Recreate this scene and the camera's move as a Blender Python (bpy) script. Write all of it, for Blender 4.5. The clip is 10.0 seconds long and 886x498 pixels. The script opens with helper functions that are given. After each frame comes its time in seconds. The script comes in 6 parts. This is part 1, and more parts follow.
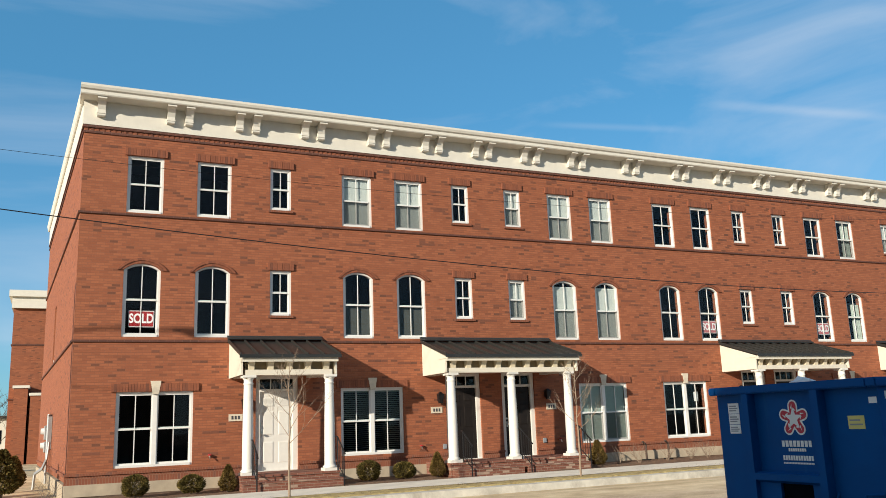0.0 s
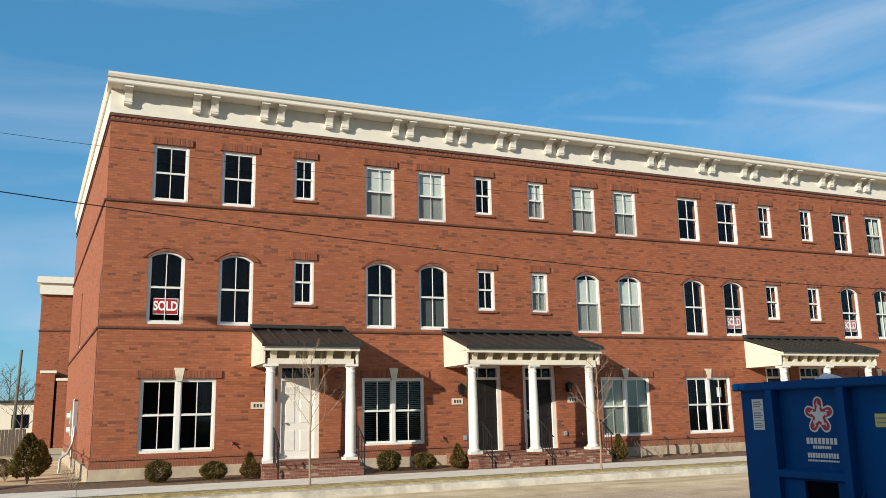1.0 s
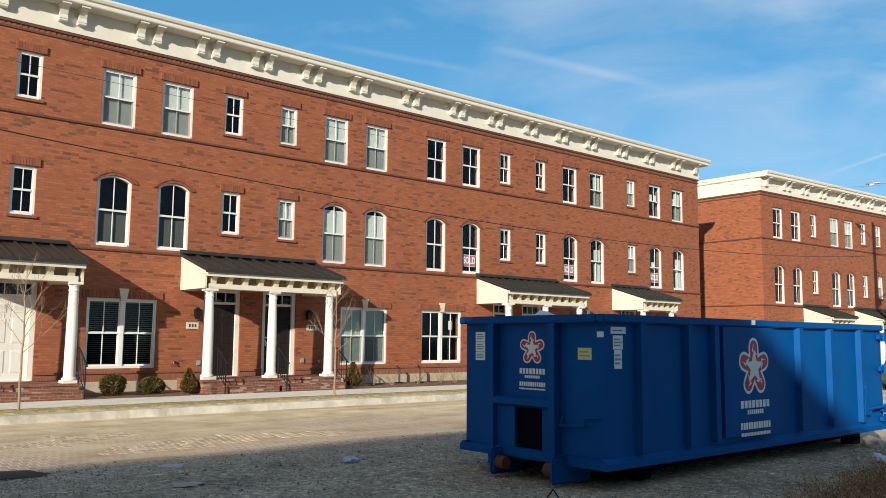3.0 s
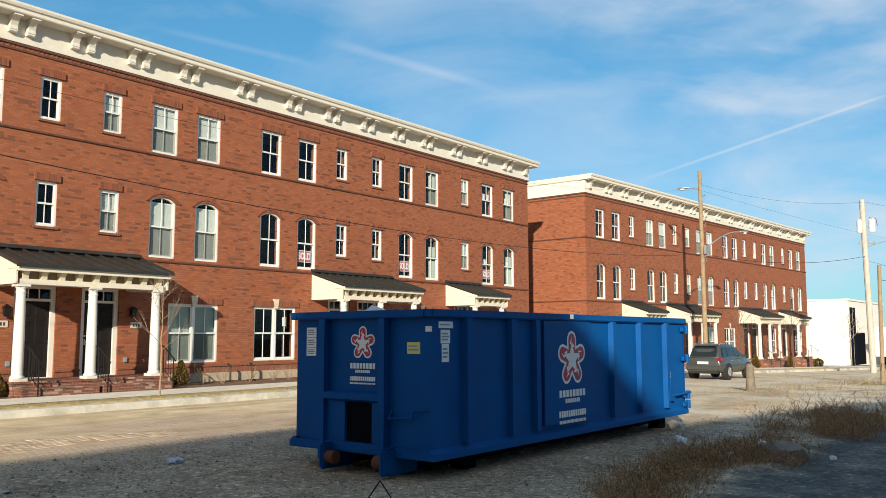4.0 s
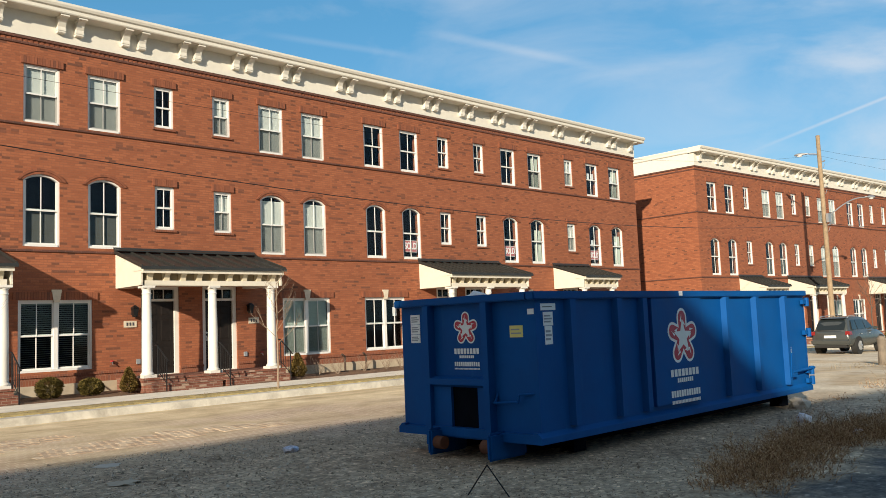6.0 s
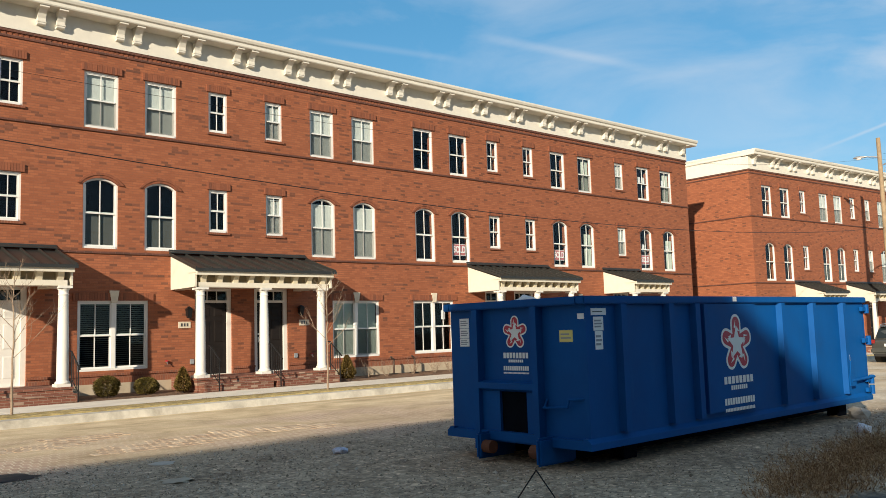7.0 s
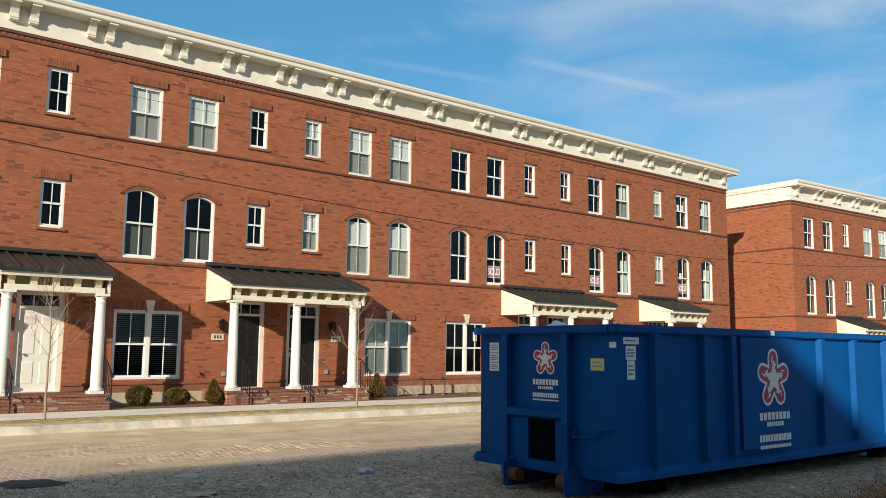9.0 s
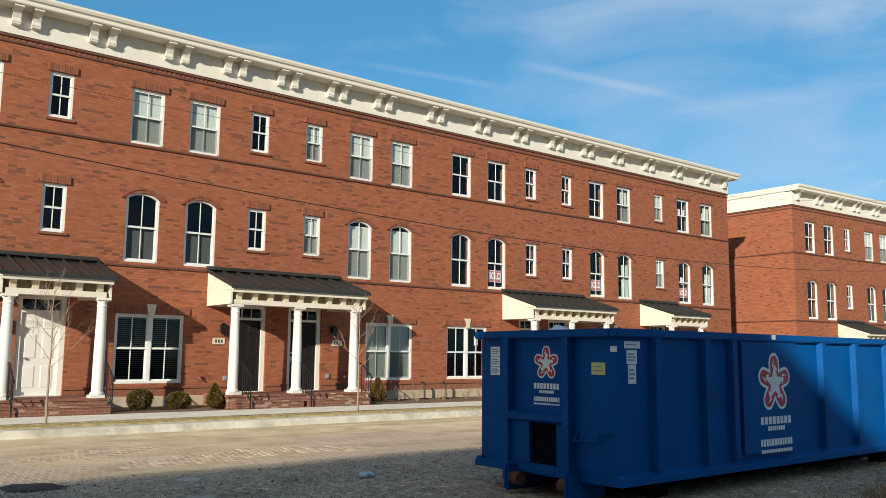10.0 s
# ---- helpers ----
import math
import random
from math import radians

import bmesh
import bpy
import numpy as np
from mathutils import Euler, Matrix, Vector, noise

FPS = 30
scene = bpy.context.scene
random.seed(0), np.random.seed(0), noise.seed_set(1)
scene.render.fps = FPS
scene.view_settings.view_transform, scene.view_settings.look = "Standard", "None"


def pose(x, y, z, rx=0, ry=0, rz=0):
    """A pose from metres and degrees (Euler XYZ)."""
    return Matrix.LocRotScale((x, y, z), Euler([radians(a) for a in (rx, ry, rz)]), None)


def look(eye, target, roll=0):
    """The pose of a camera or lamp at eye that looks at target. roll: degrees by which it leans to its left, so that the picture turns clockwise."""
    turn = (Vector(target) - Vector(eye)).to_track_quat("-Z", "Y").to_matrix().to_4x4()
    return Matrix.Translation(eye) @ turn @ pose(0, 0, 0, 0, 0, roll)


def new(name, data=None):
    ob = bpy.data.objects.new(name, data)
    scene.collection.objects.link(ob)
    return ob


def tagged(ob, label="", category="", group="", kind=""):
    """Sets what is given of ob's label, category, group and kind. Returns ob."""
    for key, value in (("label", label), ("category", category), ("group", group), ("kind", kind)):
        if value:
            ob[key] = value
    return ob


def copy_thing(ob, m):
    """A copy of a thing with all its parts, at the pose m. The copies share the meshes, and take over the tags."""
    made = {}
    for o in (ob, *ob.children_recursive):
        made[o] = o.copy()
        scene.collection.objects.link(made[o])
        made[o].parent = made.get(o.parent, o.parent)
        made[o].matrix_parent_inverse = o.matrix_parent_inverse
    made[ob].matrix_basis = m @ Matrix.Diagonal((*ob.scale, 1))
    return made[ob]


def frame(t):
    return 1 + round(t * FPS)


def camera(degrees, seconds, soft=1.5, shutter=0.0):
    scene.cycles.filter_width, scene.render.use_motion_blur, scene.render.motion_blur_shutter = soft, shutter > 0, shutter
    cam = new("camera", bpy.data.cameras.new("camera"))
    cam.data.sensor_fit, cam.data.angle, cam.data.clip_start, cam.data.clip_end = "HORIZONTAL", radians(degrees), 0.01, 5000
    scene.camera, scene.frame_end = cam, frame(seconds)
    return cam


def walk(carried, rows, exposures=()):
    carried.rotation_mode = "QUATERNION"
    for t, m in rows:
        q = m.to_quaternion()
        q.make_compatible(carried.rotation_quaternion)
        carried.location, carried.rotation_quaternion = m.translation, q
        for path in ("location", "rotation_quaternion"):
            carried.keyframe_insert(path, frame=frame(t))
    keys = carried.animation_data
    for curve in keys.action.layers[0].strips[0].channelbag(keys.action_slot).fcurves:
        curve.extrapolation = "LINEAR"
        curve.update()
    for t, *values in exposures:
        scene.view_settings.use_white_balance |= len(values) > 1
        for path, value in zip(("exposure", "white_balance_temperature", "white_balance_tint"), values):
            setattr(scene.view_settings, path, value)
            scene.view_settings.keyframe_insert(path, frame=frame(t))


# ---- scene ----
# camera on one spot, panning along the street
cam = camera(56.16, 10.0, soft=0.8)
PATH = [
    (0, pose(-0.061, -22.644, 1.451, 101.694, 2.146, -24.646)),
    (0.5, pose(-0.079, -22.708, 1.413, 101.835, 1.438, -22.287)),
    (1, pose(-0.036, -22.611, 1.444, 101.172, 1.196, -23.225)),
    (1.5, pose(0.008, -22.448, 1.504, 99.845, 1.128, -26.218)),
    (2, pose(0.031, -22.453, 1.472, 98.200, 0.462, -31.043)),
    (2.2, pose(0.033, -22.480, 1.464, 97.506, 0.046, -33.397)),
    (3.5, pose(0.045, -22.660, 1.411, 96.054, -0.225, -45.854)),
    (4, pose(0.016, -22.721, 1.412, 96.007, 0.151, -51.962)),
    (4.5, pose(0.019, -22.794, 1.398, 95.877, 0.777, -54.240)),
    (5, pose(0.050, -22.814, 1.394, 95.599, 1.293, -51.121)),
    (5.5, pose(0.113, -22.789, 1.390, 95.337, 1.923, -47.315)),
    (6, pose(0.146, -22.761, 1.389, 95.222, 2.359, -44.242)),
    (7.5, pose(0.129, -22.755, 1.392, 95.953, 1.090, -40.087)),
    (8, pose(0.184, -22.733, 1.409, 96.360, 0.404, -39.384)),
    (8.5, pose(0.208, -22.725, 1.420, 96.704, -0.158, -38.948)),
    (9, pose(0.199, -22.729, 1.411, 97.029, -0.468, -38.729)),
    (9.5, pose(0.188, -22.734, 1.412, 97.205, -0.564, -38.692)),
    (10, pose(0.190, -22.739, 1.407, 97.328, -0.496, -38.663)),
]
walk(cam, PATH, exposures=((0.0, 0.33, 6700, 8), (2.0, 0.29, 6450, 7), (4.0, 0.40, 6950, 7), (5.5, 0.39, 7150, 9), (8.0, 0.38, 7150, 9), (10.0, 0.31, 6650, 6)))

# ---- world, sun ----
SUN_DIR = Vector((0.866, 0.5, -0.315)).normalized()  # the way the light travels
world = bpy.data.worlds.new("world")
scene.world = world
world.use_nodes = True
wn, wl = world.node_tree.nodes, world.node_tree.links
bg = wn["Background"]
sky = wn.new("ShaderNodeTexSky")
sky.sky_type, sky.sun_disc = "NISHITA", False
sky.sun_elevation = math.asin(-SUN_DIR.z)
sky.sun_rotation = math.atan2(-SUN_DIR.x, -SUN_DIR.y)
sky.air_density, sky.dust_density, sky.ozone_density = 1.0, 0.2, 2.5
bg.inputs["Strength"].default_value = 0.098


def wnode(kind, **inputs):
    n = wn.new(kind)
    for k, v in inputs.items():
        n.inputs[k].default_value = v
    return n


# thin streaky cirrus, thicker low in the east
wtc = wn.new("ShaderNodeTexCoord")
wmap = wn.new("ShaderNodeMapping")
wmap.inputs["Rotation"].default_value = (0.25, 0.1, 0.5)
wmap.inputs["Scale"].default_value = (1.1, 3.2, 7.0)
wl.new(wtc.outputs["Generated"], wmap.inputs["Vector"])
cirrus = wnode("ShaderNodeTexNoise", Scale=1.3, Detail=7.0, Roughness=0.55, Distortion=0.6)
wl.new(wmap.outputs["Vector"], cirrus.inputs["Vector"])
cramp = wn.new("ShaderNodeValToRGB")
cramp.color_ramp.elements[0].position, cramp.color_ramp.elements[1].position = 0.40, 0.72
wl.new(cirrus.outputs["Fac"], cramp.inputs["Fac"])
sep = wn.new("ShaderNodeSeparateXYZ")
wl.new(wtc.outputs["Generated"], sep.inputs[0])
east = wn.new("ShaderNodeMapRange")
east.inputs["From Min"].default_value, east.inputs["From Max"].default_value = 0.55, 0.95
east.inputs["To Min"].default_value, east.inputs["To Max"].default_value = 0.40, 0.50
wl.new(sep.outputs["X"], east.inputs["Value"])
cmul = wn.new("ShaderNodeMath")
cmul.operation = "MULTIPLY"
wl.new(cramp.outputs["Color"], cmul.inputs[0])
wl.new(east.outputs["Result"], cmul.inputs[1])
def contrail(a, b, width, amount):
    """A vapour trail between two directions."""
    a, b = Vector(a).normalized(), Vector(b).normalized()
    n, mid = a.cross(b).normalized(), (a + b).normalized()
    dots = []
    for vec in (n, mid):
        d = wn.new("ShaderNodeVectorMath")
        d.operation = "DOT_PRODUCT"
        d.inputs[1].default_value = vec
        wl.new(wtc.outputs["Generated"], d.inputs[0])
        dots.append(d.outputs["Value"])
    ab = wn.new("ShaderNodeMath")
    ab.operation = "ABSOLUTE"
    wl.new(dots[0], ab.inputs[0])
    band = wn.new("ShaderNodeMapRange")
    band.interpolation_type = "SMOOTHSTEP"
    band.inputs["From Min"].default_value, band.inputs["From Max"].default_value = width, 0.0
    wl.new(ab.outputs[0], band.inputs["Value"])
    along = wn.new("ShaderNodeMapRange")
    along.interpolation_type = "SMOOTHSTEP"
    along.inputs["From Min"].default_value, along.inputs["From Max"].default_value = a.dot(mid), 1.0
    wl.new(dots[1], along.inputs["Value"])
    k = wn.new("ShaderNodeMath")
    k.operation = "MULTIPLY"
    wl.new(band.outputs["Result"], k.inputs[0])
    wl.new(along.outputs["Result"], k.inputs[1])
    s = wn.new("ShaderNodeMath")
    s.operation = "MULTIPLY"
    s.inputs[1].default_value = amount
    wl.new(k.outputs[0], s.inputs[0])
    return s.outputs[0]


trails = [contrail((0.890, 0.425, 0.175), (0.962, 0.110, 0.262), 0.0028, 0.34), contrail((0.64, 0.69, 0.345), (0.80, 0.525, 0.285), 0.008, 0.20), contrail((0.49, 0.80, 0.34), (0.66, 0.68, 0.31), 0.006, 0.12)]
# a soft bank of cloud low in the east
bankmap = wn.new("ShaderNodeMapping")
bankmap.inputs["Rotation"].default_value = (0.0, 0.25, 0.0)
bankmap.inputs["Scale"].default_value = (2.0, 3.5, 11.0)
wl.new(wtc.outputs["Generated"], bankmap.inputs["Vector"])
bank = wnode("ShaderNodeTexNoise", Scale=1.0, Detail=8.0, Roughness=0.55, Distortion=0.3)
wl.new(bankmap.outputs["Vector"], bank.inputs["Vector"])
bramp = wn.new("ShaderNodeValToRGB")
bramp.color_ramp.interpolation = "EASE"
bramp.color_ramp.elements[0].position, bramp.color_ramp.elements[1].position = 0.42, 0.66
wl.new(bank.outputs["Fac"], bramp.inputs["Fac"])
bdot = wn.new("ShaderNodeVectorMath")
bdot.operation = "DOT_PRODUCT"
bdot.inputs[1].default_value = Vector((0.955, 0.12, 0.27)).normalized()
wl.new(wtc.outputs["Generated"], bdot.inputs[0])
brange = wn.new("ShaderNodeMapRange")
brange.interpolation_type = "SMOOTHSTEP"
brange.inputs["From Min"].default_value, brange.inputs["From Max"].default_value = 0.90, 0.99
brange.inputs["To Max"].default_value = 0.45
wl.new(bdot.outputs["Value"], brange.inputs["Value"])
bmul = wn.new("ShaderNodeMath")
bmul.operation = "MULTIPLY"
wl.new(bramp.outputs["Color"], bmul.inputs[0])
wl.new(brange.outputs["Result"], bmul.inputs[1])
trails.append(bmul.outputs[0])
# haze towards the horizon
haze = wn.new("ShaderNodeMapRange")
haze.inputs["From Min"].default_value, haze.inputs["From Max"].default_value = 0.0, 0.35
haze.inputs["To Min"].default_value, haze.inputs["To Max"].default_value = 0.14, 0.0
wl.new(sep.outputs["Z"], haze.inputs["Value"])
cadd = wn.new("ShaderNodeMath")
cadd.operation, cadd.use_clamp = "ADD", True
wl.new(cmul.outputs[0], cadd.inputs[0])
wl.new(haze.outputs["Result"], cadd.inputs[1])
for tr in trails:
    more = wn.new("ShaderNodeMath")
    more.operation, more.use_clamp = "ADD", True
    wl.new(cadd.outputs[0], more.inputs[0])
    wl.new(tr, more.inputs[1])
    cadd = more
cmix = wn.new("ShaderNodeMix")
cmix.data_type = "RGBA"
cmix.inputs[7].default_value = (5.3, 6.0, 7.2, 1)
wl.new(cadd.outputs[0], cmix.inputs[0])
clear = wn.new("ShaderNodeMix")  # the blue of a dry winter sky
clear.data_type, clear.blend_type = "RGBA", "MULTIPLY"
clear.inputs[0].default_value = 1.0
clear.inputs[7].default_value = (0.52, 1.00, 1.22, 1)
wl.new(sky.outputs["Color"], clear.inputs[6])
# the thin veil of high cloud thickens and whitens towards the sun
veil_dot = wn.new("ShaderNodeVectorMath")
veil_dot.operation = "DOT_PRODUCT"
veil_dot.inputs[1].default_value = -SUN_DIR
wl.new(wtc.outputs["Generated"], veil_dot.inputs[0])
veil_k = wn.new("ShaderNodeMapRange")
veil_k.interpolation_type = "SMOOTHSTEP"
veil_k.inputs["From Min"].default_value, veil_k.inputs["From Max"].default_value = -0.05, 0.85
veil_k.inputs["To Max"].default_value = 0.80
wl.new(veil_dot.outputs["Value"], veil_k.inputs["Value"])
veil = wn.new("ShaderNodeMix")
veil.data_type = "RGBA"
veil.inputs[7].default_value = (2.3, 2.1, 1.85, 1)
wl.new(veil_k.outputs["Result"], veil.inputs[0])
even = wn.new("ShaderNodeMix")  # dry clear air: little change in the blue from horizon to height
even.data_type = "RGBA"
even.inputs[0].default_value = 0.45
even.inputs[7].default_value = (0.76, 3.0, 5.5, 1)
wl.new(clear.outputs[2], even.inputs[6])
wl.new(even.outputs[2], veil.inputs[6])
wl.new(veil.outputs[2], cmix.inputs[6])
wl.new(cmix.outputs[2], bg.inputs["Color"])

sun_data = bpy.data.lights.new("sun", "SUN")
sun_data.energy, sun_data.angle, sun_data.color = 5.0, radians(0.6), (1.0, 0.91, 0.78)
sun = new("sun", sun_data)
sun.matrix_world = look((0, 0, 0), SUN_DIR)
sun.location = (-60, -50, 40)

# ---- materials ----
class Mat:
    """A node material built up step by step."""

    def __init__(self, name, rough=0.6, metal=0.0, color=(0.5, 0.5, 0.5)):
        self.m = bpy.data.materials.new(name)
        self.m.use_nodes = True
        self.n, self.l = self.m.node_tree.nodes, self.m.node_tree.links
        self.b = self.n["Principled BSDF"]
        self.b.inputs["Roughness"].default_value = rough
        self.b.inputs["Metallic"].default_value = metal
        self.b.inputs["Base Color"].default_value = (*color, 1)
        self.tc = self.n.new("ShaderNodeTexCoord")

    def node(self, kind, **inputs):
        n = self.n.new(kind)
        for k, v in inputs.items():
            n.inputs[k].default_value = v
        return n

    def noise(self, scale, detail=4, rough=0.55, vec=None, dist=0.0):
        n = self.node("ShaderNodeTexNoise", Scale=scale, Detail=detail, Roughness=rough, Distortion=dist)
        self.l.new(vec or self.tc.outputs["Object"], n.inputs["Vector"])
        return n.outputs["Fac"]

    def ramp(self, fac, stops):
        r = self.n.new("ShaderNodeValToRGB")
        els = r.color_ramp.elements
        while len(els) < len(stops):
            els.new(0.5)
        for e, (p, c) in zip(els, stops):
            e.position, e.color = p, (*c, 1) if len(c) == 3 else c
        self.l.new(fac, r.inputs["Fac"])
        return r.outputs["Color"]

    def mix(self, fac, a, b, blend="MIX"):
        n = self.n.new("ShaderNodeMix")
        n.data_type, n.blend_type = "RGBA", blend
        for i, v in ((0, fac), (6, a), (7, b)):
            if isinstance(v, (int, float)):
                n.inputs[i].default_value = v
            elif isinstance(v, tuple):
                n.inputs[i].default_value = (*v, 1)
            else:
                self.l.new(v, n.inputs[i])
        return n.outputs[2]

    def math(self, op, a, b=0.0):
        n = self.n.new("ShaderNodeMath")
        n.operation = op
        for i, v in ((0, a), (1, b)):
            if isinstance(v, (int, float)):
                n.inputs[i].default_value = v
            else:
                self.l.new(v, n.inputs[i])
        return n.outputs[0]

    def color(self, c):
        self.l.new(c, self.b.inputs["Base Color"])
        return self

    def rough(self, c):
        self.l.new(c, self.b.inputs["Roughness"])
        return self

    def bump(self, h, strength=0.3, dist=0.01):
        n = self.node("ShaderNodeBump", Strength=strength, Distance=dist)
        self.l.new(h, n.inputs["Height"])
        self.l.new(n.outputs["Normal"], self.b.inputs["Normal"])
        return self


def wallcoord(m):
    """Along the wall and up it, for walls that run along x or y."""
    s = m.n.new("ShaderNodeSeparateXYZ")
    m.l.new(m.tc.outputs["Object"], s.inputs[0])
    c = m.n.new("ShaderNodeCombineXYZ")
    m.l.new(m.math("ADD", s.outputs["X"], s.outputs["Y"]), c.inputs["X"])
    m.l.new(s.outputs["Z"], c.inputs["Y"])
    return c.outputs[0]


def brick_mat(name, c1, c2, mortar, dark, bw=0.2032, bh=0.0677, dark_at=0.80):
    m = Mat(name, 0.85)
    v = wallcoord(m)
    b = m.node("ShaderNodeTexBrick", Scale=1.0)
    b.offset, b.offset_frequency, b.squash = 0.5, 2, 1.0
    b.inputs["Brick Width"].default_value, b.inputs["Row Height"].default_value = bw, bh
    b.inputs["Mortar Size"].default_value, b.inputs["Mortar Smooth"].default_value = 0.0065, 0.2
    b.inputs["Bias"].default_value = 0.0
    b.inputs["Color1"].default_value, b.inputs["Color2"].default_value = (0, 0, 0, 1), (1, 1, 1, 1)
    b.inputs["Mortar"].default_value = (0.5, 0.5, 0.5, 1)
    m.l.new(v, b.inputs["Vector"])
    per = b.outputs["Color"]
    col = m.ramp(per, [(0.0, c1), (dark_at - 0.12, c2), (dark_at, c2), (dark_at + 0.06, dark), (1.0, dark)])
    big = m.noise(0.35, 5, 0.6)
    col = m.mix(m.math("MULTIPLY", big, 0.45), col, tuple(0.55 * c for c in c1), "MIX")
    fine = m.noise(28.0, 4, 0.7)
    col = m.mix(0.5, col, m.ramp(fine, [(0.3, (0.72, 0.72, 0.72)), (0.7, (1.15, 1.12, 1.1))]), "MULTIPLY")
    col = m.mix(b.outputs["Fac"], col, mortar)
    m.color(col)
    h = m.math("SUBTRACT", m.math("MULTIPLY", fine, 0.25), b.outputs["Fac"])
    m.bump(h, 0.85, 0.010)
    return m.m


def plain(name, c, rough=0.6, metal=0.0, var=0.12, scale=6.0, bump=0.1, dist=0.003, dirt=None, dirt_at=(0.55, 0.75)):
    """Paint, plastic or metal with some unevenness and, where wanted, dirt."""
    m = Mat(name, rough, metal)
    f = m.noise(scale, 6, 0.6)
    lo, hi = tuple(x * (1 - var) for x in c), tuple(min(1, x * (1 + var)) for x in c)
    col = m.ramp(f, [(0.3, lo), (0.7, hi)])
    if dirt:
        d = m.noise(scale * 0.35, 8, 0.7, dist=0.4)
        k = m.ramp(d, [(dirt_at[0], (0, 0, 0)), (dirt_at[1], (1, 1, 1))])
        col = m.mix(m.math("MULTIPLY", k, 0.7), col, dirt)
    m.color(col)
    g = m.noise(scale * 12, 3, 0.6)
    m.bump(g, bump, dist)
    m.rough(m.ramp(f, [(0.3, (rough * 0.85,) * 3), (0.7, (min(1, rough * 1.15),) * 3)]))
    return m.m


BRICK = brick_mat("brick_red", (0.398, 0.132, 0.061), (0.294, 0.091, 0.042), (0.252, 0.091, 0.048), (0.142, 0.053, 0.031), dark_at=0.91)
BRICK_B = brick_mat("brick_red_header", (0.27, 0.088, 0.045), (0.24, 0.075, 0.04), (0.26, 0.12, 0.075), (0.19, 0.08, 0.055), bw=0.0677, bh=0.2032)
BRICK_STEP = brick_mat("brick_step", (0.28, 0.105, 0.068), (0.20, 0.072, 0.048), (0.30, 0.20, 0.15), (0.46, 0.33, 0.25), dark_at=0.82)

BRICK_BAND = brick_mat("brick_dark_band", (0.15, 0.055, 0.038), (0.11, 0.042, 0.03), (0.16, 0.08, 0.06), (0.09, 0.04, 0.03))


def single_brick_mat():
    m = Mat("brick_dark_single", 0.85)
    oi = m.n.new("ShaderNodeObjectInfo")
    col = m.ramp(oi.outputs["Random"], [(0.0, (0.165, 0.062, 0.036)), (0.5, (0.20, 0.070, 0.040)), (1.0, (0.13, 0.052, 0.032))])
    f = m.noise(30.0, 4, 0.7)
    m.color(m.mix(0.5, col, m.ramp(f, [(0.3, (0.7, 0.7, 0.7)), (0.7, (1.2, 1.2, 1.2))]), "MULTIPLY"))
    m.bump(f, 0.4, 0.004)
    return m.m


BRICK_ONE = single_brick_mat()
TAN = plain("tan_trim_paint", (0.25, 0.195, 0.11), 0.6, var=0.05)
CREAM = plain("cream_trim_paint", (0.70, 0.67, 0.59), 0.55, var=0.04, dirt=(0.50, 0.44, 0.34), dirt_at=(0.62, 0.85))
WHITE = plain("white_paint", (0.70, 0.68, 0.635), 0.5, var=0.04, dirt=(0.55, 0.5, 0.43), dirt_at=(0.65, 0.85))
VINYL = plain("white_vinyl", (0.72, 0.715, 0.69), 0.4, var=0.03)
STONE = plain("cast_stone", (0.62, 0.55, 0.44), 0.85, var=0.12, scale=9, bump=0.3)
CONCRETE = plain("foundation_concrete", (0.42, 0.35, 0.26), 0.9, var=0.16, scale=3, bump=0.35, dirt=(0.27, 0.21, 0.15))
WALK = plain("sidewalk_concrete", (0.72, 0.665, 0.57), 0.9, var=0.10, scale=2.0, bump=0.3, dirt=(0.55, 0.48, 0.38))
KERB = plain("kerb_concrete", (0.58, 0.555, 0.49), 0.9, var=0.2, scale=2.6, bump=0.6, dirt=(0.26, 0.23, 0.19), dirt_at=(0.46, 0.62))
PORCHCREAM = plain("porch_cream_paint", (0.67, 0.625, 0.53), 0.55, var=0.04)
ROOFMETAL = plain("dark_metal_roofing", (0.026, 0.027, 0.026), 0.45, 0.0, var=0.2, scale=2.0)
BLACK = plain("black_iron", (0.018, 0.018, 0.02), 0.45, 0.5, var=0.2)
# near-black: the dimness of the rooms is put into their colour
ROOMDIM = plain("painted_room_dimness", (0.022, 0.021, 0.020), 0.9, var=0.05)
DOORWHITE = plain("white_door_paint", (0.72, 0.705, 0.66), 0.45, var=0.03)
DOORDARK = plain("black_door_paint", (0.016, 0.013, 0.012), 0.4, var=0.2)
DOORDARK.node_tree.nodes["Principled BSDF"].inputs["Specular IOR Level"].default_value = 0.15
BLIND = plain("blind_slats", (0.82, 0.82, 0.78), 0.6, var=0.04)
CURTAIN = plain("pale_curtain", (0.46, 0.49, 0.44), 0.9, var=0.06, scale=3)
CHROME = plain("satin_nickel", (0.6, 0.58, 0.55), 0.3, 1.0, var=0.05)
RED = plain("sign_red", (0.45, 0.03, 0.035), 0.5, var=0.05)
SIGNPALE = plain("sign_faded_red", (0.50, 0.16, 0.17), 0.5, var=0.05)
SIGNWHITE = plain("sign_white", (0.82, 0.80, 0.80), 0.5, var=0.03)
GREYINK = plain("ink_grey", (0.33, 0.34, 0.37), 0.6, var=0.1)
BARDARK = plain("ink_dark", (0.05, 0.05, 0.06), 0.6, var=0.1)
ROOFFLAT = plain("roof_membrane", (0.55, 0.55, 0.53), 0.8, var=0.08)


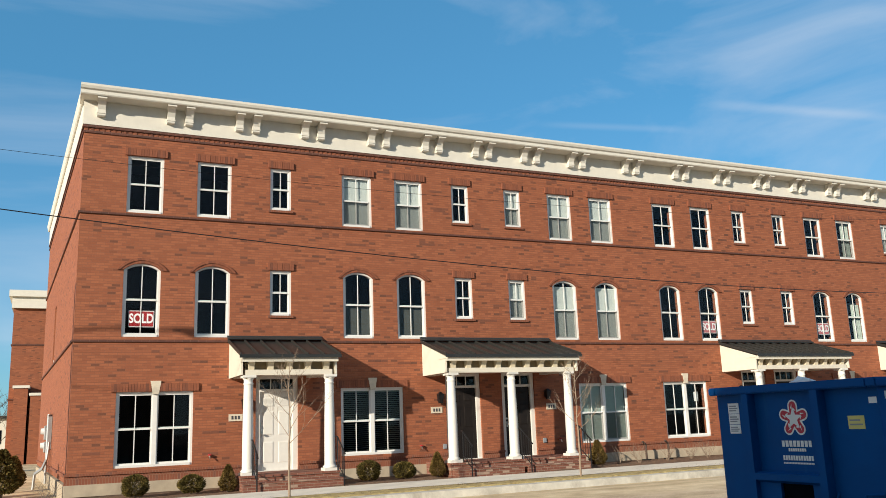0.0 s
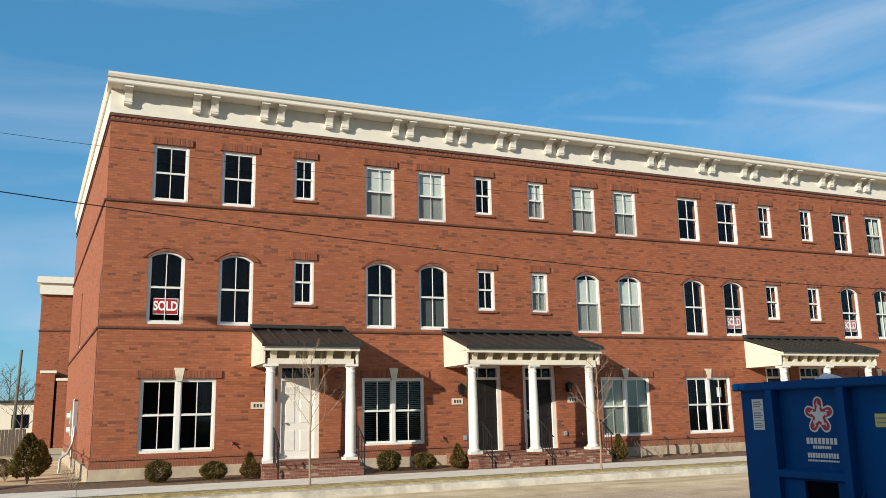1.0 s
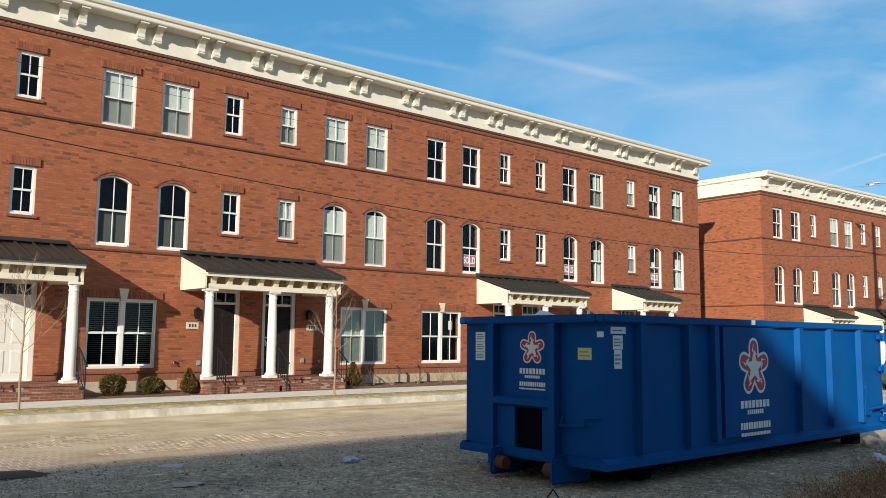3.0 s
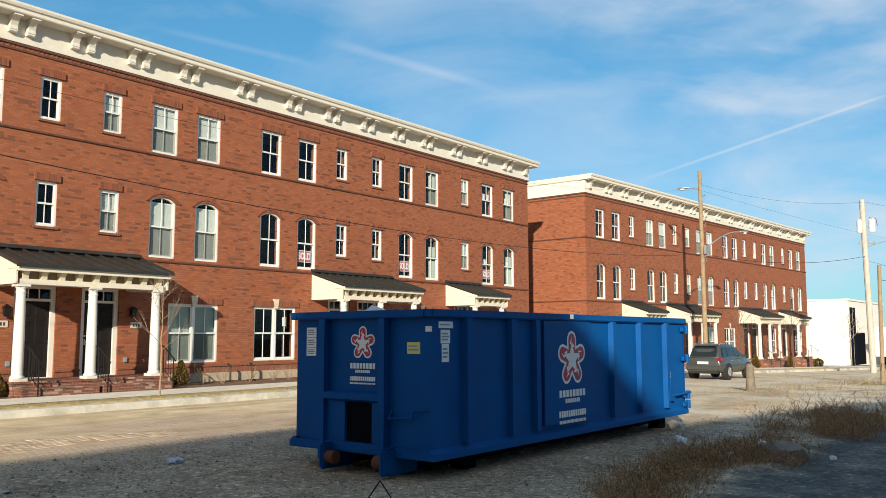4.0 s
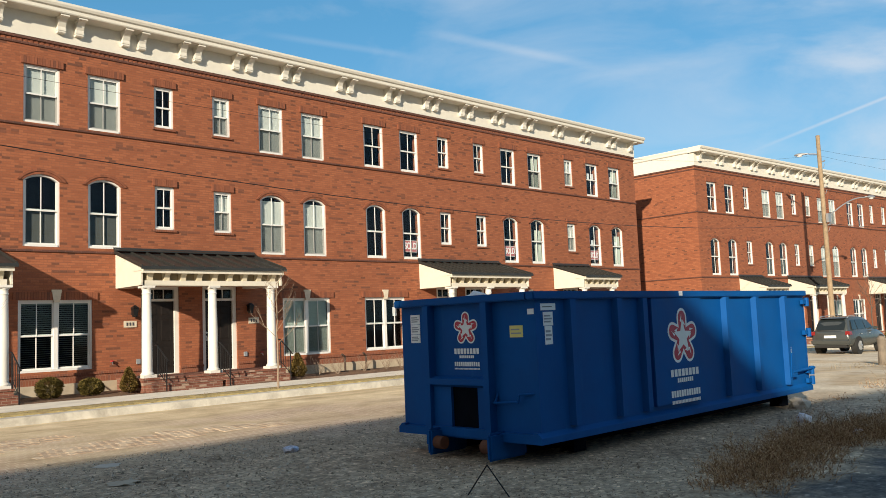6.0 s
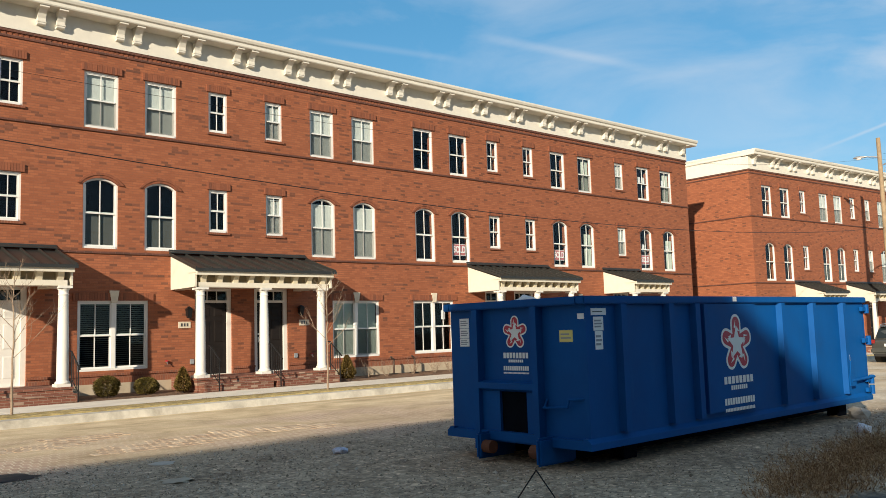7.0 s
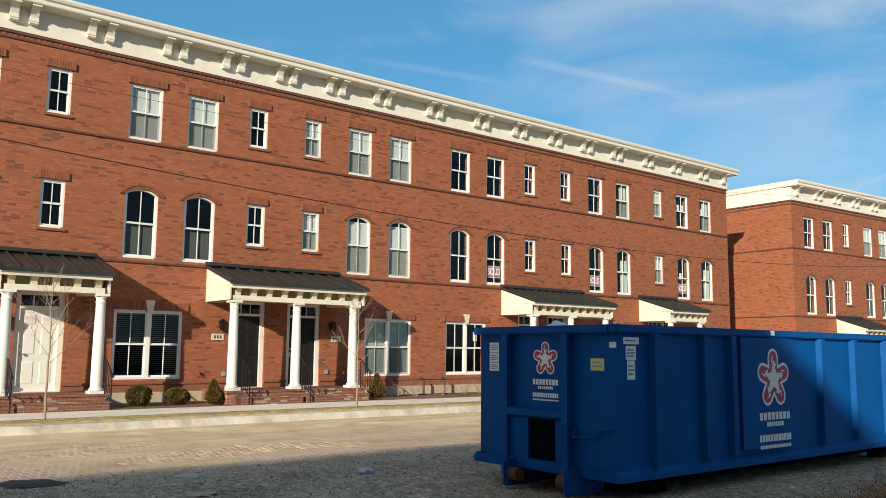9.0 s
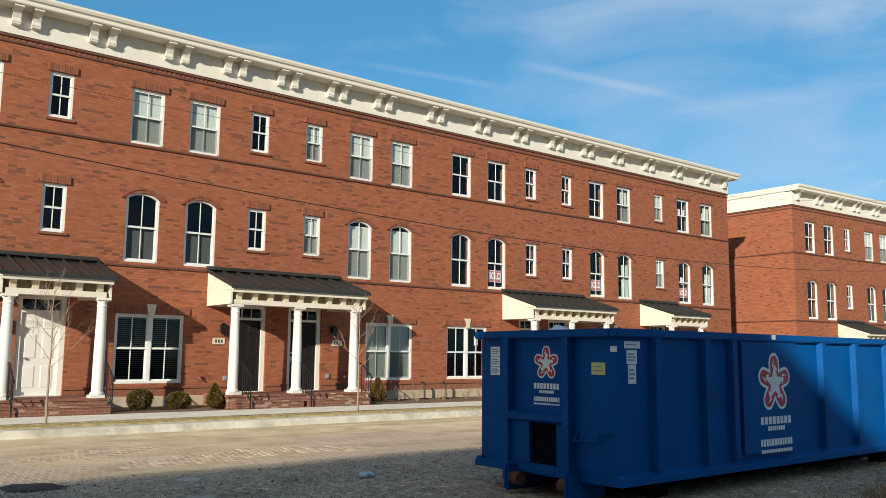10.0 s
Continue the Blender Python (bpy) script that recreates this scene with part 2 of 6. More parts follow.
def glass_mat():
    m = Mat("window_glass", 0.02)
    out = m.n["Material Output"]
    tr, gl = m.n.new("ShaderNodeBsdfTransparent"), m.n.new("ShaderNodeBsdfGlossy")
    tr.inputs["Color"].default_value = (0.76, 0.86, 0.88, 1)
    gl.inputs["Roughness"].default_value = 0.015
    gl.inputs["Color"].default_value = (0.92, 0.95, 1.0, 1)
    fr = m.node("ShaderNodeFresnel", IOR=1.38)
    nz = m.noise(1.1, 2, 0.5)
    bp = m.node("ShaderNodeBump", Strength=0.05, Distance=0.02)
    m.l.new(nz, bp.inputs["Height"])
    m.l.new(bp.outputs["Normal"], gl.inputs["Normal"])
    mx = m.n.new("ShaderNodeMixShader")
    m.l.new(fr.outputs[0], mx.inputs[0])
    m.l.new(tr.outputs[0], mx.inputs[1])
    m.l.new(gl.outputs[0], mx.inputs[2])
    m.l.new(mx.outputs[0], out.inputs["Surface"])
    return m.m


GLASS = glass_mat()


def screen_mat():
    """Insect mesh: half see-through, dark."""
    m = Mat("insect_screen", 0.8, color=(0.02, 0.022, 0.022))
    out = m.n["Material Output"]
    tr, mx = m.n.new("ShaderNodeBsdfTransparent"), m.n.new("ShaderNodeMixShader")
    mx.inputs[0].default_value = 0.36
    m.l.new(tr.outputs[0], mx.inputs[1])
    m.l.new(m.b.outputs[0], mx.inputs[2])
    m.l.new(mx.outputs[0], out.inputs["Surface"])
    return m.m


SCREEN = screen_mat()


# ---- mesh helpers ----
def box(bm, x0, x1, y0, y1, z0, z1):
    v = [bm.verts.new((x, y, z)) for z in (z0, z1) for y in (y0, y1) for x in (x0, x1)]
    for f in ((0, 2, 3, 1), (4, 5, 7, 6), (0, 1, 5, 4), (2, 6, 7, 3), (0, 4, 6, 2), (1, 3, 7, 5)):
        bm.faces.new([v[i] for i in f])
    return v


def frustum(bm, a, b):
    """Two rectangles (x0, x1, y0, y1, z), joined."""
    v = [bm.verts.new((x, y, r[4])) for r in (a, b) for x, y in ((r[0], r[2]), (r[1], r[2]), (r[1], r[3]), (r[0], r[3]))]
    bm.faces.new(v[3::-1])
    bm.faces.new(v[4:])
    for i in range(4):
        j = (i + 1) % 4
        bm.faces.new((v[i], v[j], v[4 + j], v[4 + i]))


def prism(bm, pts, lo, hi, axis):
    """A polygon drawn in the plane across an axis, pushed from lo to hi along it."""
    def at(p, k):
        return {"x": (k, p[0], p[1]), "y": (p[0], k, p[1]), "z": (p[0], p[1], k)}[axis]
    a = [bm.verts.new(at(p, lo)) for p in pts]
    b = [bm.verts.new(at(p, hi)) for p in pts]
    bm.faces.new(a)
    bm.faces.new(b[::-1])
    n = len(pts)
    for i in range(n):
        j = (i + 1) % n
        bm.faces.new((a[j], a[i], b[i], b[j]))


def tube(bm, p, q, r0, r1=None, seg=10, caps=True):
    p, q = Vector(p), Vector(q)
    r1 = r0 if r1 is None else r1
    d = (q - p).normalized()
    u = d.orthogonal().normalized()
    w = d.cross(u)
    rings = []
    for c, r in ((p, r0), (q, r1)):
        rings.append([bm.verts.new(c + (u * math.cos(a) + w * math.sin(a)) * r) for a in (2 * math.pi * i / seg for i in range(seg))])
    for i in range(seg):
        j = (i + 1) % seg
        bm.faces.new((rings[0][i], rings[0][j], rings[1][j], rings[1][i]))
    if caps:
        bm.faces.new(rings[0][::-1])
        bm.faces.new(rings[1])


def turned(bm, profile, seg=20, c=(0, 0)):
    """A lathe shape round a vertical line: (radius, z) from the bottom up."""
    rings = [[bm.verts.new((c[0] + r * math.cos(2 * math.pi * i / seg), c[1] + r * math.sin(2 * math.pi * i / seg), z)) for i in range(seg)] for r, z in profile]
    for a, b in zip(rings, rings[1:]):
        for i in range(seg):
            j = (i + 1) % seg
            bm.faces.new((a[i], a[j], b[j], b[i]))
    bm.faces.new(rings[0][::-1])
    bm.faces.new(rings[-1])


def sweep(bm, pts, r, seg=8):
    """One unbroken round bar through points; r is a radius or one for each point."""
    pts = [Vector(p) for p in pts]
    rad = r if isinstance(r, (list, tuple)) else [r] * len(pts)
    u, last = None, None
    for i, p in enumerate(pts):
        d = (pts[min(i + 1, len(pts) - 1)] - pts[max(i - 1, 0)]).normalized()
        u = d.orthogonal().normalized() if u is None else (u - d * u.dot(d)).normalized()
        w = d.cross(u)
        ring = [bm.verts.new(p + (u * math.cos(2 * math.pi * k / seg) + w * math.sin(2 * math.pi * k / seg)) * rad[i]) for k in range(seg)]
        if last:
            for k in range(seg):
                bm.faces.new((last[k], last[(k + 1) % seg], ring[(k + 1) % seg], ring[k]))
        else:
            bm.faces.new(ring[::-1])
        last = ring
    bm.faces.new(last)


def bevel(bm, w, seg=1):
    bmesh.ops.bevel(bm, geom=bm.edges[:], offset=w, segments=seg, affect="EDGES", clamp_overlap=True)


def mesh_of(name, bm, mat, smooth=False):
    bmesh.ops.recalc_face_normals(bm, faces=bm.faces[:])
    me = bpy.data.meshes.new(name)
    bm.to_mesh(me)
    bm.free()
    for mm in mat if isinstance(mat, (list, tuple)) else [mat]:
        me.materials.append(mm)
    if smooth:
        for p in me.polygons:
            p.use_smooth = True
    return me


def place(name, me, parent=None, at=(0, 0, 0), label="", turn=0.0):
    ob = new(name, me)
    if name == "pane":
        ob.visible_shadow = False  # lets daylight in
    ob.parent = parent
    ob.location = at
    ob.rotation_euler = (0, 0, turn)
    if label:
        tagged(ob, label)
    return ob


def part(name, bm, mat, parent=None, label="", smooth=False, at=(0, 0, 0)):
    return place(name, mesh_of(name, bm, mat, smooth), parent, at, label)


def thing(name, label, category, at=(0, 0, 0), group="", kind="", turn=0.0):
    ob = new(name)
    ob.empty_display_size = 0.2
    ob.location = at
    ob.rotation_euler = (0, 0, turn)
    return tagged(ob, label, category, group, kind)

# ---- brick townhouse row ----
X0, X1, DEEP = 0.28, 36.20, 16.0
TOP, BAND3, BAND2, LEDGE = 9.44, 7.07, 3.75, 0.52
WIDE_X = (1.85, 3.65, 7.78, 9.44, 14.86, 16.51, 19.18, 20.90, 26.53, 28.30, 32.56, 34.40)
SLIM_X = (5.50, 11.19, 13.07, 22.70, 24.72, 30.73)
TWIN_X = (2.27, 8.15, 16.10, 19.48, 27.60, 33.57)
W_LO, W_HI, WS_LO = 7.14, 8.70, 7.47
V_LO, V_HI, V_SPRING, VS_LO, VS_HI = 3.86, 5.78, 5.60, 4.47, 5.74
G_LO, G_HI = 0.60, 2.46
WW, SW, GW = 0.92, 0.60, 1.88
# porch: left, right, doors (middle, white?), columns
PORCHES = (
    (4.11, 6.60, ((5.41, True),), (4.33, 6.43)),
    (9.73, 14.08, ((11.03, False), (12.92, False)), (9.95, 11.87, 13.78)),
    (21.19, 25.61, ((22.62, False), (24.19, False)), (21.40, 23.37, 25.33)),
    (29.26, 31.84, ((30.48, False),), (29.48, 31.54)),
)
FLOOR_Z, DOOR_HI, TRANSOM_HI = 0.30, 2.40, 2.76


def holed_wall(bm, x0, x1, z0, z1, holes, thick):
    """A wall in the plane y = 0, thick towards +y, with holes (x0, x1, z0, z1)."""
    xs = sorted({x0, x1, *(h[0] for h in holes), *(h[1] for h in holes)})
    zs = sorted({z0, z1, *(h[2] for h in holes), *(h[3] for h in holes)})
    for a, b in zip(xs, xs[1:]):
        run = None
        cells = []
        for c, d in zip(zs, zs[1:]):
            mx, mz = (a + b) / 2, (c + d) / 2
            solid = not any(h[0] < mx < h[1] and h[2] < mz < h[3] for h in holes)
            if solid and run and abs(run[1] - c) < 1e-9:
                run[1] = d
            elif solid:
                run = [c, d]
                cells.append(run)
            else:
                run = None
        for c, d in cells:
            for y in (0.0, thick):
                bm.faces.new([bm.verts.new(p) for p in ((a, y, c), (b, y, c), (b, y, d), (a, y, d))][:: 1 if y == 0 else -1])
    for a, b, c, d in holes:
        for p, q in (((a, c), (a, d)), ((a, d), (b, d)), ((b, d), (b, c)), ((b, c), (a, c))):
            bm.faces.new([bm.verts.new(v) for v in ((p[0], 0, p[1]), (p[0], thick, p[1]), (q[0], thick, q[1]), (q[0], 0, q[1]))])


def arc(w, spring, rise, n=10):
    """Points of a flat arch over a width, from left to right, about x = 0."""
    r = (w * w / 4 + rise * rise) / (2 * rise)
    a = math.asin(w / 2 / r)
    return [(r * math.sin(-a + 2 * a * i / n), spring + rise - r + r * math.cos(-a + 2 * a * i / n)) for i in range(n + 1)]


def bar(bm, x0, x1, z0, z1, y0, y1):
    box(bm, x0, x1, y0, y1, z0, z1)


def facing(me):
    """Turns a flat pane's face to the street."""
    if me.polygons[0].normal.y > 0:
        me.flip_normals()
    return me


def window_meshes(w, h, arch=0.0, units=1, muntin=True):
    """Meshes of a window of `units` double-hung lights, its foot at z = 0 and middle at x = 0."""
    fr, sash = bmesh.new(), bmesh.new()
    t = 0.055
    y0, y1 = 0.035, 0.12
    top = h - arch
    bar(fr, -w / 2, -w / 2 + t, 0, top, y0, y1)
    bar(fr, w / 2 - t, w / 2, 0, top, y0, y1)
    bar(fr, -w / 2 + t, w / 2 - t, 0, 0.06, y0 - 0.03, y1)
    if arch:
        o, i = arc(w, top, arch), arc(w - 2 * t, top, arch - t * 0.9)
        for k in range(len(o) - 1):
            prism(fr, [o[k], o[k + 1], i[k + 1], i[k]], y0, y1, "y")
    else:
        bar(fr, -w / 2 + t, w / 2 - t, h - t, h, y0, y1)
    uw = (w - 2 * t) / units
    for u in range(units):
        a, b = -w / 2 + t + u * uw, -w / 2 + t + (u + 1) * uw
        if u:
            bar(fr, a - 0.055, a + 0.055, 0.06, h - t, y0 - 0.004, y1)
            a += 0.055
        if u < units - 1:
            b -= 0.055
        mid = 0.06 + (h - 0.06) * 0.49
        s = 0.035
        # lower sash stands behind the upper one
        for lo, hi, ys, rail in ((0.06, mid + 0.03, 0.085, 0.045), (mid - 0.03, top if arch else h - t, 0.055, 0.035)):
            bar(sash, a, a + s, lo, hi, ys, ys + 0.03)
            bar(sash, b - s, b, lo, hi, ys, ys + 0.03)
            bar(sash, a + s, b - s, lo, lo + rail, ys - 0.006, ys + 0.03)
            if not arch or lo < 0.1:
                bar(sash, a + s, b - s, hi - rail, hi, ys - 0.004, ys + 0.03)
            if muntin:
                m = (a + b) / 2
                bar(sash, m - 0.011, m + 0.011, lo + rail, hi + (arch - t if arch and lo > 0.1 else 0) - 0.002, ys + 0.002, ys + 0.022)
    glass = []
    for lo, hi, yg in ((0.06, 0.06 + (h - 0.06) * 0.49, 0.105), (0.06 + (h - 0.06) * 0.49, top, 0.072)):
        g = bmesh.new()
        pts = [(-w / 2 + t, lo), (w / 2 - t, lo), (w / 2 - t, hi)]
        if arch and hi == top:
            pts += [p for p in arc(w - 2 * t, top, arch - t)[::-1]][1:-1]
        pts += [(-w / 2 + t, hi)]
        g.faces.new([g.verts.new((p[0], yg, p[1])) for p in pts])
        glass.append(g)
    return mesh_of("window_frame", fr, VINYL), mesh_of("sash", sash, VINYL), [facing(mesh_of("pane", g, GLASS)) for g in glass]


def blind_mesh(w, lo, hi, mat, tilt=0.6, pitch=0.045):
    bm = bmesh.new()
    z = lo
    dy, dz = -0.02 * math.cos(tilt), 0.022 * math.sin(tilt)
    while z < hi:
        v = [bm.verts.new(p) for p in ((-w / 2, 0.14 - dy, z - dz), (w / 2, 0.14 - dy, z - dz), (w / 2, 0.14 + dy, z + dz), (-w / 2, 0.14 + dy, z + dz))]
        bm.faces.new(v)
        z += pitch
    box(bm, -w / 2, w / 2, 0.125, 0.165, hi, hi + 0.04)
    return mesh_of("blind", bm, mat)


def curtain_mesh(w, lo, hi, mat):
    bm = bmesh.new()
    n = 36
    v = [[bm.verts.new((-w / 2 + w * i / n, 0.19 + 0.022 * math.sin(i * 1.9) + 0.01 * math.sin(i * 0.7), z)) for i in range(n + 1)] for z in (lo, hi)]
    for i in range(n):
        bm.faces.new((v[0][i], v[0][i + 1], v[1][i + 1], v[1][i]))
    return mesh_of("curtain", bm, mat)


def soldier_header(w, z, n):
    """A row of bricks on end, a little proud and uneven."""
    bm = bmesh.new()
    rnd = random.Random(5)
    for i in range(n):
        a = -w / 2 + w * i / n
        box(bm, a + 0.003, a + w / n - 0.003, -0.042 - rnd.random() * 0.008, 0.02, z + 0.004, z + 0.205)
    return mesh_of("window_header", bm, BRICK_H)


def arch_header(w, spring, rise, n=15):
    bm = bmesh.new()
    rnd = random.Random(6)
    for ring in range(2):
        g = 0.0 + ring * 0.075
        o, i = arc(w + 0.02 + 2 * g + 0.14, spring, rise + g + 0.07, n), arc(w + 0.02 + 2 * g, spring, rise + g, n)
        for k in range(n):
            a, b = i[k], i[k + 1]
            c, d = o[k + 1], o[k]
            sh = 0.02
            q = [(a[0] + (b[0] - a[0]) * sh, a[1]), (b[0] - (b[0] - a[0]) * sh, b[1]), (c[0] - (c[0] - d[0]) * sh, c[1]), (d[0] + (c[0] - d[0]) * sh, d[1])]
            prism(bm, q, -0.026 - ring * 0.018 - rnd.random() * 0.008, 0.02, "y")
    return mesh_of("arch_header", bm, BRICK_H)


def header_mat():
    m = Mat("brick_header_pieces", 0.85)
    g = m.n.new("ShaderNodeNewGeometry")
    col = m.ramp(g.outputs["Random Per Island"], [(0.0, (0.27, 0.088, 0.044)), (0.7, (0.22, 0.071, 0.036)), (1.0, (0.16, 0.058, 0.035))])
    f = m.noise(30.0, 4, 0.7)
    m.color(m.mix(0.5, col, m.ramp(f, [(0.3, (0.7, 0.7, 0.7)), (0.7, (1.2, 1.2, 1.2))]), "MULTIPLY"))
    m.bump(f, 0.4, 0.004)
    return m.m


BRICK_H = header_mat()
SKEW = 0.054


def skew(bm):
    """The gable end leans back to the left behind the front."""
    for v in bm.verts:
        v.co.x -= SKEW * max(0.0, v.co.y)


row = thing("townhouse_row", "three-storey red brick townhouse row with cream cornice", "house", group="townhouse rows")

# front wall
holes = []
for x in WIDE_X:
    holes += [(x - WW / 2, x + WW / 2, W_LO, W_HI), (x - WW / 2, x + WW / 2, V_LO, V_HI)]
for x in SLIM_X:
    holes += [(x - SW / 2, x + SW / 2, WS_LO, W_HI), (x - SW / 2, x + SW / 2, VS_LO, VS_HI)]
for x in TWIN_X:
    holes += [(x - GW / 2, x + GW / 2, G_LO, G_HI)]
for pa, pb, doors, cols in PORCHES:
    for dx, _ in doors:
        holes += [(dx - 0.58, dx + 0.58, FLOOR_Z, TRANSOM_HI + 0.06)]
bm = bmesh.new()
holed_wall(bm, X0, X1, 0.30, TOP, holes, 0.30)
for x in WIDE_X:
    pts = arc(WW, V_SPRING, V_HI - V_SPRING)
    half = len(pts) // 2
    for side in (pts[: half + 1], pts[half:]):
        cx = -WW / 2 if side[0][0] < -0.1 else WW / 2
        poly = [(x + p[0], p[1]) for p in side] + ([(x + cx, V_HI)] if cx < 0 else [])
        if cx > 0:
            poly = [(x + p[0], p[1]) for p in side] + [(x + cx, V_HI)]
        prism(bm, poly, 0.0006, 0.298, "y")
wall_front = part("wall", bm, BRICK, row, "red brick front wall with flashed darker bricks")
# side and back walls
bm = bmesh.new()
V_SIDE = (8.2, 9.0)
box(bm, X0, X0 + 0.3, 0.002, V_SIDE[0], 0.3, TOP)
box(bm, X0, X0 + 0.3, V_SIDE[1], DEEP, 0.3, TOP)
box(bm, X0, X0 + 0.3, V_SIDE[0], V_SIDE[1], 0.3, V_LO)
box(bm, X0, X0 + 0.3, V_SIDE[0], V_SIDE[1], V_HI, TOP)
skew(bm)
part("wall", bm, BRICK, row, "red brick gable-end wall")
bm = bmesh.new()
box(bm, X1 - 0.3, X1, 0.002, DEEP, 0.3, TOP)
part("wall", bm, BRICK, row, "red brick gable-end wall")
bm = bmesh.new()
box(bm, X0 + 0.3 - SKEW * DEEP, X1 - 0.3, DEEP - 0.3, DEEP - 0.002, 0.3, TOP)
part("wall", bm, BRICK, row, "red brick back wall")
# inside: floors, a cross wall behind the front rooms, coloured near-black for dimness
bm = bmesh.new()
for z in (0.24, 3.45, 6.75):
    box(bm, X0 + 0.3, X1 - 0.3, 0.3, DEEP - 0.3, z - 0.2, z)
part("floor_slab", bm, ROOMDIM, row)
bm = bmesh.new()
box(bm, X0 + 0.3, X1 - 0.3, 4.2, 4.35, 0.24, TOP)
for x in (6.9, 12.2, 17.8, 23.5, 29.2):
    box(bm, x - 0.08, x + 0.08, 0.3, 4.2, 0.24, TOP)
part("inner_wall", bm, ROOMDIM, row)
# bands, ledge, foundation
for z0, z1, d in ((BAND3 - 0.025, BAND3 + 0.025, 0.045), (BAND2 - 0.025, BAND2 + 0.025, 0.045), (TOP - 0.075, TOP - 0.01, 0.045), (TOP - 0.22, TOP - 0.16, 0.03)):
    bm = bmesh.new()
    box(bm, X0 - d, X1 + d, -d, 0.0, z0, z1)
    part("brick_band", bm, BRICK_BAND, row, "projecting dark brick string course")
    bm = bmesh.new()
    box(bm, X0 - d, X0, 0.0, DEEP, z0, z1)
    skew(bm)
    part("brick_band", bm, BRICK_BAND, row)
    bm = bmesh.new()
    box(bm, X1, X1 + d, 0.0, DEEP, z0, z1)
    part("brick_band", bm, BRICK_BAND, row)
bm = bmesh.new()
for i in range(int((X1 - X0) / 0.1354)):
    a = X0 + 0.02 + 0.1354 * i
    box(bm, a, a + 0.066, -0.014, 0.0, TOP - 0.158, TOP - 0.077)
tagged(part("dentil_course", bm, BRICK_H, row, "row of projecting brick headers under the frieze"), kind="stuff")
bm = bmesh.new()
spans, last = [], X0 - 0.05
for pa, pb, doors, cols in PORCHES:
    for dx, _ in doors:
        spans.append((last, dx - 0.58))
        last = dx + 0.58
spans.append((last, X1 + 0.05))
bm.free()
for a, b in spans:
    bm = bmesh.new()
    box(bm, a, b, -0.055, 0.0, LEDGE - 0.06, LEDGE)
    part("brick_ledge", bm, BRICK_B, row, "sloping brick ledge above the foundation")
    bm = bmesh.new()
    box(bm, a, b, -0.02, 0.0, LEDGE - 0.262, LEDGE - 0.06)
    part("soldier_course", bm, BRICK_B, row)
bm = bmesh.new()
box(bm, X0 - 0.05, X0, 0.0, DEEP, LEDGE - 0.06, LEDGE)
skew(bm)
part("brick_ledge", bm, BRICK_B, row)
bm = bmesh.new()
prism(bm, [(X0 - 0.04, -0.045), (X1 + 0.04, -0.045), (X1 + 0.04, DEEP), (X0 - 0.04 - SKEW * DEEP, DEEP)], -1.2, 0.2579, "z")
part("foundation", bm, CONCRETE, row, "tan concrete foundation")
# cornice: frieze, soffit, crown, with paired brackets
EAVE_Z = 10.10
for i, (a, b, c, d) in enumerate(((X0 - 0.04, X1 + 0.05, -0.05, 0.3), (X0 - 0.04, X0 + 0.3, 0.302, DEEP), (X1 - 0.3, X1 + 0.05, 0.302, DEEP))):
    bm = bmesh.new()
    box(bm, a, b, c, d, TOP, EAVE_Z)
    if i == 1:
        skew(bm)
    part("frieze", bm, CREAM, row, "cream painted frieze board")
prof = [(-0.05, 10.102), (-0.50, 10.102), (-0.52, 10.13), (-0.52, 10.22), (-0.57, 10.245), (-0.60, 10.31), (-0.60, 10.37), (0.3, 10.37), (0.3, 10.102)]
xa, xb = X0 - 0.14, X1 + 0.30
bm = bmesh.new()
prism(bm, prof, xa, xb, "x")
part("cornice", bm, CREAM, row, "cream painted moulded cornice")
sprof = [(X0 - 0.04, 10.102), (xa + 0.06, 10.102), (xa + 0.03, 10.14), (xa + 0.03, 10.22), (xa, 10.31), (xa, 10.37), (X0 + 0.3, 10.37), (X0 + 0.3, 10.102)]
bm = bmesh.new()
prism(bm, sprof, 0.302, DEEP + 0.3, "y")
skew(bm)
part("cornice", bm, CREAM, row)
bm = bmesh.new()
prism(bm, [(X0 + X1 + 0.16 - p[0], p[1]) for p in sprof], 0.302, DEEP + 0.3, "y")
part("cornice", bm, CREAM, row)
bm = bmesh.new()
side = [(-0.052, 10.10), (-0.44, 10.10), (-0.45, 10.05), (-0.35, 10.02), (-0.25, 9.94), (-0.20, 9.83), (-0.205, 9.75), (-0.19, 9.73), (-0.19, 9.68), (-0.17, 9.66), (-0.052, 9.66)]
prism(bm, side, -0.10, 0.10, "x")
box(bm, -0.115, 0.115, -0.47, -0.055, 10.05, 10.098)
box(bm, -0.112, 0.112, -0.205, -0.055, 9.725, 9.755)
bracket = mesh_of("cornice_bracket", bm, CREAM)
for x in (0.67, 2.43, 2.91, 4.28, 4.75, 6.17, 6.65, 8.22, 8.70, 9.99, 10.47, 11.74, 12.22, 13.53, 14.01, 15.35, 15.82, 17.60, 18.08, 19.81, 20.29, 21.75, 22.25, 23.72, 24.22, 25.62, 26.09, 27.53, 28.00, 29.69, 30.15, 31.75, 32.21, 33.89, 34.36, 35.80):
    place("cornice_bracket", bracket, row, (x, 0, 0))
bm = bmesh.new()
box(bm, X0 + 0.3, X1 - 0.3, 0.3, DEEP, 9.9, 10.1)
part("roof", bm, ROOFFLAT, row, "flat pale roof")

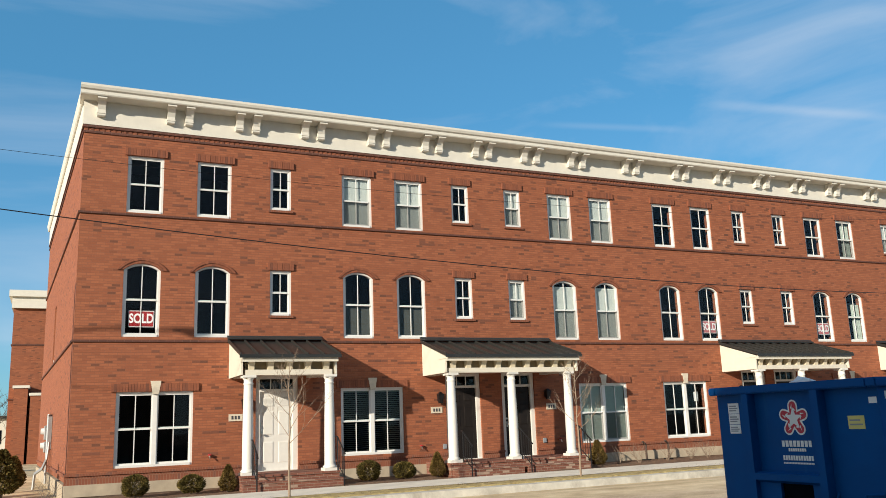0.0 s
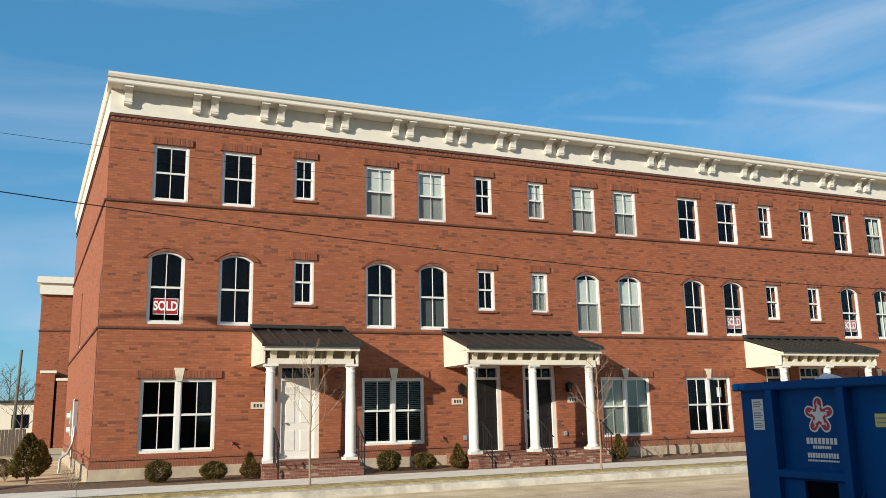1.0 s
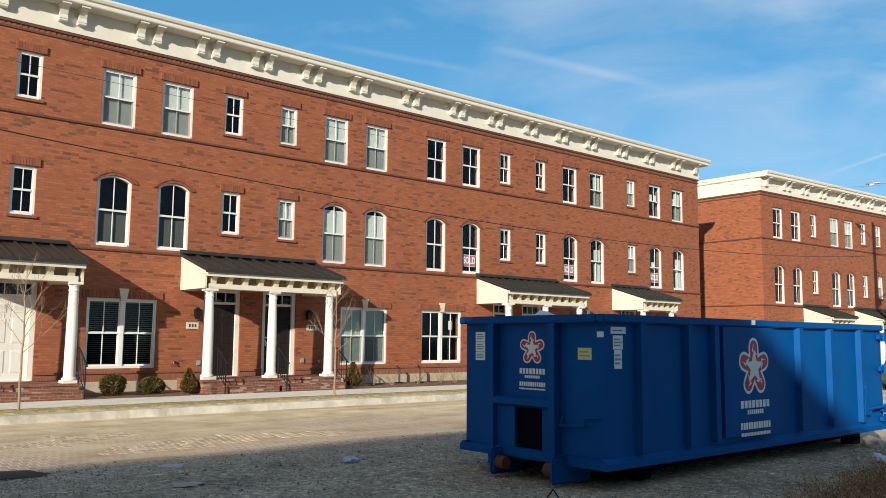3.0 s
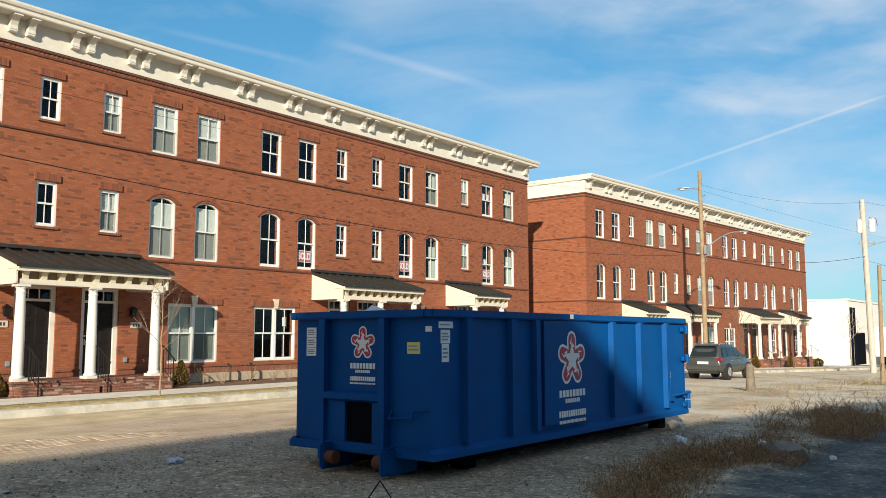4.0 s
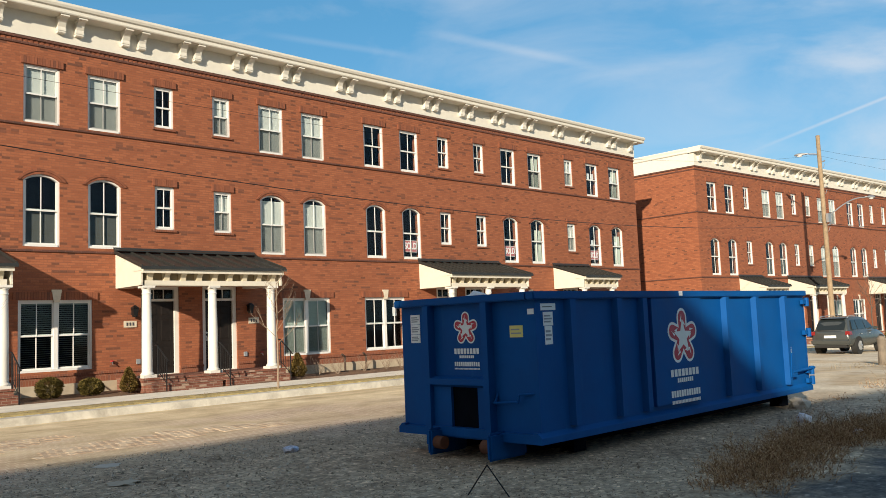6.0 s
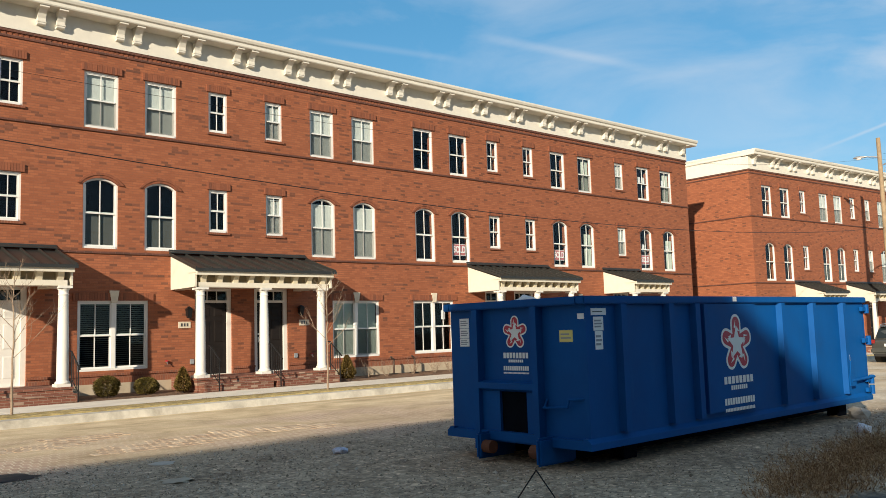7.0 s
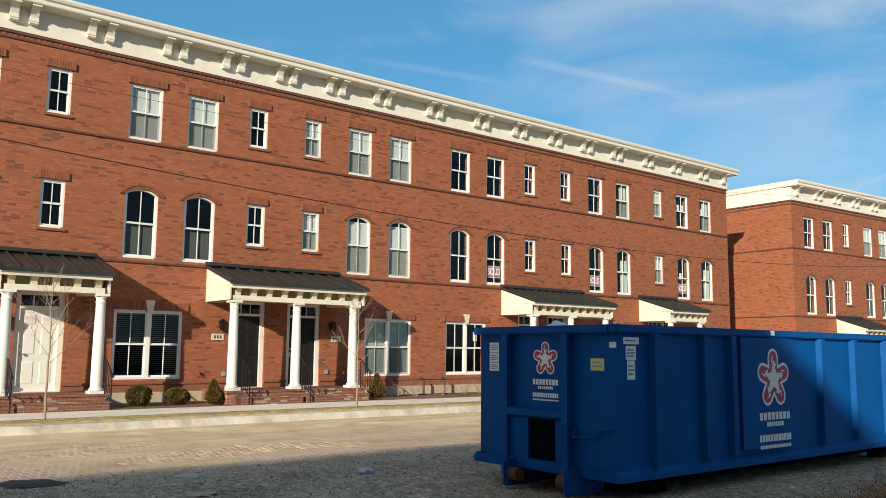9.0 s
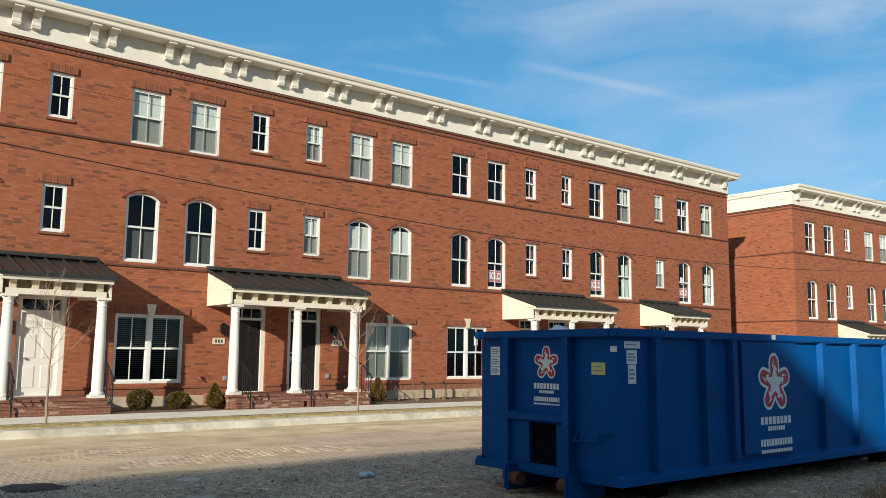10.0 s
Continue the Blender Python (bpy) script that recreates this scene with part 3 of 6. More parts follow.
# windows
w_fr, w_sa, w_pa = window_meshes(WW, W_HI - W_LO)
v_fr, v_sa, v_pa = window_meshes(WW, V_HI - V_LO, arch=V_HI - V_SPRING)
s_fr, s_sa, s_pa = window_meshes(SW, W_HI - WS_LO)
t_fr, t_sa, t_pa = window_meshes(SW, VS_HI - VS_LO)
g_fr, g_sa, g_pa = window_meshes(GW, G_HI - G_LO, units=2)
head_w, head_s = soldier_header(WW + 0.16, 0, 16), soldier_header(SW + 0.14, 0, 11)
head_g = soldier_header(GW + 0.26, 0, 31)
head_v = arch_header(WW, V_SPRING - V_LO, V_HI - V_SPRING)
bm = bmesh.new()
box(bm, -SW / 2 - 0.05, SW / 2 + 0.05, -0.05, 0.05, -0.065, 0)
sill_s = mesh_of("window_sill", bm, BRICK_B)
bm = bmesh.new()
prism(bm, [(-0.075, 0), (0.075, 0), (0.13, 0.33), (-0.13, 0.33)], -0.05, 0.02, "y")
keystone = mesh_of("keystone", bm, STONE)
bl_w, bl_s = blind_mesh(0.82, 0.08, 1.46, BLIND, 1.15, 0.04), blind_mesh(0.5, 0.08, 1.12, BLIND, 1.15, 0.04)
bl_v = blind_mesh(0.82, 0.08, 1.70, BLIND, 1.15, 0.04)
bl_g = blind_mesh(0.82, 0.08, 1.74, plain("grey_green_blind_slats", (0.26, 0.29, 0.25), 0.6, var=0.04), 0.35, 0.055)
cu_w = curtain_mesh(0.42, 0.07, 1.48, CURTAIN)
bl_p = blind_mesh(0.82, 0.08, 1.74, plain("pale_green_blind_slats", (0.60, 0.66, 0.60), 0.6, var=0.04), 1.1, 0.04)
bm = bmesh.new()
box(bm, -0.40, 0.40, 0.15, 0.156, 0.08, 0.98)
half_v = mesh_of("shade", bm, plain("grey_shade", (0.085, 0.085, 0.078), 0.9))


def screen_mesh(w, h):
    bm = bmesh.new()
    bm.faces.new([bm.verts.new(p) for p in ((-w / 2 + 0.05, 0.05, 0.06), (w / 2 - 0.05, 0.05, 0.06), (w / 2 - 0.05, 0.05, 0.06 + (h - 0.06) * 0.49), (-w / 2 + 0.05, 0.05, 0.06 + (h - 0.06) * 0.49))])
    return mesh_of("insect_screen", bm, SCREEN)


SCREENS = {n: screen_mesh(w, h) for n, w, h in (("w", WW, W_HI - W_LO), ("v", WW, V_HI - V_LO), ("s", SW, W_HI - WS_LO), ("g", GW / 2 - 0.03, G_HI - G_LO))}


def window(x, z, meshes, head, head_z, extra=(), sill=None, label="white double-hung window"):
    fr, sa, pa = meshes
    win = place("window", fr, row, (x, 0, z), label)
    place("sash", sa, win)
    for p in pa:
        place("pane", p, win)
    for name, me, dx in extra:
        place(name, me, win, (dx, 0, 0))
    tagged(place("window_header", head, row, (x, 0, z + head_z)), kind="stuff")
    if sill:
        place("window_sill", sill, win)
    return win


W_EXTRA = {7.78: "blind", 9.44: "blind", 14.86: "blind", 16.51: "blind", 28.30: "curtain", 34.40: "curtain"}
V_EXTRA = {7.78: "half", 9.44: "half", 14.86: "blind", 16.51: "blind", 28.30: "curtain", 34.40: "curtain"}
for x in WIDE_X:
    e = {"blind": [("blind", bl_w, 0), ("insect_screen", SCREENS["w"], 0)], "curtain": [("curtain", cu_w, 0.2), ("insect_screen", SCREENS["w"], 0)]}.get(W_EXTRA.get(x), [])
    window(x, W_LO, (w_fr, w_sa, w_pa), head_w, W_HI - W_LO, e)
    e = {"blind": [("blind", bl_v, 0), ("insect_screen", SCREENS["v"], 0)], "half": [("shade", half_v, 0)], "curtain": [("curtain", cu_w, 0.2)]}.get(V_EXTRA.get(x), [])
    window(x, V_LO, (v_fr, v_sa, v_pa), head_v, 0, e, label="white double-hung window with a segmental arched head")
for x in SLIM_X:
    e = [("blind", bl_s, 0), ("insect_screen", SCREENS["s"], 0)] if x in (13.07, 30.73) else []
    window(x, WS_LO, (s_fr, s_sa, s_pa), head_s, W_HI - WS_LO, e, sill_s, "narrow white double-hung window")
    window(x, VS_LO, (t_fr, t_sa, t_pa), head_s, VS_HI - VS_LO, e, sill_s, "narrow white double-hung window")
for x in TWIN_X:
    e = []
    if x == 8.15:
        e = [("blind", bl_g, -0.46), ("blind", bl_g, 0.46)]
    if x == 16.10:
        e = [("blind", bl_p, -0.46), ("blind", bl_p, 0.46), ("insect_screen", SCREENS["g"], -0.46), ("insect_screen", SCREENS["g"], 0.46)]
    window(x, G_LO, (g_fr, g_sa, g_pa), head_g, G_HI - G_LO, e, label="white twin double-hung window")
    place("keystone", keystone, row, (x, 0, G_HI - 0.06), "pale cast-stone keystone")
# gable-end window, seen at a slant
side_win = place("window", v_fr, row, (X0 - SKEW * 8.6, 8.6, V_LO), "white arched side window", turn=-math.pi / 2)
place("sash", v_sa, side_win)
for p in v_pa:
    place("pane", p, side_win)


# doors
def door_meshes(mat):
    fr, leaf, tr = bmesh.new(), bmesh.new(), bmesh.new()
    h = DOOR_HI - FLOOR_Z
    th = TRANSOM_HI - FLOOR_Z
    for a, b in ((-0.58, -0.455), (0.455, 0.58)):
        box(fr, a, b, -0.02, 0.10, 0, th + 0.06)
    box(fr, -0.455, 0.455, -0.022, 0.10, th - 0.02, th + 0.06)
    box(fr, -0.455, 0.455, -0.018, 0.10, h, h + 0.07)
    box(fr, -0.56, 0.56, -0.06, 0.10, 0.0, 0.03)
    box(leaf, -0.453, 0.453, 0.05, 0.095, 0.032, h - 0.002)
    for x in (-0.21, 0.21):
        for z0, z1 in ((0.22, 0.78), (0.95, 1.58), (1.70, 1.95)):
            frustum(leaf, (x - 0.15, x + 0.15, z0, z1, 0), (x - 0.12, x + 0.12, z0 + 0.03, z1 - 0.03, 0.012))
            for v in list(leaf.verts)[-8:]:
                v.co = (v.co.x, 0.05 - v.co.z, v.co.y)
    g = bmesh.new()
    g.faces.new([g.verts.new(p) for p in ((-0.455, 0.06, h + 0.07), (0.455, 0.06, h + 0.07), (0.455, 0.06, th - 0.02), (-0.455, 0.06, th - 0.02))])
    bars_tr = []
    for x in (-0.15, 0.15):
        tr = bmesh.new()
        box(tr, x - 0.012, x + 0.012, 0.035, 0.075, h + 0.07, th - 0.02)
        bars_tr.append(("transom_bar", mesh_of("transom_bar", tr, WHITE)))
    k = bmesh.new()
    tube(k, (-0.39, 0.052, 0.98), (-0.39, -0.02, 0.98), 0.012)
    bmesh.ops.create_uvsphere(k, u_segments=10, v_segments=8, radius=0.033, matrix=Matrix.Translation((-0.39, -0.03, 0.98)))
    tube(k, (-0.39, 0.052, 1.15), (-0.39, 0.02, 1.15), 0.03, 0.026)
    box(k, -0.405, -0.375, 0.03, 0.05, 0.9, 1.06)
    return (("door_frame", mesh_of("door_frame", fr, WHITE)), ("door_leaf", mesh_of("door_leaf", leaf, mat)), ("pane", facing(mesh_of("pane", g, GLASS))),
            *bars_tr, ("door_handle", mesh_of("door_handle", k, CHROME)))


DOORS = {True: door_meshes(DOORWHITE), False: door_meshes(DOORDARK)}
for pa, pb, doors, cols in PORCHES:
    for dx, white in doors:
        ms = DOORS[white]
        d = place("front_door", ms[0][1], row, (dx, 0.08, FLOOR_Z), "closed white panelled door" if white else "closed black panelled door")
        for name, me in ms[1:]:
            place(name, me, d)

# "sold" boards inside four arched windows
def sold_sign(x, z, w, h, mat, letters, dy=0.135):
    s = thing("sold_sign", "red sold sign with white letters behind a window" if mat is RED else "faded red sold sign behind a window", "sign", (x, dy, z))
    bm = bmesh.new()
    box(bm, -w / 2, w / 2, 0.004, 0.012, 0, h)
    part("board", bm, SIGNWHITE, s)
    bm = bmesh.new()
    box(bm, -w / 2 + 0.02, w / 2 - 0.02, 0.0, 0.004, 0.02, h - 0.02)
    part("red_field", bm, mat, s)
    tx = bpy.data.curves.new("letters", "FONT")
    tx.body, tx.size, tx.align_x, tx.align_y, tx.extrude, tx.offset = "SOLD", h * 0.78, "CENTER", "CENTER", 0.002, 0.010
    tx.materials.append(letters)
    t = place("letters", tx, s, (0, -0.003, h * 0.5))
    t.rotation_euler = (math.pi / 2, 0, 0)
    t.scale = (0.82 * w / 0.72, 1.0, 1.0)
    return s


sold_sign(1.87, 4.12, 0.63, 0.43, RED, SIGNWHITE, 0.105)
for x in (20.90, 26.53, 32.56):
    sold_sign(x + 0.02, 4.14, 0.62, 0.44, SIGNPALE, SIGNWHITE, 0.125)

# ---- entry porches ----
def column_mesh():
    bm = bmesh.new()
    lo, hi = FLOOR_Z + 0.02, 2.75
    box(bm, -0.185, 0.185, -0.185, 0.185, lo, lo + 0.07)
    prof = [(0.175, lo + 0.07), (0.178, lo + 0.10), (0.16, lo + 0.125), (0.142, lo + 0.14), (0.138, lo + 0.17), (0.135, lo + 0.8), (0.128, lo + 1.4),
            (0.112, hi - 0.26), (0.112, hi - 0.23), (0.125, hi - 0.215), (0.125, hi - 0.195), (0.112, hi - 0.185), (0.114, hi - 0.11), (0.15, hi - 0.07), (0.15, hi - 0.06)]
    turned(bm, prof, 24)
    box(bm, -0.165, 0.165, -0.165, 0.165, hi - 0.06, hi)
    me = mesh_of("column", bm, WHITE)
    for p in me.polygons:
        p.use_smooth = abs(p.normal.z) < 0.75 and len(p.vertices) == 4 and abs(p.normal.x) < 0.999 and abs(p.normal.y) < 0.999
    return me


COLUMN = column_mesh()
bm = bmesh.new()
prism(bm, [(0.049, 2.887), (0.049, 3.125), (-0.23, 3.125), (-0.225, 3.09), (-0.16, 3.05), (-0.11, 2.97), (-0.10, 2.886)], -0.075, 0.075, "x")
P_BRACKET = mesh_of("eave_bracket", bm, plain("pale_tan_trim_paint", (0.60, 0.53, 0.39), 0.6, var=0.05))
FRONT, EAVE = -1.45, -1.73


def porch(pa, pb, cols):
    p = thing("entry_porch", "cream entry porch with white columns and dark metal roof" if len(cols) < 3 else "wide double entry porch with three white columns", "porch", group="entry porches")
    for c in cols:
        place("column", COLUMN, p, (c, FRONT, 0), "white round column")
    # beam: boards with a recessed panel between
    bm = bmesh.new()
    box(bm, pa + 0.12, pb - 0.12, FRONT - 0.13, FRONT + 0.27, 2.75, 2.885)
    part("beam", bm, PORCHCREAM, p)
    bm = bmesh.new()
    box(bm, pa + 0.14, pb - 0.14, FRONT + 0.05, FRONT + 0.13, 2.886, 3.13)
    part("frieze_board", bm, TAN, p, "tan painted board between brackets")
    for x in (pa + 0.12, pb - 0.38):
        bm = bmesh.new()
        box(bm, x, x + 0.26, FRONT + 0.271, 0.0, 2.75, 2.90)
        part("side_beam", bm, PORCHCREAM, p)
    n = round((pb - pa - 0.5) / 0.46)
    for i in range(n + 1):
        place("eave_bracket", P_BRACKET, p, (pa + 0.27 + (pb - pa - 0.54) * i / n, FRONT, 0))
    # fascia and the closed gable ends
    bm = bmesh.new()
    box(bm, pa, pb, EAVE, EAVE + 0.05, 3.075, 3.20)
    box(bm, pa, pb, EAVE + 0.05, FRONT + 0.26, 3.131, 3.155)
    part("fascia", bm, PORCHCREAM, p)
    for x in (pa, pb - 0.05):
        bm = bmesh.new()
        prism(bm, [(0.0, 2.76), (0.0, 3.70), (EAVE + 0.06, 3.19), (EAVE + 0.06, 3.10), (FRONT - 0.15, 3.07), (FRONT - 0.15, 2.76)], x, x + 0.05, "x")
        part("gable_panel", bm, PORCHCREAM, p, "cream boarded porch end")
    # roof with standing seams
    bm = bmesh.new()
    z0, z1, y0 = 3.205, 3.735, EAVE - 0.05
    th = 0.03
    prism(bm, [(y0, z0), (0.0, z1), (0.0, z1 + th), (y0, z0 + th)], pa - 0.05, pb + 0.05, "x")
    box(bm, pa - 0.07, pb + 0.07, y0 - 0.015, y0 - 0.001, z0 - 0.035, z0 + th + 0.02)
    part("roof", bm, ROOFMETAL, p, "dark standing-seam metal roof")
    bm = bmesh.new()
    prism(bm, [(-0.14, z1 + 0.06), (-0.001, z1 + 0.11), (-0.001, z1 + 0.17), (-0.02, z1 + 0.17), (-0.05, z1 + 0.125), (-0.14, z1 + 0.085)], pa - 0.06, pb + 0.06, "x")
    part("flashing", bm, ROOFMETAL, p, "folded dark metal flashing against the bricks")
    k = round((pb - pa) / 0.42)
    bm = bmesh.new()
    prism(bm, [(y0, z0 + th), (-0.002, z1 + th), (-0.002, z1 + th + 0.06), (y0, z0 + th + 0.06)], -0.015, 0.015, "x")
    seam = mesh_of("roof_seam", bm, ROOFMETAL)
    for i in range(k + 1):
        place("roof_seam", seam, p, (pa - 0.035 + (pb - pa + 0.07) * i / k, 0, 0))
    bm = bmesh.new()
    box(bm, pa + 0.05, pb - 0.05, FRONT + 0.271, -0.001, 3.02, 3.06)
    part("ceiling_board", bm, WHITE, p)
    return p


def stoop(pa, pb, steps):
    s = thing("brick_stoop", "red brick stoop with two steps", "steps", group="brick stoops")
    bm = bmesh.new()
    box(bm, pa + 0.0, pb - 0.0, FRONT - 0.26, -0.056, -0.6, FLOOR_Z - 0.03)
    part("landing", bm, BRICK_STEP, s)
    bm = bmesh.new()
    box(bm, pa - 0.02, pb + 0.02, FRONT - 0.29, -0.057, FLOOR_Z - 0.03, FLOOR_Z + 0.02)
    part("paving", bm, BRICK_STEP, s, "brick-paved landing with a rowlock edge")
    for a, b in steps:
        bm = bmesh.new()
        box(bm, a, b, FRONT - 0.62, FRONT - 0.262, -0.6, 0.13)
        box(bm, a - 0.01, b + 0.01, FRONT - 0.64, FRONT - 0.291, 0.13, 0.165)
        part("step", bm, BRICK_STEP, s)
    return s


def handrail(x):
    h = thing("handrail", "black iron handrail beside the brick steps", "railing", (x, 0, 0), group="handrails")
    lo, hi = (FRONT - 0.70, 0.0), (FRONT - 0.12, FLOOR_Z + 0.02)
    for i, (y, zb, zt) in enumerate(((lo[0], -0.05, 0.80), (FRONT - 0.20, FLOOR_Z, 1.14))):
        bm = bmesh.new()
        tube(bm, (0, y, zb), (0, y, zt), 0.018, seg=8)
        part("post", bm, BLACK, h)
    bm = bmesh.new()
    sweep(bm, [(0, lo[0] - 0.10, 0.74), (0, lo[0], 0.81), (0, FRONT - 0.2, 1.15), (0, FRONT - 0.06, 1.17)], 0.02)
    part("top_rail", bm, BLACK, h)
    bm = bmesh.new()
    tube(bm, (0, lo[0], 0.18), (0, FRONT - 0.2, 0.50), 0.012, seg=6)
    part("bottom_rail", bm, BLACK, h)
    for f in (0.25, 0.5, 0.75):
        y = lo[0] + (FRONT - 0.2 - lo[0]) * f
        bm = bmesh.new()
        tube(bm, (0, y, 0.18 + 0.32 * f), (0, y, 0.81 + 0.34 * f), 0.008, seg=6)
        part("baluster", bm, BLACK, h)
    return h


porch_things = []
for i, (pa, pb, doors, cols) in enumerate(PORCHES):
    porch_things.append(porch(pa, pb, cols))
    if len(cols) == 3:
        m = cols[1]
        porch_things.append(stoop(pa, pb, ((pa + 0.05, m - 0.06), (m + 0.06, pb - 0.05))))
        rails = (pa + 0.42, m + 0.12, pb - 0.12)
    else:
        porch_things.append(stoop(pa, pb, ((pa - 0.02, pb + 0.02),)))
        rails = (pa + 0.30, pb - 0.02)
    for x in rails:
        porch_things.append(handrail(x))

# ---- ground ----
def ground_z(x):
    """Street level: level along the first row, then falling gently."""
    return -0.14 - 0.022 * max(0.0, min(x, 140.0) - 20.0)


def ground_mat():
    m = Mat("gravel_and_dirt_ground", 0.95)
    geo = m.n.new("ShaderNodeNewGeometry")
    pos = geo.outputs["Position"]
    s = m.n.new("ShaderNodeSeparateXYZ")
    m.l.new(pos, s.inputs[0])
    big, mid = m.noise(0.16, 6, 0.6, pos, 0.3), m.noise(1.1, 6, 0.65, pos)
    fine, grit = m.noise(9.0, 5, 0.7, pos), m.noise(42.0, 3, 0.7, pos)
    vor = m.node("ShaderNodeTexVoronoi", Scale=26.0)
    m.l.new(pos, vor.inputs["Vector"])
    # sandy street
    sand = m.ramp(mid, [(0.3, (0.40, 0.30, 0.18)), (0.47, (0.60, 0.465, 0.29)), (0.60, (0.70, 0.56, 0.365)), (0.75, (0.80, 0.68, 0.48))])
    # tyre tracks along the street
    tmap = m.node("ShaderNodeMapping")
    tmap.inputs["Scale"].default_value = (0.05, 1.0, 1.0)
    m.l.new(pos, tmap.inputs["Vector"])
    track = m.noise(1.5, 5, 0.6, tmap.outputs[0], 0.2)
    sand = m.mix(0.75, sand, m.ramp(track, [(0.32, (0.62, 0.58, 0.53)), (0.5, (0.95, 0.94, 0.92)), (0.68, (1.14, 1.14, 1.14))]), "MULTIPLY")
    # brick paving worn through the dirt
    bk = m.node("ShaderNodeTexBrick", Scale=1.0)
    bk.inputs["Brick Width"].default_value, bk.inputs["Row Height"].default_value = 0.108, 0.215
    bk.inputs["Mortar Size"].default_value = 0.009
    bk.inputs["Color1"].default_value, bk.inputs["Color2"].default_value = (0.50, 0.345, 0.265, 1), (0.36, 0.235, 0.18, 1)
    bk.inputs["Mortar"].default_value = (0.62, 0.52, 0.40, 1)
    mp = m.node("ShaderNodeMapping")
    mp.inputs["Rotation"].default_value = (0, 0, 0.05)
    m.l.new(pos, mp.inputs["Vector"])
    m.l.new(mp.outputs[0], bk.inputs["Vector"])
    paved = m.ramp(m.math("ADD", m.math("MULTIPLY", big, 0.8), m.math("MULTIPLY", mid, 0.25)), [(0.41, (0, 0, 0)), (0.55, (1, 1, 1))])
    near = m.n.new("ShaderNodeMapRange")
    near.inputs["From Min"].default_value, near.inputs["From Max"].default_value = -8.6, -7.4
    near.inputs["To Min"].default_value, near.inputs["To Max"].default_value = 0.85, 0.0
    m.l.new(m.math("ADD", s.outputs["Y"], m.math("MULTIPLY", mid, 1.0)), near.inputs["Value"])
    far = m.n.new("ShaderNodeMapRange")
    far.inputs["From Min"].default_value, far.inputs["From Max"].default_value = 14.0, 17.0
    wide = m.n.new("ShaderNodeMapRange")
    wide.inputs["From Min"].default_value, wide.inputs["From Max"].default_value = 8.5, 13.0
    wide.inputs["To Min"].default_value, wide.inputs["To Max"].default_value = 1.0, 0.25
    m.l.new(m.math("ADD", s.outputs["X"], m.math("MULTIPLY", m.math("SUBTRACT", mid, 0.5), 4.0)), wide.inputs["Value"])
    m.l.new(m.math("ADD", s.outputs["X"], m.math("MULTIPLY", m.math("SUBTRACT", mid, 0.5), 5.0)), far.inputs["Value"])
    pav = m.math("MULTIPLY", m.math("MULTIPLY", paved, near.outputs["Result"]), wide.outputs["Result"])
    street = m.mix(pav, sand, bk.outputs["Color"])
    # gravel lot
    lot = m.ramp(fine, [(0.34, (0.15, 0.108, 0.07)), (0.5, (0.45, 0.35, 0.24)), (0.62, (0.62, 0.50, 0.36)), (0.74, (0.84, 0.73, 0.57))])
    lot = m.mix(0.40, lot, m.ramp(mid, [(0.36, (0.19, 0.144, 0.10)), (0.62, (0.58, 0.47, 0.345))]))
    stone = m.n.new("ShaderNodeSeparateColor")
    m.l.new(vor.outputs["Color"], stone.inputs[0])
    lot = m.mix(0.8, lot, m.ramp(stone.outputs[0], [(0.0, (0.55, 0.55, 0.55)), (0.5, (0.92, 0.9, 0.88)), (0.85, (1.1, 1.08, 1.05)), (1.0, (1.9, 1.85, 1.8))]), "MULTIPLY")
    edge = m.n.new("ShaderNodeMapRange")
    edge.inputs["From Min"].default_value, edge.inputs["From Max"].default_value = -13.2, -11.6
    m.l.new(m.math("ADD", s.outputs["Y"], m.math("MULTIPLY", m.math("SUBTRACT", big, 0.5), 3.0)), edge.inputs["Value"])
    # sandy again past the far end of the lot
    k = m.math("MAXIMUM", edge.outputs["Result"], far.outputs["Result"])
    col = m.mix(k, lot, street)
    dirt = m.ramp(m.noise(0.55, 7, 0.65, pos, 0.5), [(0.47, (0, 0, 0)), (0.60, (0.75, 0.75, 0.75))])
    col = m.mix(m.math("MULTIPLY", dirt, far.outputs["Result"]), col, (0.36, 0.26, 0.165))
    pale = m.ramp(m.noise(0.38, 6, 0.6, pos, 0.4), [(0.40, (0, 0, 0)), (0.56, (0.8, 0.8, 0.8))])
    col = m.mix(m.math("MULTIPLY", pale, far.outputs["Result"]), col, m.mix(0.5, (0.70, 0.61, 0.47), m.ramp(fine, [(0.36, (0.45, 0.38, 0.28)), (0.66, (0.95, 0.86, 0.70))])))
    # worn asphalt apron beyond the weeds
    asph = m.n.new("ShaderNodeMapRange")
    asph.inputs["From Min"].default_value, asph.inputs["From Max"].default_value = -19.35, -19.75
    m.l.new(m.math("ADD", s.outputs["Y"], m.math("MULTIPLY", m.math("SUBTRACT", mid, 0.5), 1.2)), asph.inputs["Value"])
    tar = m.ramp(fine, [(0.36, (0.05, 0.05, 0.05)), (0.6, (0.11, 0.106, 0.10)), (0.74, (0.30, 0.28, 0.25))])
    tar = m.mix(m.ramp(mid, [(0.48, (0, 0, 0)), (0.64, (0.85, 0.85, 0.85))]), tar, (0.24, 0.205, 0.165))
    tar = m.mix(0.7, tar, m.ramp(stone.outputs[0], [(0.0, (0.5, 0.5, 0.5)), (0.6, (1.0, 1.0, 1.0)), (0.93, (1.2, 1.2, 1.2)), (1.0, (3.0, 2.9, 2.8))]), "MULTIPLY")
    col = m.mix(asph.outputs["Result"], col, tar)
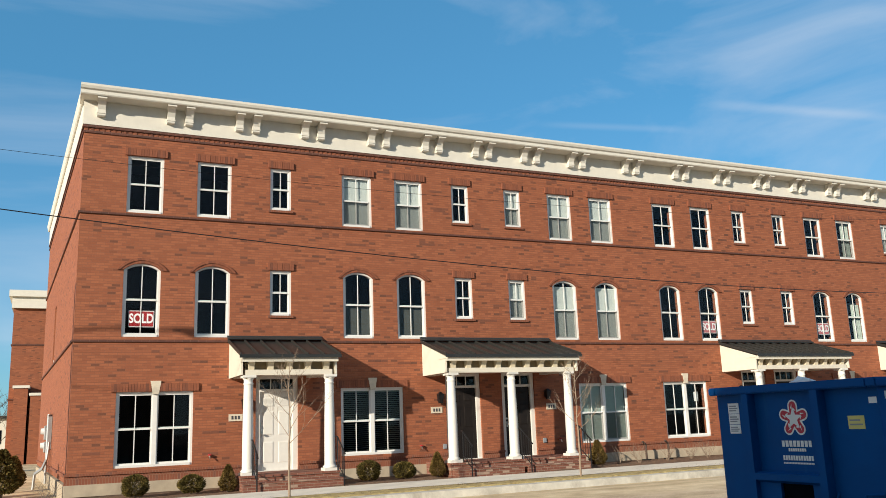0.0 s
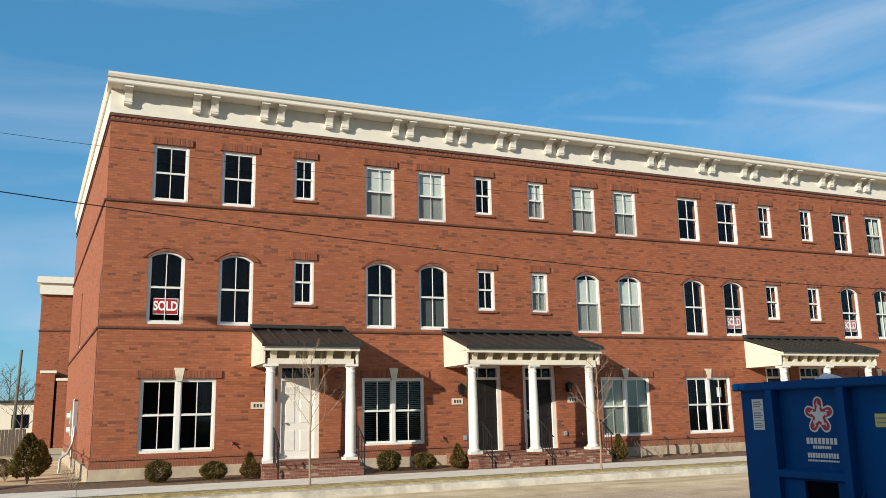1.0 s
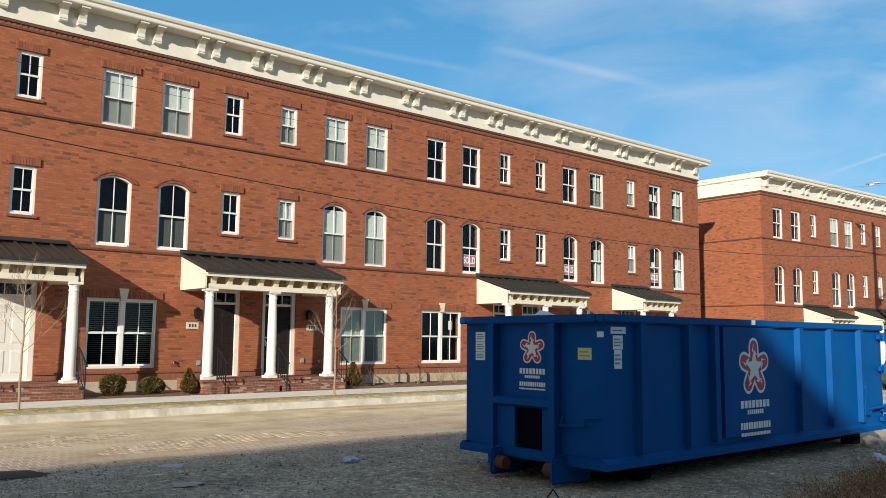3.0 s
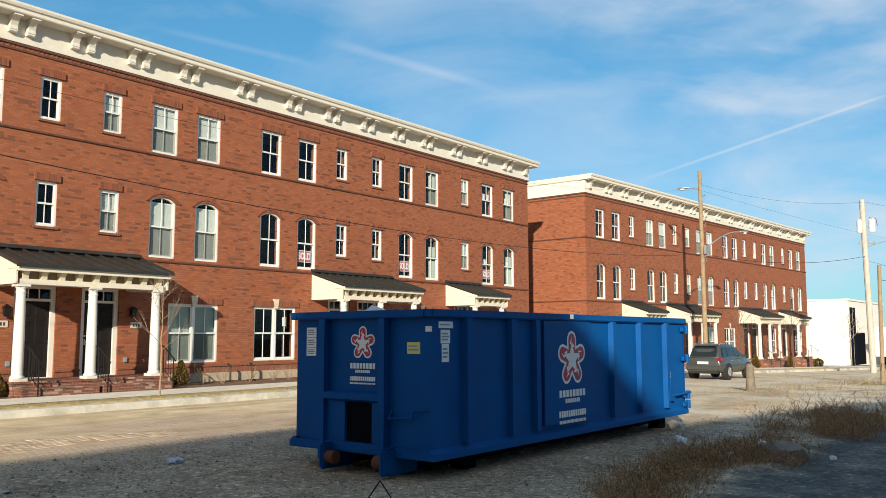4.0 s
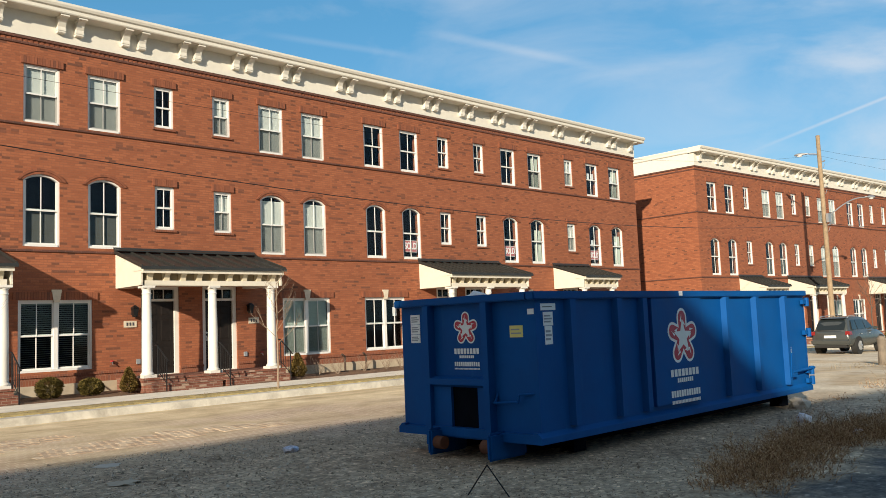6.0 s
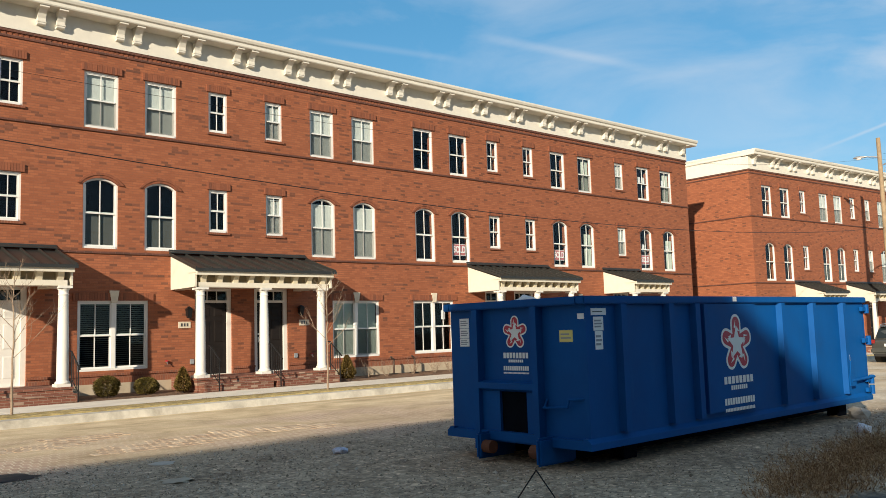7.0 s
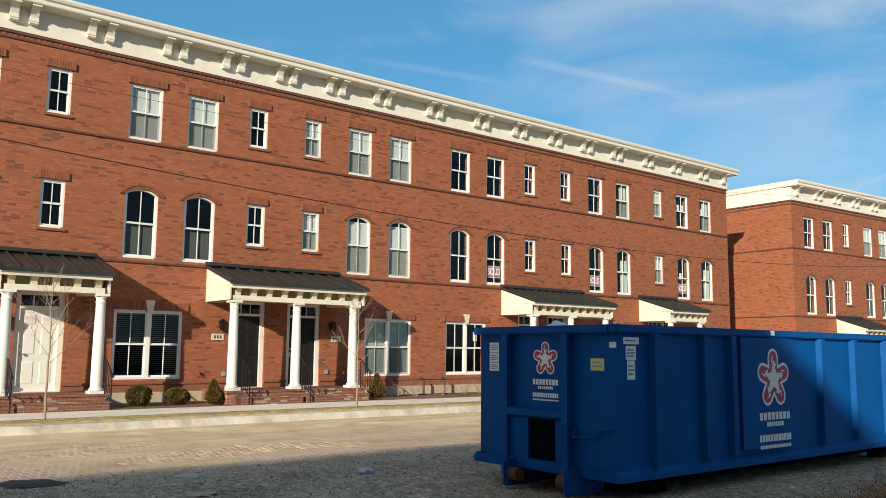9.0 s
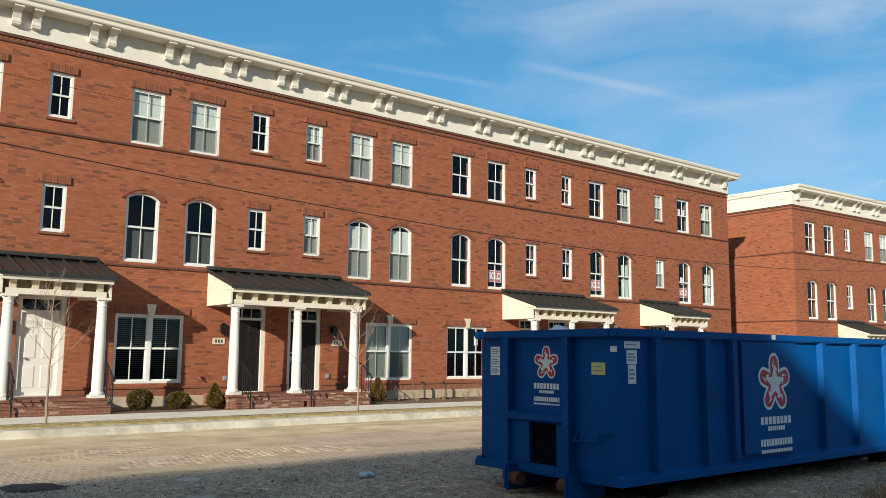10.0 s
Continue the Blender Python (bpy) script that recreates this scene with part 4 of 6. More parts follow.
    col = m.mix(0.4, col, m.ramp(grit, [(0.3, (0.6, 0.6, 0.6)), (0.7, (1.3, 1.3, 1.3))]), "MULTIPLY")
    m.color(col)
    h = m.math("ADD", m.math("MULTIPLY", fine, 0.6), m.math("MULTIPLY", m.math("SUBTRACT", 1.0, vor.outputs["Distance"]), m.math("SUBTRACT", 1.3, m.math("MULTIPLY", k, 1.15))))
    h = m.math("ADD", h, m.math("MULTIPLY", mid, 0.8))
    m.bump(h, 0.45, 0.022)
    return m.m


GROUND = ground_mat()
bm = bmesh.new()
gx = [-900, -300, -100, -40] + [-20 + i for i in range(0, 60)] + [40 + 4 * i for i in range(0, 16)] + [105, 140, 300, 900]
gy = [-900, -200, -60, -34] + [-28 + 0.75 * i for i in range(0, 29)] + [-6.18, -2, 10, 40, 120, 300, 900]
rows_v = []
for y in gy:
    rows_v.append([bm.verts.new((x, y, ground_z(x) + (0.035 * noise.noise((x * 0.45, y * 0.45, 1.0)) + 0.02 * noise.noise((x * 1.3, y * 1.3, 4.0)) if -20 <= x <= 40 and -27 < y < -6.4 else 0.0))) for x in gx])
for a, b in zip(rows_v, rows_v[1:]):
    for i in range(len(gx) - 1):
        bm.faces.new((a[i], a[i + 1], b[i + 1], b[i]))


def ground_top(x, y):
    """Height of the uneven lot, between the corners of its sheet."""
    def corner(i, j):
        a, b = -20.0 + i, -28.0 + 0.75 * j
        return ground_z(a) + 0.035 * noise.noise((a * 0.45, b * 0.45, 1.0)) + 0.02 * noise.noise((a * 1.3, b * 1.3, 4.0))
    i, j = math.floor(x + 20.0), math.floor((y + 28.0) / 0.75)
    u, v = x + 20.0 - i, (y + 28.0) / 0.75 - j
    return (corner(i, j) * (1 - u) + corner(i + 1, j) * u) * (1 - v) + (corner(i, j + 1) * (1 - u) + corner(i + 1, j + 1) * u) * v


ground = part("ground", bm, GROUND, label="gravel lot and sandy street with worn brick paving", smooth=True)
tagged(ground, category="ground", kind="structure")

MULCH = plain("brown_mulch", (0.20, 0.118, 0.072), 0.95, var=0.55, scale=14, bump=1.0, dist=0.02)
GRASS = plain("dormant_grass", (0.45, 0.345, 0.15), 0.95, var=0.40, scale=9, bump=1.0, dist=0.02, dirt=(0.20, 0.14, 0.085), dirt_at=(0.54, 0.68))


def strip(name, y0, y1, dz, mat, label, x0=-30.0, x1=96.0, lumps=0.0, step=0.6, low=-0.5, bank=0.0):
    """A long slab along the street that follows its fall."""
    bm = bmesh.new()
    n = int((x1 - x0) / step)
    rings = []
    ny = 6 if lumps else 1
    for i in range(n + 1):
        x = x0 + (x1 - x0) * i / n
        z = ground_z(x) + dz
        sk = -0.065 * max(0.0, x - 42.3)
        top = [bm.verts.new((x, y0 + (y1 - y0) * j / ny + sk, z + bank * j / ny + (lumps * noise.noise((x * 1.7, j * 1.3, dz)) if 0 < j < ny else 0.0))) for j in range(ny + 1)]
        rings.append([bm.verts.new((x, y0 + sk, z + low)), *top, bm.verts.new((x, y1 + sk, z + low))])
    for a, b in zip(rings, rings[1:]):
        for j in range(len(a) - 1):
            bm.faces.new((a[j], b[j], b[j + 1], a[j + 1]))
    bm.faces.new(rings[0])
    bm.faces.new(rings[-1])
    ob = part(name, bm, mat, label=label, smooth=bool(lumps))
    return tagged(ob, category=name.replace("_", " "), kind="structure")


strip("mulch_bed", -2.95, -0.02, 0.09, MULCH, "dark brown mulch bed along the brick fronts", lumps=0.07, bank=0.03)
strip("grass_verge", -5.82, -5.0, 0.178, GRASS, "narrow verge of dormant yellow grass", lumps=0.03)
strip("kerb", -6.16, -5.82, 0.15, KERB, "stained pale concrete kerb")
strip("pavement_bed", -5.0, -2.95, 0.13, WALK, "pale concrete sidewalk bed")
slab_bm = bmesh.new()
box(slab_bm, 0, 1.492, -4.99, -2.955, 0, 0.03)
SLAB = mesh_of("slab", slab_bm, WALK)
pavement = tagged(thing("pavement", "pale concrete sidewalk in square slabs", "pavement"), kind="structure")
for i in range(-14, 60):
    x = i * 1.5
    sk = -0.065 * max(0.0, x - 42.3)
    place("slab", SLAB, pavement, (x, sk, ground_z(x) + 0.128))

# ---- roll-off dumpster ----
def dumpster_paint():
    m = Mat("blue_dumpster_paint", 0.42)
    f = m.noise(1.4, 6, 0.6)
    col = m.ramp(f, [(0.3, (0.0003, 0.068, 0.25)), (0.7, (0.0004, 0.094, 0.335))])
    sc = m.noise(7.0, 10, 0.75, dist=0.8)
    col = m.mix(m.ramp(sc, [(0.66, (0, 0, 0)), (0.74, (0.5, 0.5, 0.5))]), col, (0.012, 0.13, 0.34))
    smap = m.node("ShaderNodeMapping")
    smap.inputs["Scale"].default_value = (9.0, 9.0, 0.9)
    m.l.new(m.tc.outputs["Object"], smap.inputs["Vector"])
    streak = m.noise(1.0, 7, 0.7, smap.outputs[0], 0.4)
    col = m.mix(m.ramp(streak, [(0.58, (0, 0, 0)), (0.74, (0.35, 0.35, 0.35))]), col, (0.012, 0.135, 0.34))
    rust = m.noise(3.1, 9, 0.72, dist=0.5)
    col = m.mix(m.ramp(rust, [(0.70, (0, 0, 0)), (0.76, (0.6, 0.6, 0.6))]), col, (0.07, 0.05, 0.05))
    m.color(col)
    m.b.inputs["Specular IOR Level"].default_value = 0.10
    m.rough(m.ramp(f, [(0.3, (0.40,) * 3), (0.7, (0.6,) * 3)]))
    dent = m.noise(0.9, 3, 0.5)
    m.bump(m.math("ADD", m.math("MULTIPLY", dent, 1.0), m.math("MULTIPLY", sc, 0.03)), 0.35, 0.05)
    return m.m


BLUE = dumpster_paint()
DX0, DX1, DY0, DY1, DZ0, DZ1 = 7.12, 14.07, -17.03, -14.86, 0.08, 1.71
RUST = plain("rusty_roller", (0.15, 0.058, 0.032), 0.8, 0.3, var=0.3, scale=20)
STICKER = plain("sticker_white", (0.90, 0.90, 0.89), 0.45, var=0.04)
YELLOW = plain("sticker_yellow", (0.80, 0.70, 0.22), 0.45, var=0.05)
LOGORED = plain("logo_red", (0.55, 0.02, 0.05), 0.4, var=0.05)
# near-black for dark parts, and for recesses whose shade is painted in
DARKFILL = plain("dark_parts_and_painted_shade", (0.005, 0.007, 0.012), 0.9, 0.0, var=0.3)
DARKFILL.node_tree.nodes["Principled BSDF"].inputs["Specular IOR Level"].default_value = 0.04

dump = thing("dumpster", "blue steel roll-off dumpster standing on the gravel lot", "dumpster", (0, 0, 0))
W = DX1 - DX0
t = 0.05  # shell: four walls and floor
for name, dims in (("side_wall", (DX0, DX1, DY0, DY0 + t, DZ0 + 0.10, DZ1 - 0.08)), ("side_wall", (DX0, DX1, DY1 - t, DY1, DZ0 + 0.10, DZ1 - 0.08)),
                   ("end_wall", (DX0, DX0 + t, DY0 + t, DY1 - t, DZ0 + 0.10, DZ1 - 0.08)), ("floor_plate", (DX0 + t, DX1 - t, DY0 + t, DY1 - t, DZ0 + 0.10, DZ0 + 0.16))):
    bm = bmesh.new()
    box(bm, *dims)
    part(name, bm, BLUE, dump)
bm = bmesh.new()  # rim tube all round
r = 0.055
box(bm, DX0 - r - 0.03, DX1 + r, DY0 - r, DY0 + 0.06, DZ1 - 0.09, DZ1)
box(bm, DX0 - r - 0.03, DX1 + r, DY1 - 0.06, DY1 + r, DZ1 - 0.09, DZ1)
box(bm, DX0 - r - 0.03, DX0 + 0.06, DY0 + 0.06, DY1 - 0.06, DZ1 - 0.09, DZ1)
box(bm, DX1 - 0.06, DX1 + r, DY0 + 0.06, DY1 - 0.06, DZ1 - 0.09, DZ1)
bevel(bm, 0.012, 2)
part("rim", bm, BLUE, dump, "square steel top rim")
bm = bmesh.new()  # bottom rails
for y in (DY0 - 0.055, DY1 - 0.06):
    prism(bm, [(y, DZ0), (y + 0.115, DZ0), (y + 0.115, DZ0 + 0.12), (y + 0.058, DZ0 + 0.12), (y, DZ0 + 0.07)] if y < -16 else [(y, DZ0), (y + 0.115, DZ0), (y + 0.115, DZ0 + 0.07), (y + 0.058, DZ0 + 0.12), (y, DZ0 + 0.12)], DX0 - 0.06, DX1 + 0.04, "x")
box(bm, DX0 - 0.06, DX0 + 0.06, DY0 + 0.06, DY1 - 0.06, DZ0, DZ0 + 0.10)
part("bottom_rail", bm, BLUE, dump)
bm = bmesh.new()
prism(bm, [(-0.075, 0), (0.075, 0), (0.05, -0.075), (-0.05, -0.075)], DZ0 + 0.15, DZ1 - 0.09, "z")
RIB = mesh_of("rib", bm, BLUE)
RIBS = (7.70, 8.62, 9.18, 11.33, 12.27, 13.27)
for x in RIBS:
    place("rib", RIB, dump, (x, DY0, 0))
    place("rib", RIB, dump, (x, DY1, 0), turn=math.pi)
bm = bmesh.new()  # flat sign plate set between two ribs
box(bm, 9.31, 10.54, DY0 - 0.078, DY0 - 0.001, DZ0 + 0.19, DZ1 - 0.10)
part("sign_plate", bm, BLUE, dump, "flat blue lettering plate")
# front face
FX = DX0
for y in (-16.36, -15.40):
    bm = bmesh.new()
    box(bm, FX - 0.11, FX, y - 0.045, y + 0.045, -0.02, DZ1 - 0.09)
    part("upright", bm, BLUE, dump)
bm = bmesh.new()
prism(bm, [(FX, 0.66), (FX - 0.05, 0.66), (FX - 0.11, 0.69), (FX - 0.11, 0.76), (FX, 0.78)], -16.315, -15.445, "y")
part("crossbar", bm, BLUE, dump)
bm = bmesh.new()
box(bm, FX - 0.05, FX, -16.315, -16.17, 0.17, 0.66)
box(bm, FX - 0.05, FX, -15.74, -15.445, 0.17, 0.66)
box(bm, FX - 0.09, FX, -16.315, -15.445, 0.10, 0.20)
part("hook_frame", bm, BLUE, dump)
# flat plate: the shade of the hook recess is given by its colour
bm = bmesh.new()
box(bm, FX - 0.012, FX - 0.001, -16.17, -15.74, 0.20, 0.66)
part("hook_pocket_shade", bm, DARKFILL, dump, "flat near-black plate painted as the shaded hook pocket")
for y in (-16.50, -15.56):
    bm = bmesh.new()
    box(bm, FX - 0.27, FX + 0.35, y - 0.035, y + 0.035, -0.11, 0.19)
    bevel(bm, 0.025, 2)
    part("roller_plate", bm, BLUE, dump)
for y in (-16.41, -15.66):
    bm = bmesh.new()
    tube(bm, (FX - 0.17, y - 0.065, 0.03), (FX - 0.17, y + 0.065, 0.03), 0.075, seg=16)
    part("roller", bm, RUST, dump, "rusty front roller")
# supports and long rails; their near-black colour also deepens the shade underneath
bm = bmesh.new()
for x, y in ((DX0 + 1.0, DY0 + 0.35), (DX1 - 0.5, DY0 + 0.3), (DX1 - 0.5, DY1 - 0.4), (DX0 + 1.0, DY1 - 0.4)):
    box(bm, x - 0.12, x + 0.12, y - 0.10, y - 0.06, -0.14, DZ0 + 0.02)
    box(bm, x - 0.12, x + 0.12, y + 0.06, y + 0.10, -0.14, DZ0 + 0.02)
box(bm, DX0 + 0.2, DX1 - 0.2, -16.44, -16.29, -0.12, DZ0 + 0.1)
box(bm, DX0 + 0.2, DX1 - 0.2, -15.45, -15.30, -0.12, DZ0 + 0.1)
part("underframe", bm, DARKFILL, dump)
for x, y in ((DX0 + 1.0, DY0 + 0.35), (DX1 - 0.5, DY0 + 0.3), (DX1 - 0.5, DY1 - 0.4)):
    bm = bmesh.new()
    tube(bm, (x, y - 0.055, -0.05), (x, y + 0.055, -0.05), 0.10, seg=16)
    part("wheel", bm, DARKFILL, dump)
bm = bmesh.new()  # front grab rail
tube(bm, (FX - 0.06, -16.42, 0.50), (FX - 0.06, -16.78, 0.52), 0.014, seg=6)
tube(bm, (FX - 0.06, -16.78, 0.52), (FX - 0.06, -16.80, 0.60), 0.014, seg=6)
tube(bm, (FX - 0.06, -16.80, 0.60), (FX, -16.96, 0.61), 0.014, seg=6)
tube(bm, (FX - 0.06, -16.44, 0.50), (FX, -16.44, 0.60), 0.014, seg=6)
part("grab_rail", bm, BLUE, dump)
# tail gate: frame, hinges, ratchet lever
bm = bmesh.new()
box(bm, DX1 - 0.005, DX1 + 0.05, DY0, DY1, DZ0 + 0.12, DZ1 - 0.09)
part("tail_gate", bm, BLUE, dump)
for z in (1.52, 1.02, 0.40, 0.24):
    bm = bmesh.new()
    tube(bm, (DX1 + 0.02, DY0 - 0.06, z - 0.07), (DX1 + 0.02, DY0 - 0.06, z + 0.07), 0.04, seg=10)
    box(bm, DX1 - 0.14, DX1 + 0.10, DY0 - 0.07, DY0 - 0.02, z - 0.035, z + 0.035)
    part("hinge", bm, BLUE, dump)
bm = bmesh.new()
tube(bm, (DX1 - 0.75, DY0 - 0.08, 0.42), (DX1 + 0.08, DY0 - 0.08, 0.44), 0.022, seg=8)
box(bm, DX1 - 0.82, DX1 - 0.60, DY0 - 0.09, DY0 - 0.001, 0.34, 0.50)
prism(bm, [(DX1 - 0.80, 0.50), (DX1 - 0.62, 0.50), (DX1 - 0.66, 0.72), (DX1 - 0.74, 0.72)], DY0 - 0.085, DY0 - 0.06, "y")
part("latch", bm, BLUE, dump, "blue ratchet latch and lever")


def flat_poly(bm, pts, d, m):
    """A thin plate from points in its own plane, d thick, put in place by m."""
    a = [bm.verts.new(m @ Vector((p[0], p[1], 0))) for p in pts]
    b = [bm.verts.new(m @ Vector((p[0], p[1], d))) for p in pts]
    bm.faces.new(b)
    n = len(pts)
    for i in range(n):
        j = (i + 1) % n
        bm.faces.new((a[i], a[j], b[j], b[i]))


def star_pts(r, q, n=5, turn=math.pi / 2):
    return [((r if i % 2 == 0 else q) * math.cos(turn + i * math.pi / n), (r if i % 2 == 0 else q) * math.sin(turn + i * math.pi / n)) for i in range(2 * n)]


def round_arm(r0, r1, hw, a, n=8):
    """An arm with a rounded tip, pointing along the angle a."""
    pts = [(r0, -hw)] + [(r1 - hw + hw * math.sin(math.pi * k / n), -hw * math.cos(math.pi * k / n)) for k in range(n + 1)] + [(r0, hw)]
    c, s = math.cos(a), math.sin(a)
    return [(p[0] * c - p[1] * s, p[0] * s + p[1] * c) for p in pts]


def rect(x0, x1, z0, z1):
    return [(x0, z0), (x1, z0), (x1, z1), (x0, z1)]


def emblem(m, r):
    """Star sign: white outline, red rounded arms with pale folds, pale star; bars for the writing."""
    layers = (("emblem_outline", STICKER, 0.001), ("emblem_red", LOGORED, 0.003), ("emblem_fold", STICKER, 0.005), ("emblem_star", STICKER, 0.006))
    for name, mat, d in layers:
        bm = bmesh.new()
        for k in range(5):
            a = math.pi / 2 + k * 2 * math.pi / 5
            if name == "emblem_outline":
                flat_poly(bm, round_arm(0.0, r * 1.02, r * 0.33, a), d + 0.0002 * k, m)
            elif name == "emblem_red":
                flat_poly(bm, round_arm(r * 0.1, r * 0.93, r * 0.235, a), d + 0.0002 * k, m)
            elif name == "emblem_fold":
                c, s = math.cos(a), math.sin(a)
                for q in ([(r * 0.52, r * 0.06), (r * 0.80, r * 0.02), (r * 0.56, r * 0.14)], [(r * 0.42, -r * 0.20), (r * 0.60, -r * 0.05), (r * 0.44, -r * 0.05)]):
                    fold = bmesh.new()
                    flat_poly(fold, [(x * c - y * s, x * s + y * c) for x, y in q], d, m)
                    part(name, fold, mat, dump)
        if name == "emblem_star":
            flat_poly(bm, star_pts(r * 0.62, r * 0.26), d, m)
        if bm.faces:
            part(name, bm, mat, dump)


def bars(m, rows, mat, name="lettering_bar"):
    for x0, x1, z0, z1, n in rows:
        bm = bmesh.new()
        w = (x1 - x0) / n
        for i in range(n):
            flat_poly(bm, rect(x0 + w * (i + 0.14), x0 + w * (i + 0.86), z0 + (z1 - z0) * 0.08, z1), 0.003, m)
        part(name, bm, mat, dump)


FRONT_M = Matrix(((0, 0, -1, FX - 0.001), (-1, 0, 0, -15.975), (0, 1, 0, 1.335), (0, 0, 0, 1)))
SIDE_M = Matrix(((1, 0, 0, 10.02), (0, 0, -1, DY0 - 0.079), (0, 1, 0, 1.105), (0, 0, 0, 1)))
emblem(FRONT_M, 0.195)
bars(FRONT_M, ((-0.205, 0.205, -0.30, -0.23, 8), (-0.12, 0.12, -0.345, -0.31, 8), (-0.205, 0.205, -0.44, -0.385, 12), (-0.205, 0.205, -0.475, -0.455, 20)), STICKER)
emblem(SIDE_M, 0.37)
bars(SIDE_M, ((-0.36, 0.36, -0.51, -0.41, 8), (-0.20, 0.20, -0.585, -0.525, 8), (-0.37, 0.37, -0.77, -0.68, 12), (-0.36, 0.36, -0.85, -0.805, 20)), STICKER)


def sticker(m, x, z, w, h, mat=STICKER, lines=3, ink=BARDARK):
    bm = bmesh.new()
    flat_poly(bm, rect(x - w / 2, x + w / 2, z - h / 2, z + h / 2), 0.002, m)
    s = part("sticker", bm, mat, dump, "yellow warning sticker" if mat is YELLOW else "white notice sticker")
    bm = bmesh.new()
    for i in range(lines):
        zz = z + h * (0.32 - 0.64 * (i + 0.5) / lines)
        flat_poly(bm, rect(x - w * 0.4, x + w * (0.38 if i % 2 else 0.25), zz - h * 0.06, zz + h * 0.06), 0.0032, m)
    part("print_block", bm, ink, s)


for z, hh in ((0.13, 0.118), (0.008, 0.118), (-0.105, 0.10)):
    sticker(FRONT_M, -0.865, z, 0.17, hh, STICKER, 3, GREYINK)
sticker(FRONT_M, 0.775, -0.05, 0.19, 0.13, YELLOW, 2, GREYINK)
sticker(FRONT_M, 0.99, 0.16, 0.09, 0.06, STICKER, 1, STICKER)
SIDE2 = Matrix(((1, 0, 0, 7.36), (0, 0, -1, DY0 - 0.001), (0, 1, 0, 1.43), (0, 0, 0, 1)))
sticker(SIDE2, -0.02, 0.11, 0.26, 0.075, STICKER, 1)
sticker(SIDE2, -0.03, -0.02, 0.17, 0.15, STICKER, 3, GREYINK)
sticker(SIDE2, -0.03, -0.20, 0.13, 0.20, STICKER, 3, GREYINK)
sticker(Matrix(((1, 0, 0, 10.08), (0, 0, -1, DY0 - 0.056), (0, 1, 0, 1.675), (0, 0, 0, 1))), 0, 0, 0.09, 0.06, STICKER, 1, STICKER)
sticker(Matrix(((1, 0, 0, 13.45), (0, 0, -1, DY0 - 0.001), (0, 1, 0, 0.68), (0, 0, 0, 1))), 0, 0, 0.09, 0.26)

# ---- unseen blocks added behind the camera, shaped to shade the lot ----
def plain_block(pts, h, label):
    bm = bmesh.new()
    prism(bm, pts, -0.3, h, "z")
    ob = part("shadow_block", bm, BRICK, label=label)
    return tagged(ob, category="building", kind="structure")


K = (-SUN_DIR.x / SUN_DIR.z, -SUN_DIR.y / SUN_DIR.z)


def back(p, h):
    return (p[0] - K[0] * (h + 0.14), p[1] - K[1] * (h + 0.14))


H1, H2 = 13.0, 10.0
plain_block([back((-20, -11.5), H1), back((16.4, -11.9), H1), back((13.7, -16.8), H1), (-28.5, -69.5), (-76.5, -69.5)], H1, "tall unseen block added to cast the shadow on the lot")
plain_block([(-19.5, -32.35), (-13.7, -32.95), (3.1, -36.25), (11, -66.35), (-23, -66.35)], H2, "lower unseen block added to cast the shadow on the lot")

# ---- second row, set at a slight angle further down the street ----
ROW2 = Matrix.Translation((42.35, 0, 0)) @ Matrix.Rotation(radians(-3.7), 4, "Z") @ Matrix.Translation((-X0, 0, -0.70)) @ Matrix.Diagonal((1.03, 1, 1.1, 1))
row2 = copy_thing(row, ROW2)
tagged(row2, "matching three-storey brick townhouse row farther down the street")
for ob in porch_things:
    copy_thing(ob, ROW2 @ ob.matrix_basis)

# ---- third row behind, seen past the gable end ----
far_row = thing("brick_house", "red brick house with white cornice behind the row", "house", (-2.65, 35.0, 0))
bm = bmesh.new()
box(bm, 0, 30, 0, 16, -0.5, 9.3)
part("wall", bm, BRICK, far_row)
for z in (3.75, 7.07):
    bm = bmesh.new()
    box(bm, -0.05, 30.05, -0.05, 16.05, z - 0.09, z)
    part("brick_band", bm, BRICK_BAND, far_row)
bm = bmesh.new()
box(bm, -0.12, 30.2, -0.25, 16.2, 9.3, 10.0)
part("frieze", bm, CREAM, far_row)
bm = bmesh.new()
box(bm, -0.3, 30.4, -0.45, 16.4, 10.0, 10.4)
part("cornice", bm, CREAM, far_row)
for x, w, h in ((0.35, 0.75, 4.3), (1.25, 0.8, 3.85)):
    bm = bmesh.new()
    box(bm, x, x + w, -1.6, 0.0, -0.5, h)
    part("brick_bay", bm, BRICK, far_row)
    bm = bmesh.new()
    box(bm, x - 0.08, x + w + 0.08, -1.68, 0.0, h, h + 0.16)
    part("coping", bm, CREAM, far_row)

# ---- wooden poles, lamps and wires ----
WOOD = plain("weathered_pole_wood", (0.30, 0.22, 0.14), 0.9, var=0.25, scale=5, bump=0.5)
WOODPALE = plain("pale_pole_wood", (0.48, 0.45, 0.40), 0.85, var=0.15, scale=4, bump=0.4)
GREY = plain("grey_metal", (0.42, 0.43, 0.44), 0.45, 0.6, var=0.1)
LENS = plain("lamp_lens", (0.7, 0.72, 0.72), 0.2, var=0.03)


def pole(x, y, h, r0, r1, mat, label, lean=(0, 0), name="utility_pole"):
    p = thing(name, label, "pole", (x, y, -0.14 - 0.010 * max(0.0, x - 20.0)))
    bm = bmesh.new()
    n = 8
    sweep(bm, [(lean[0] * i / n, lean[1] * i / n, -1.0 + (h + 1.0) * i / n) for i in range(n + 1)], [r0 + (r1 - r0) * i / n for i in range(n + 1)], 12)
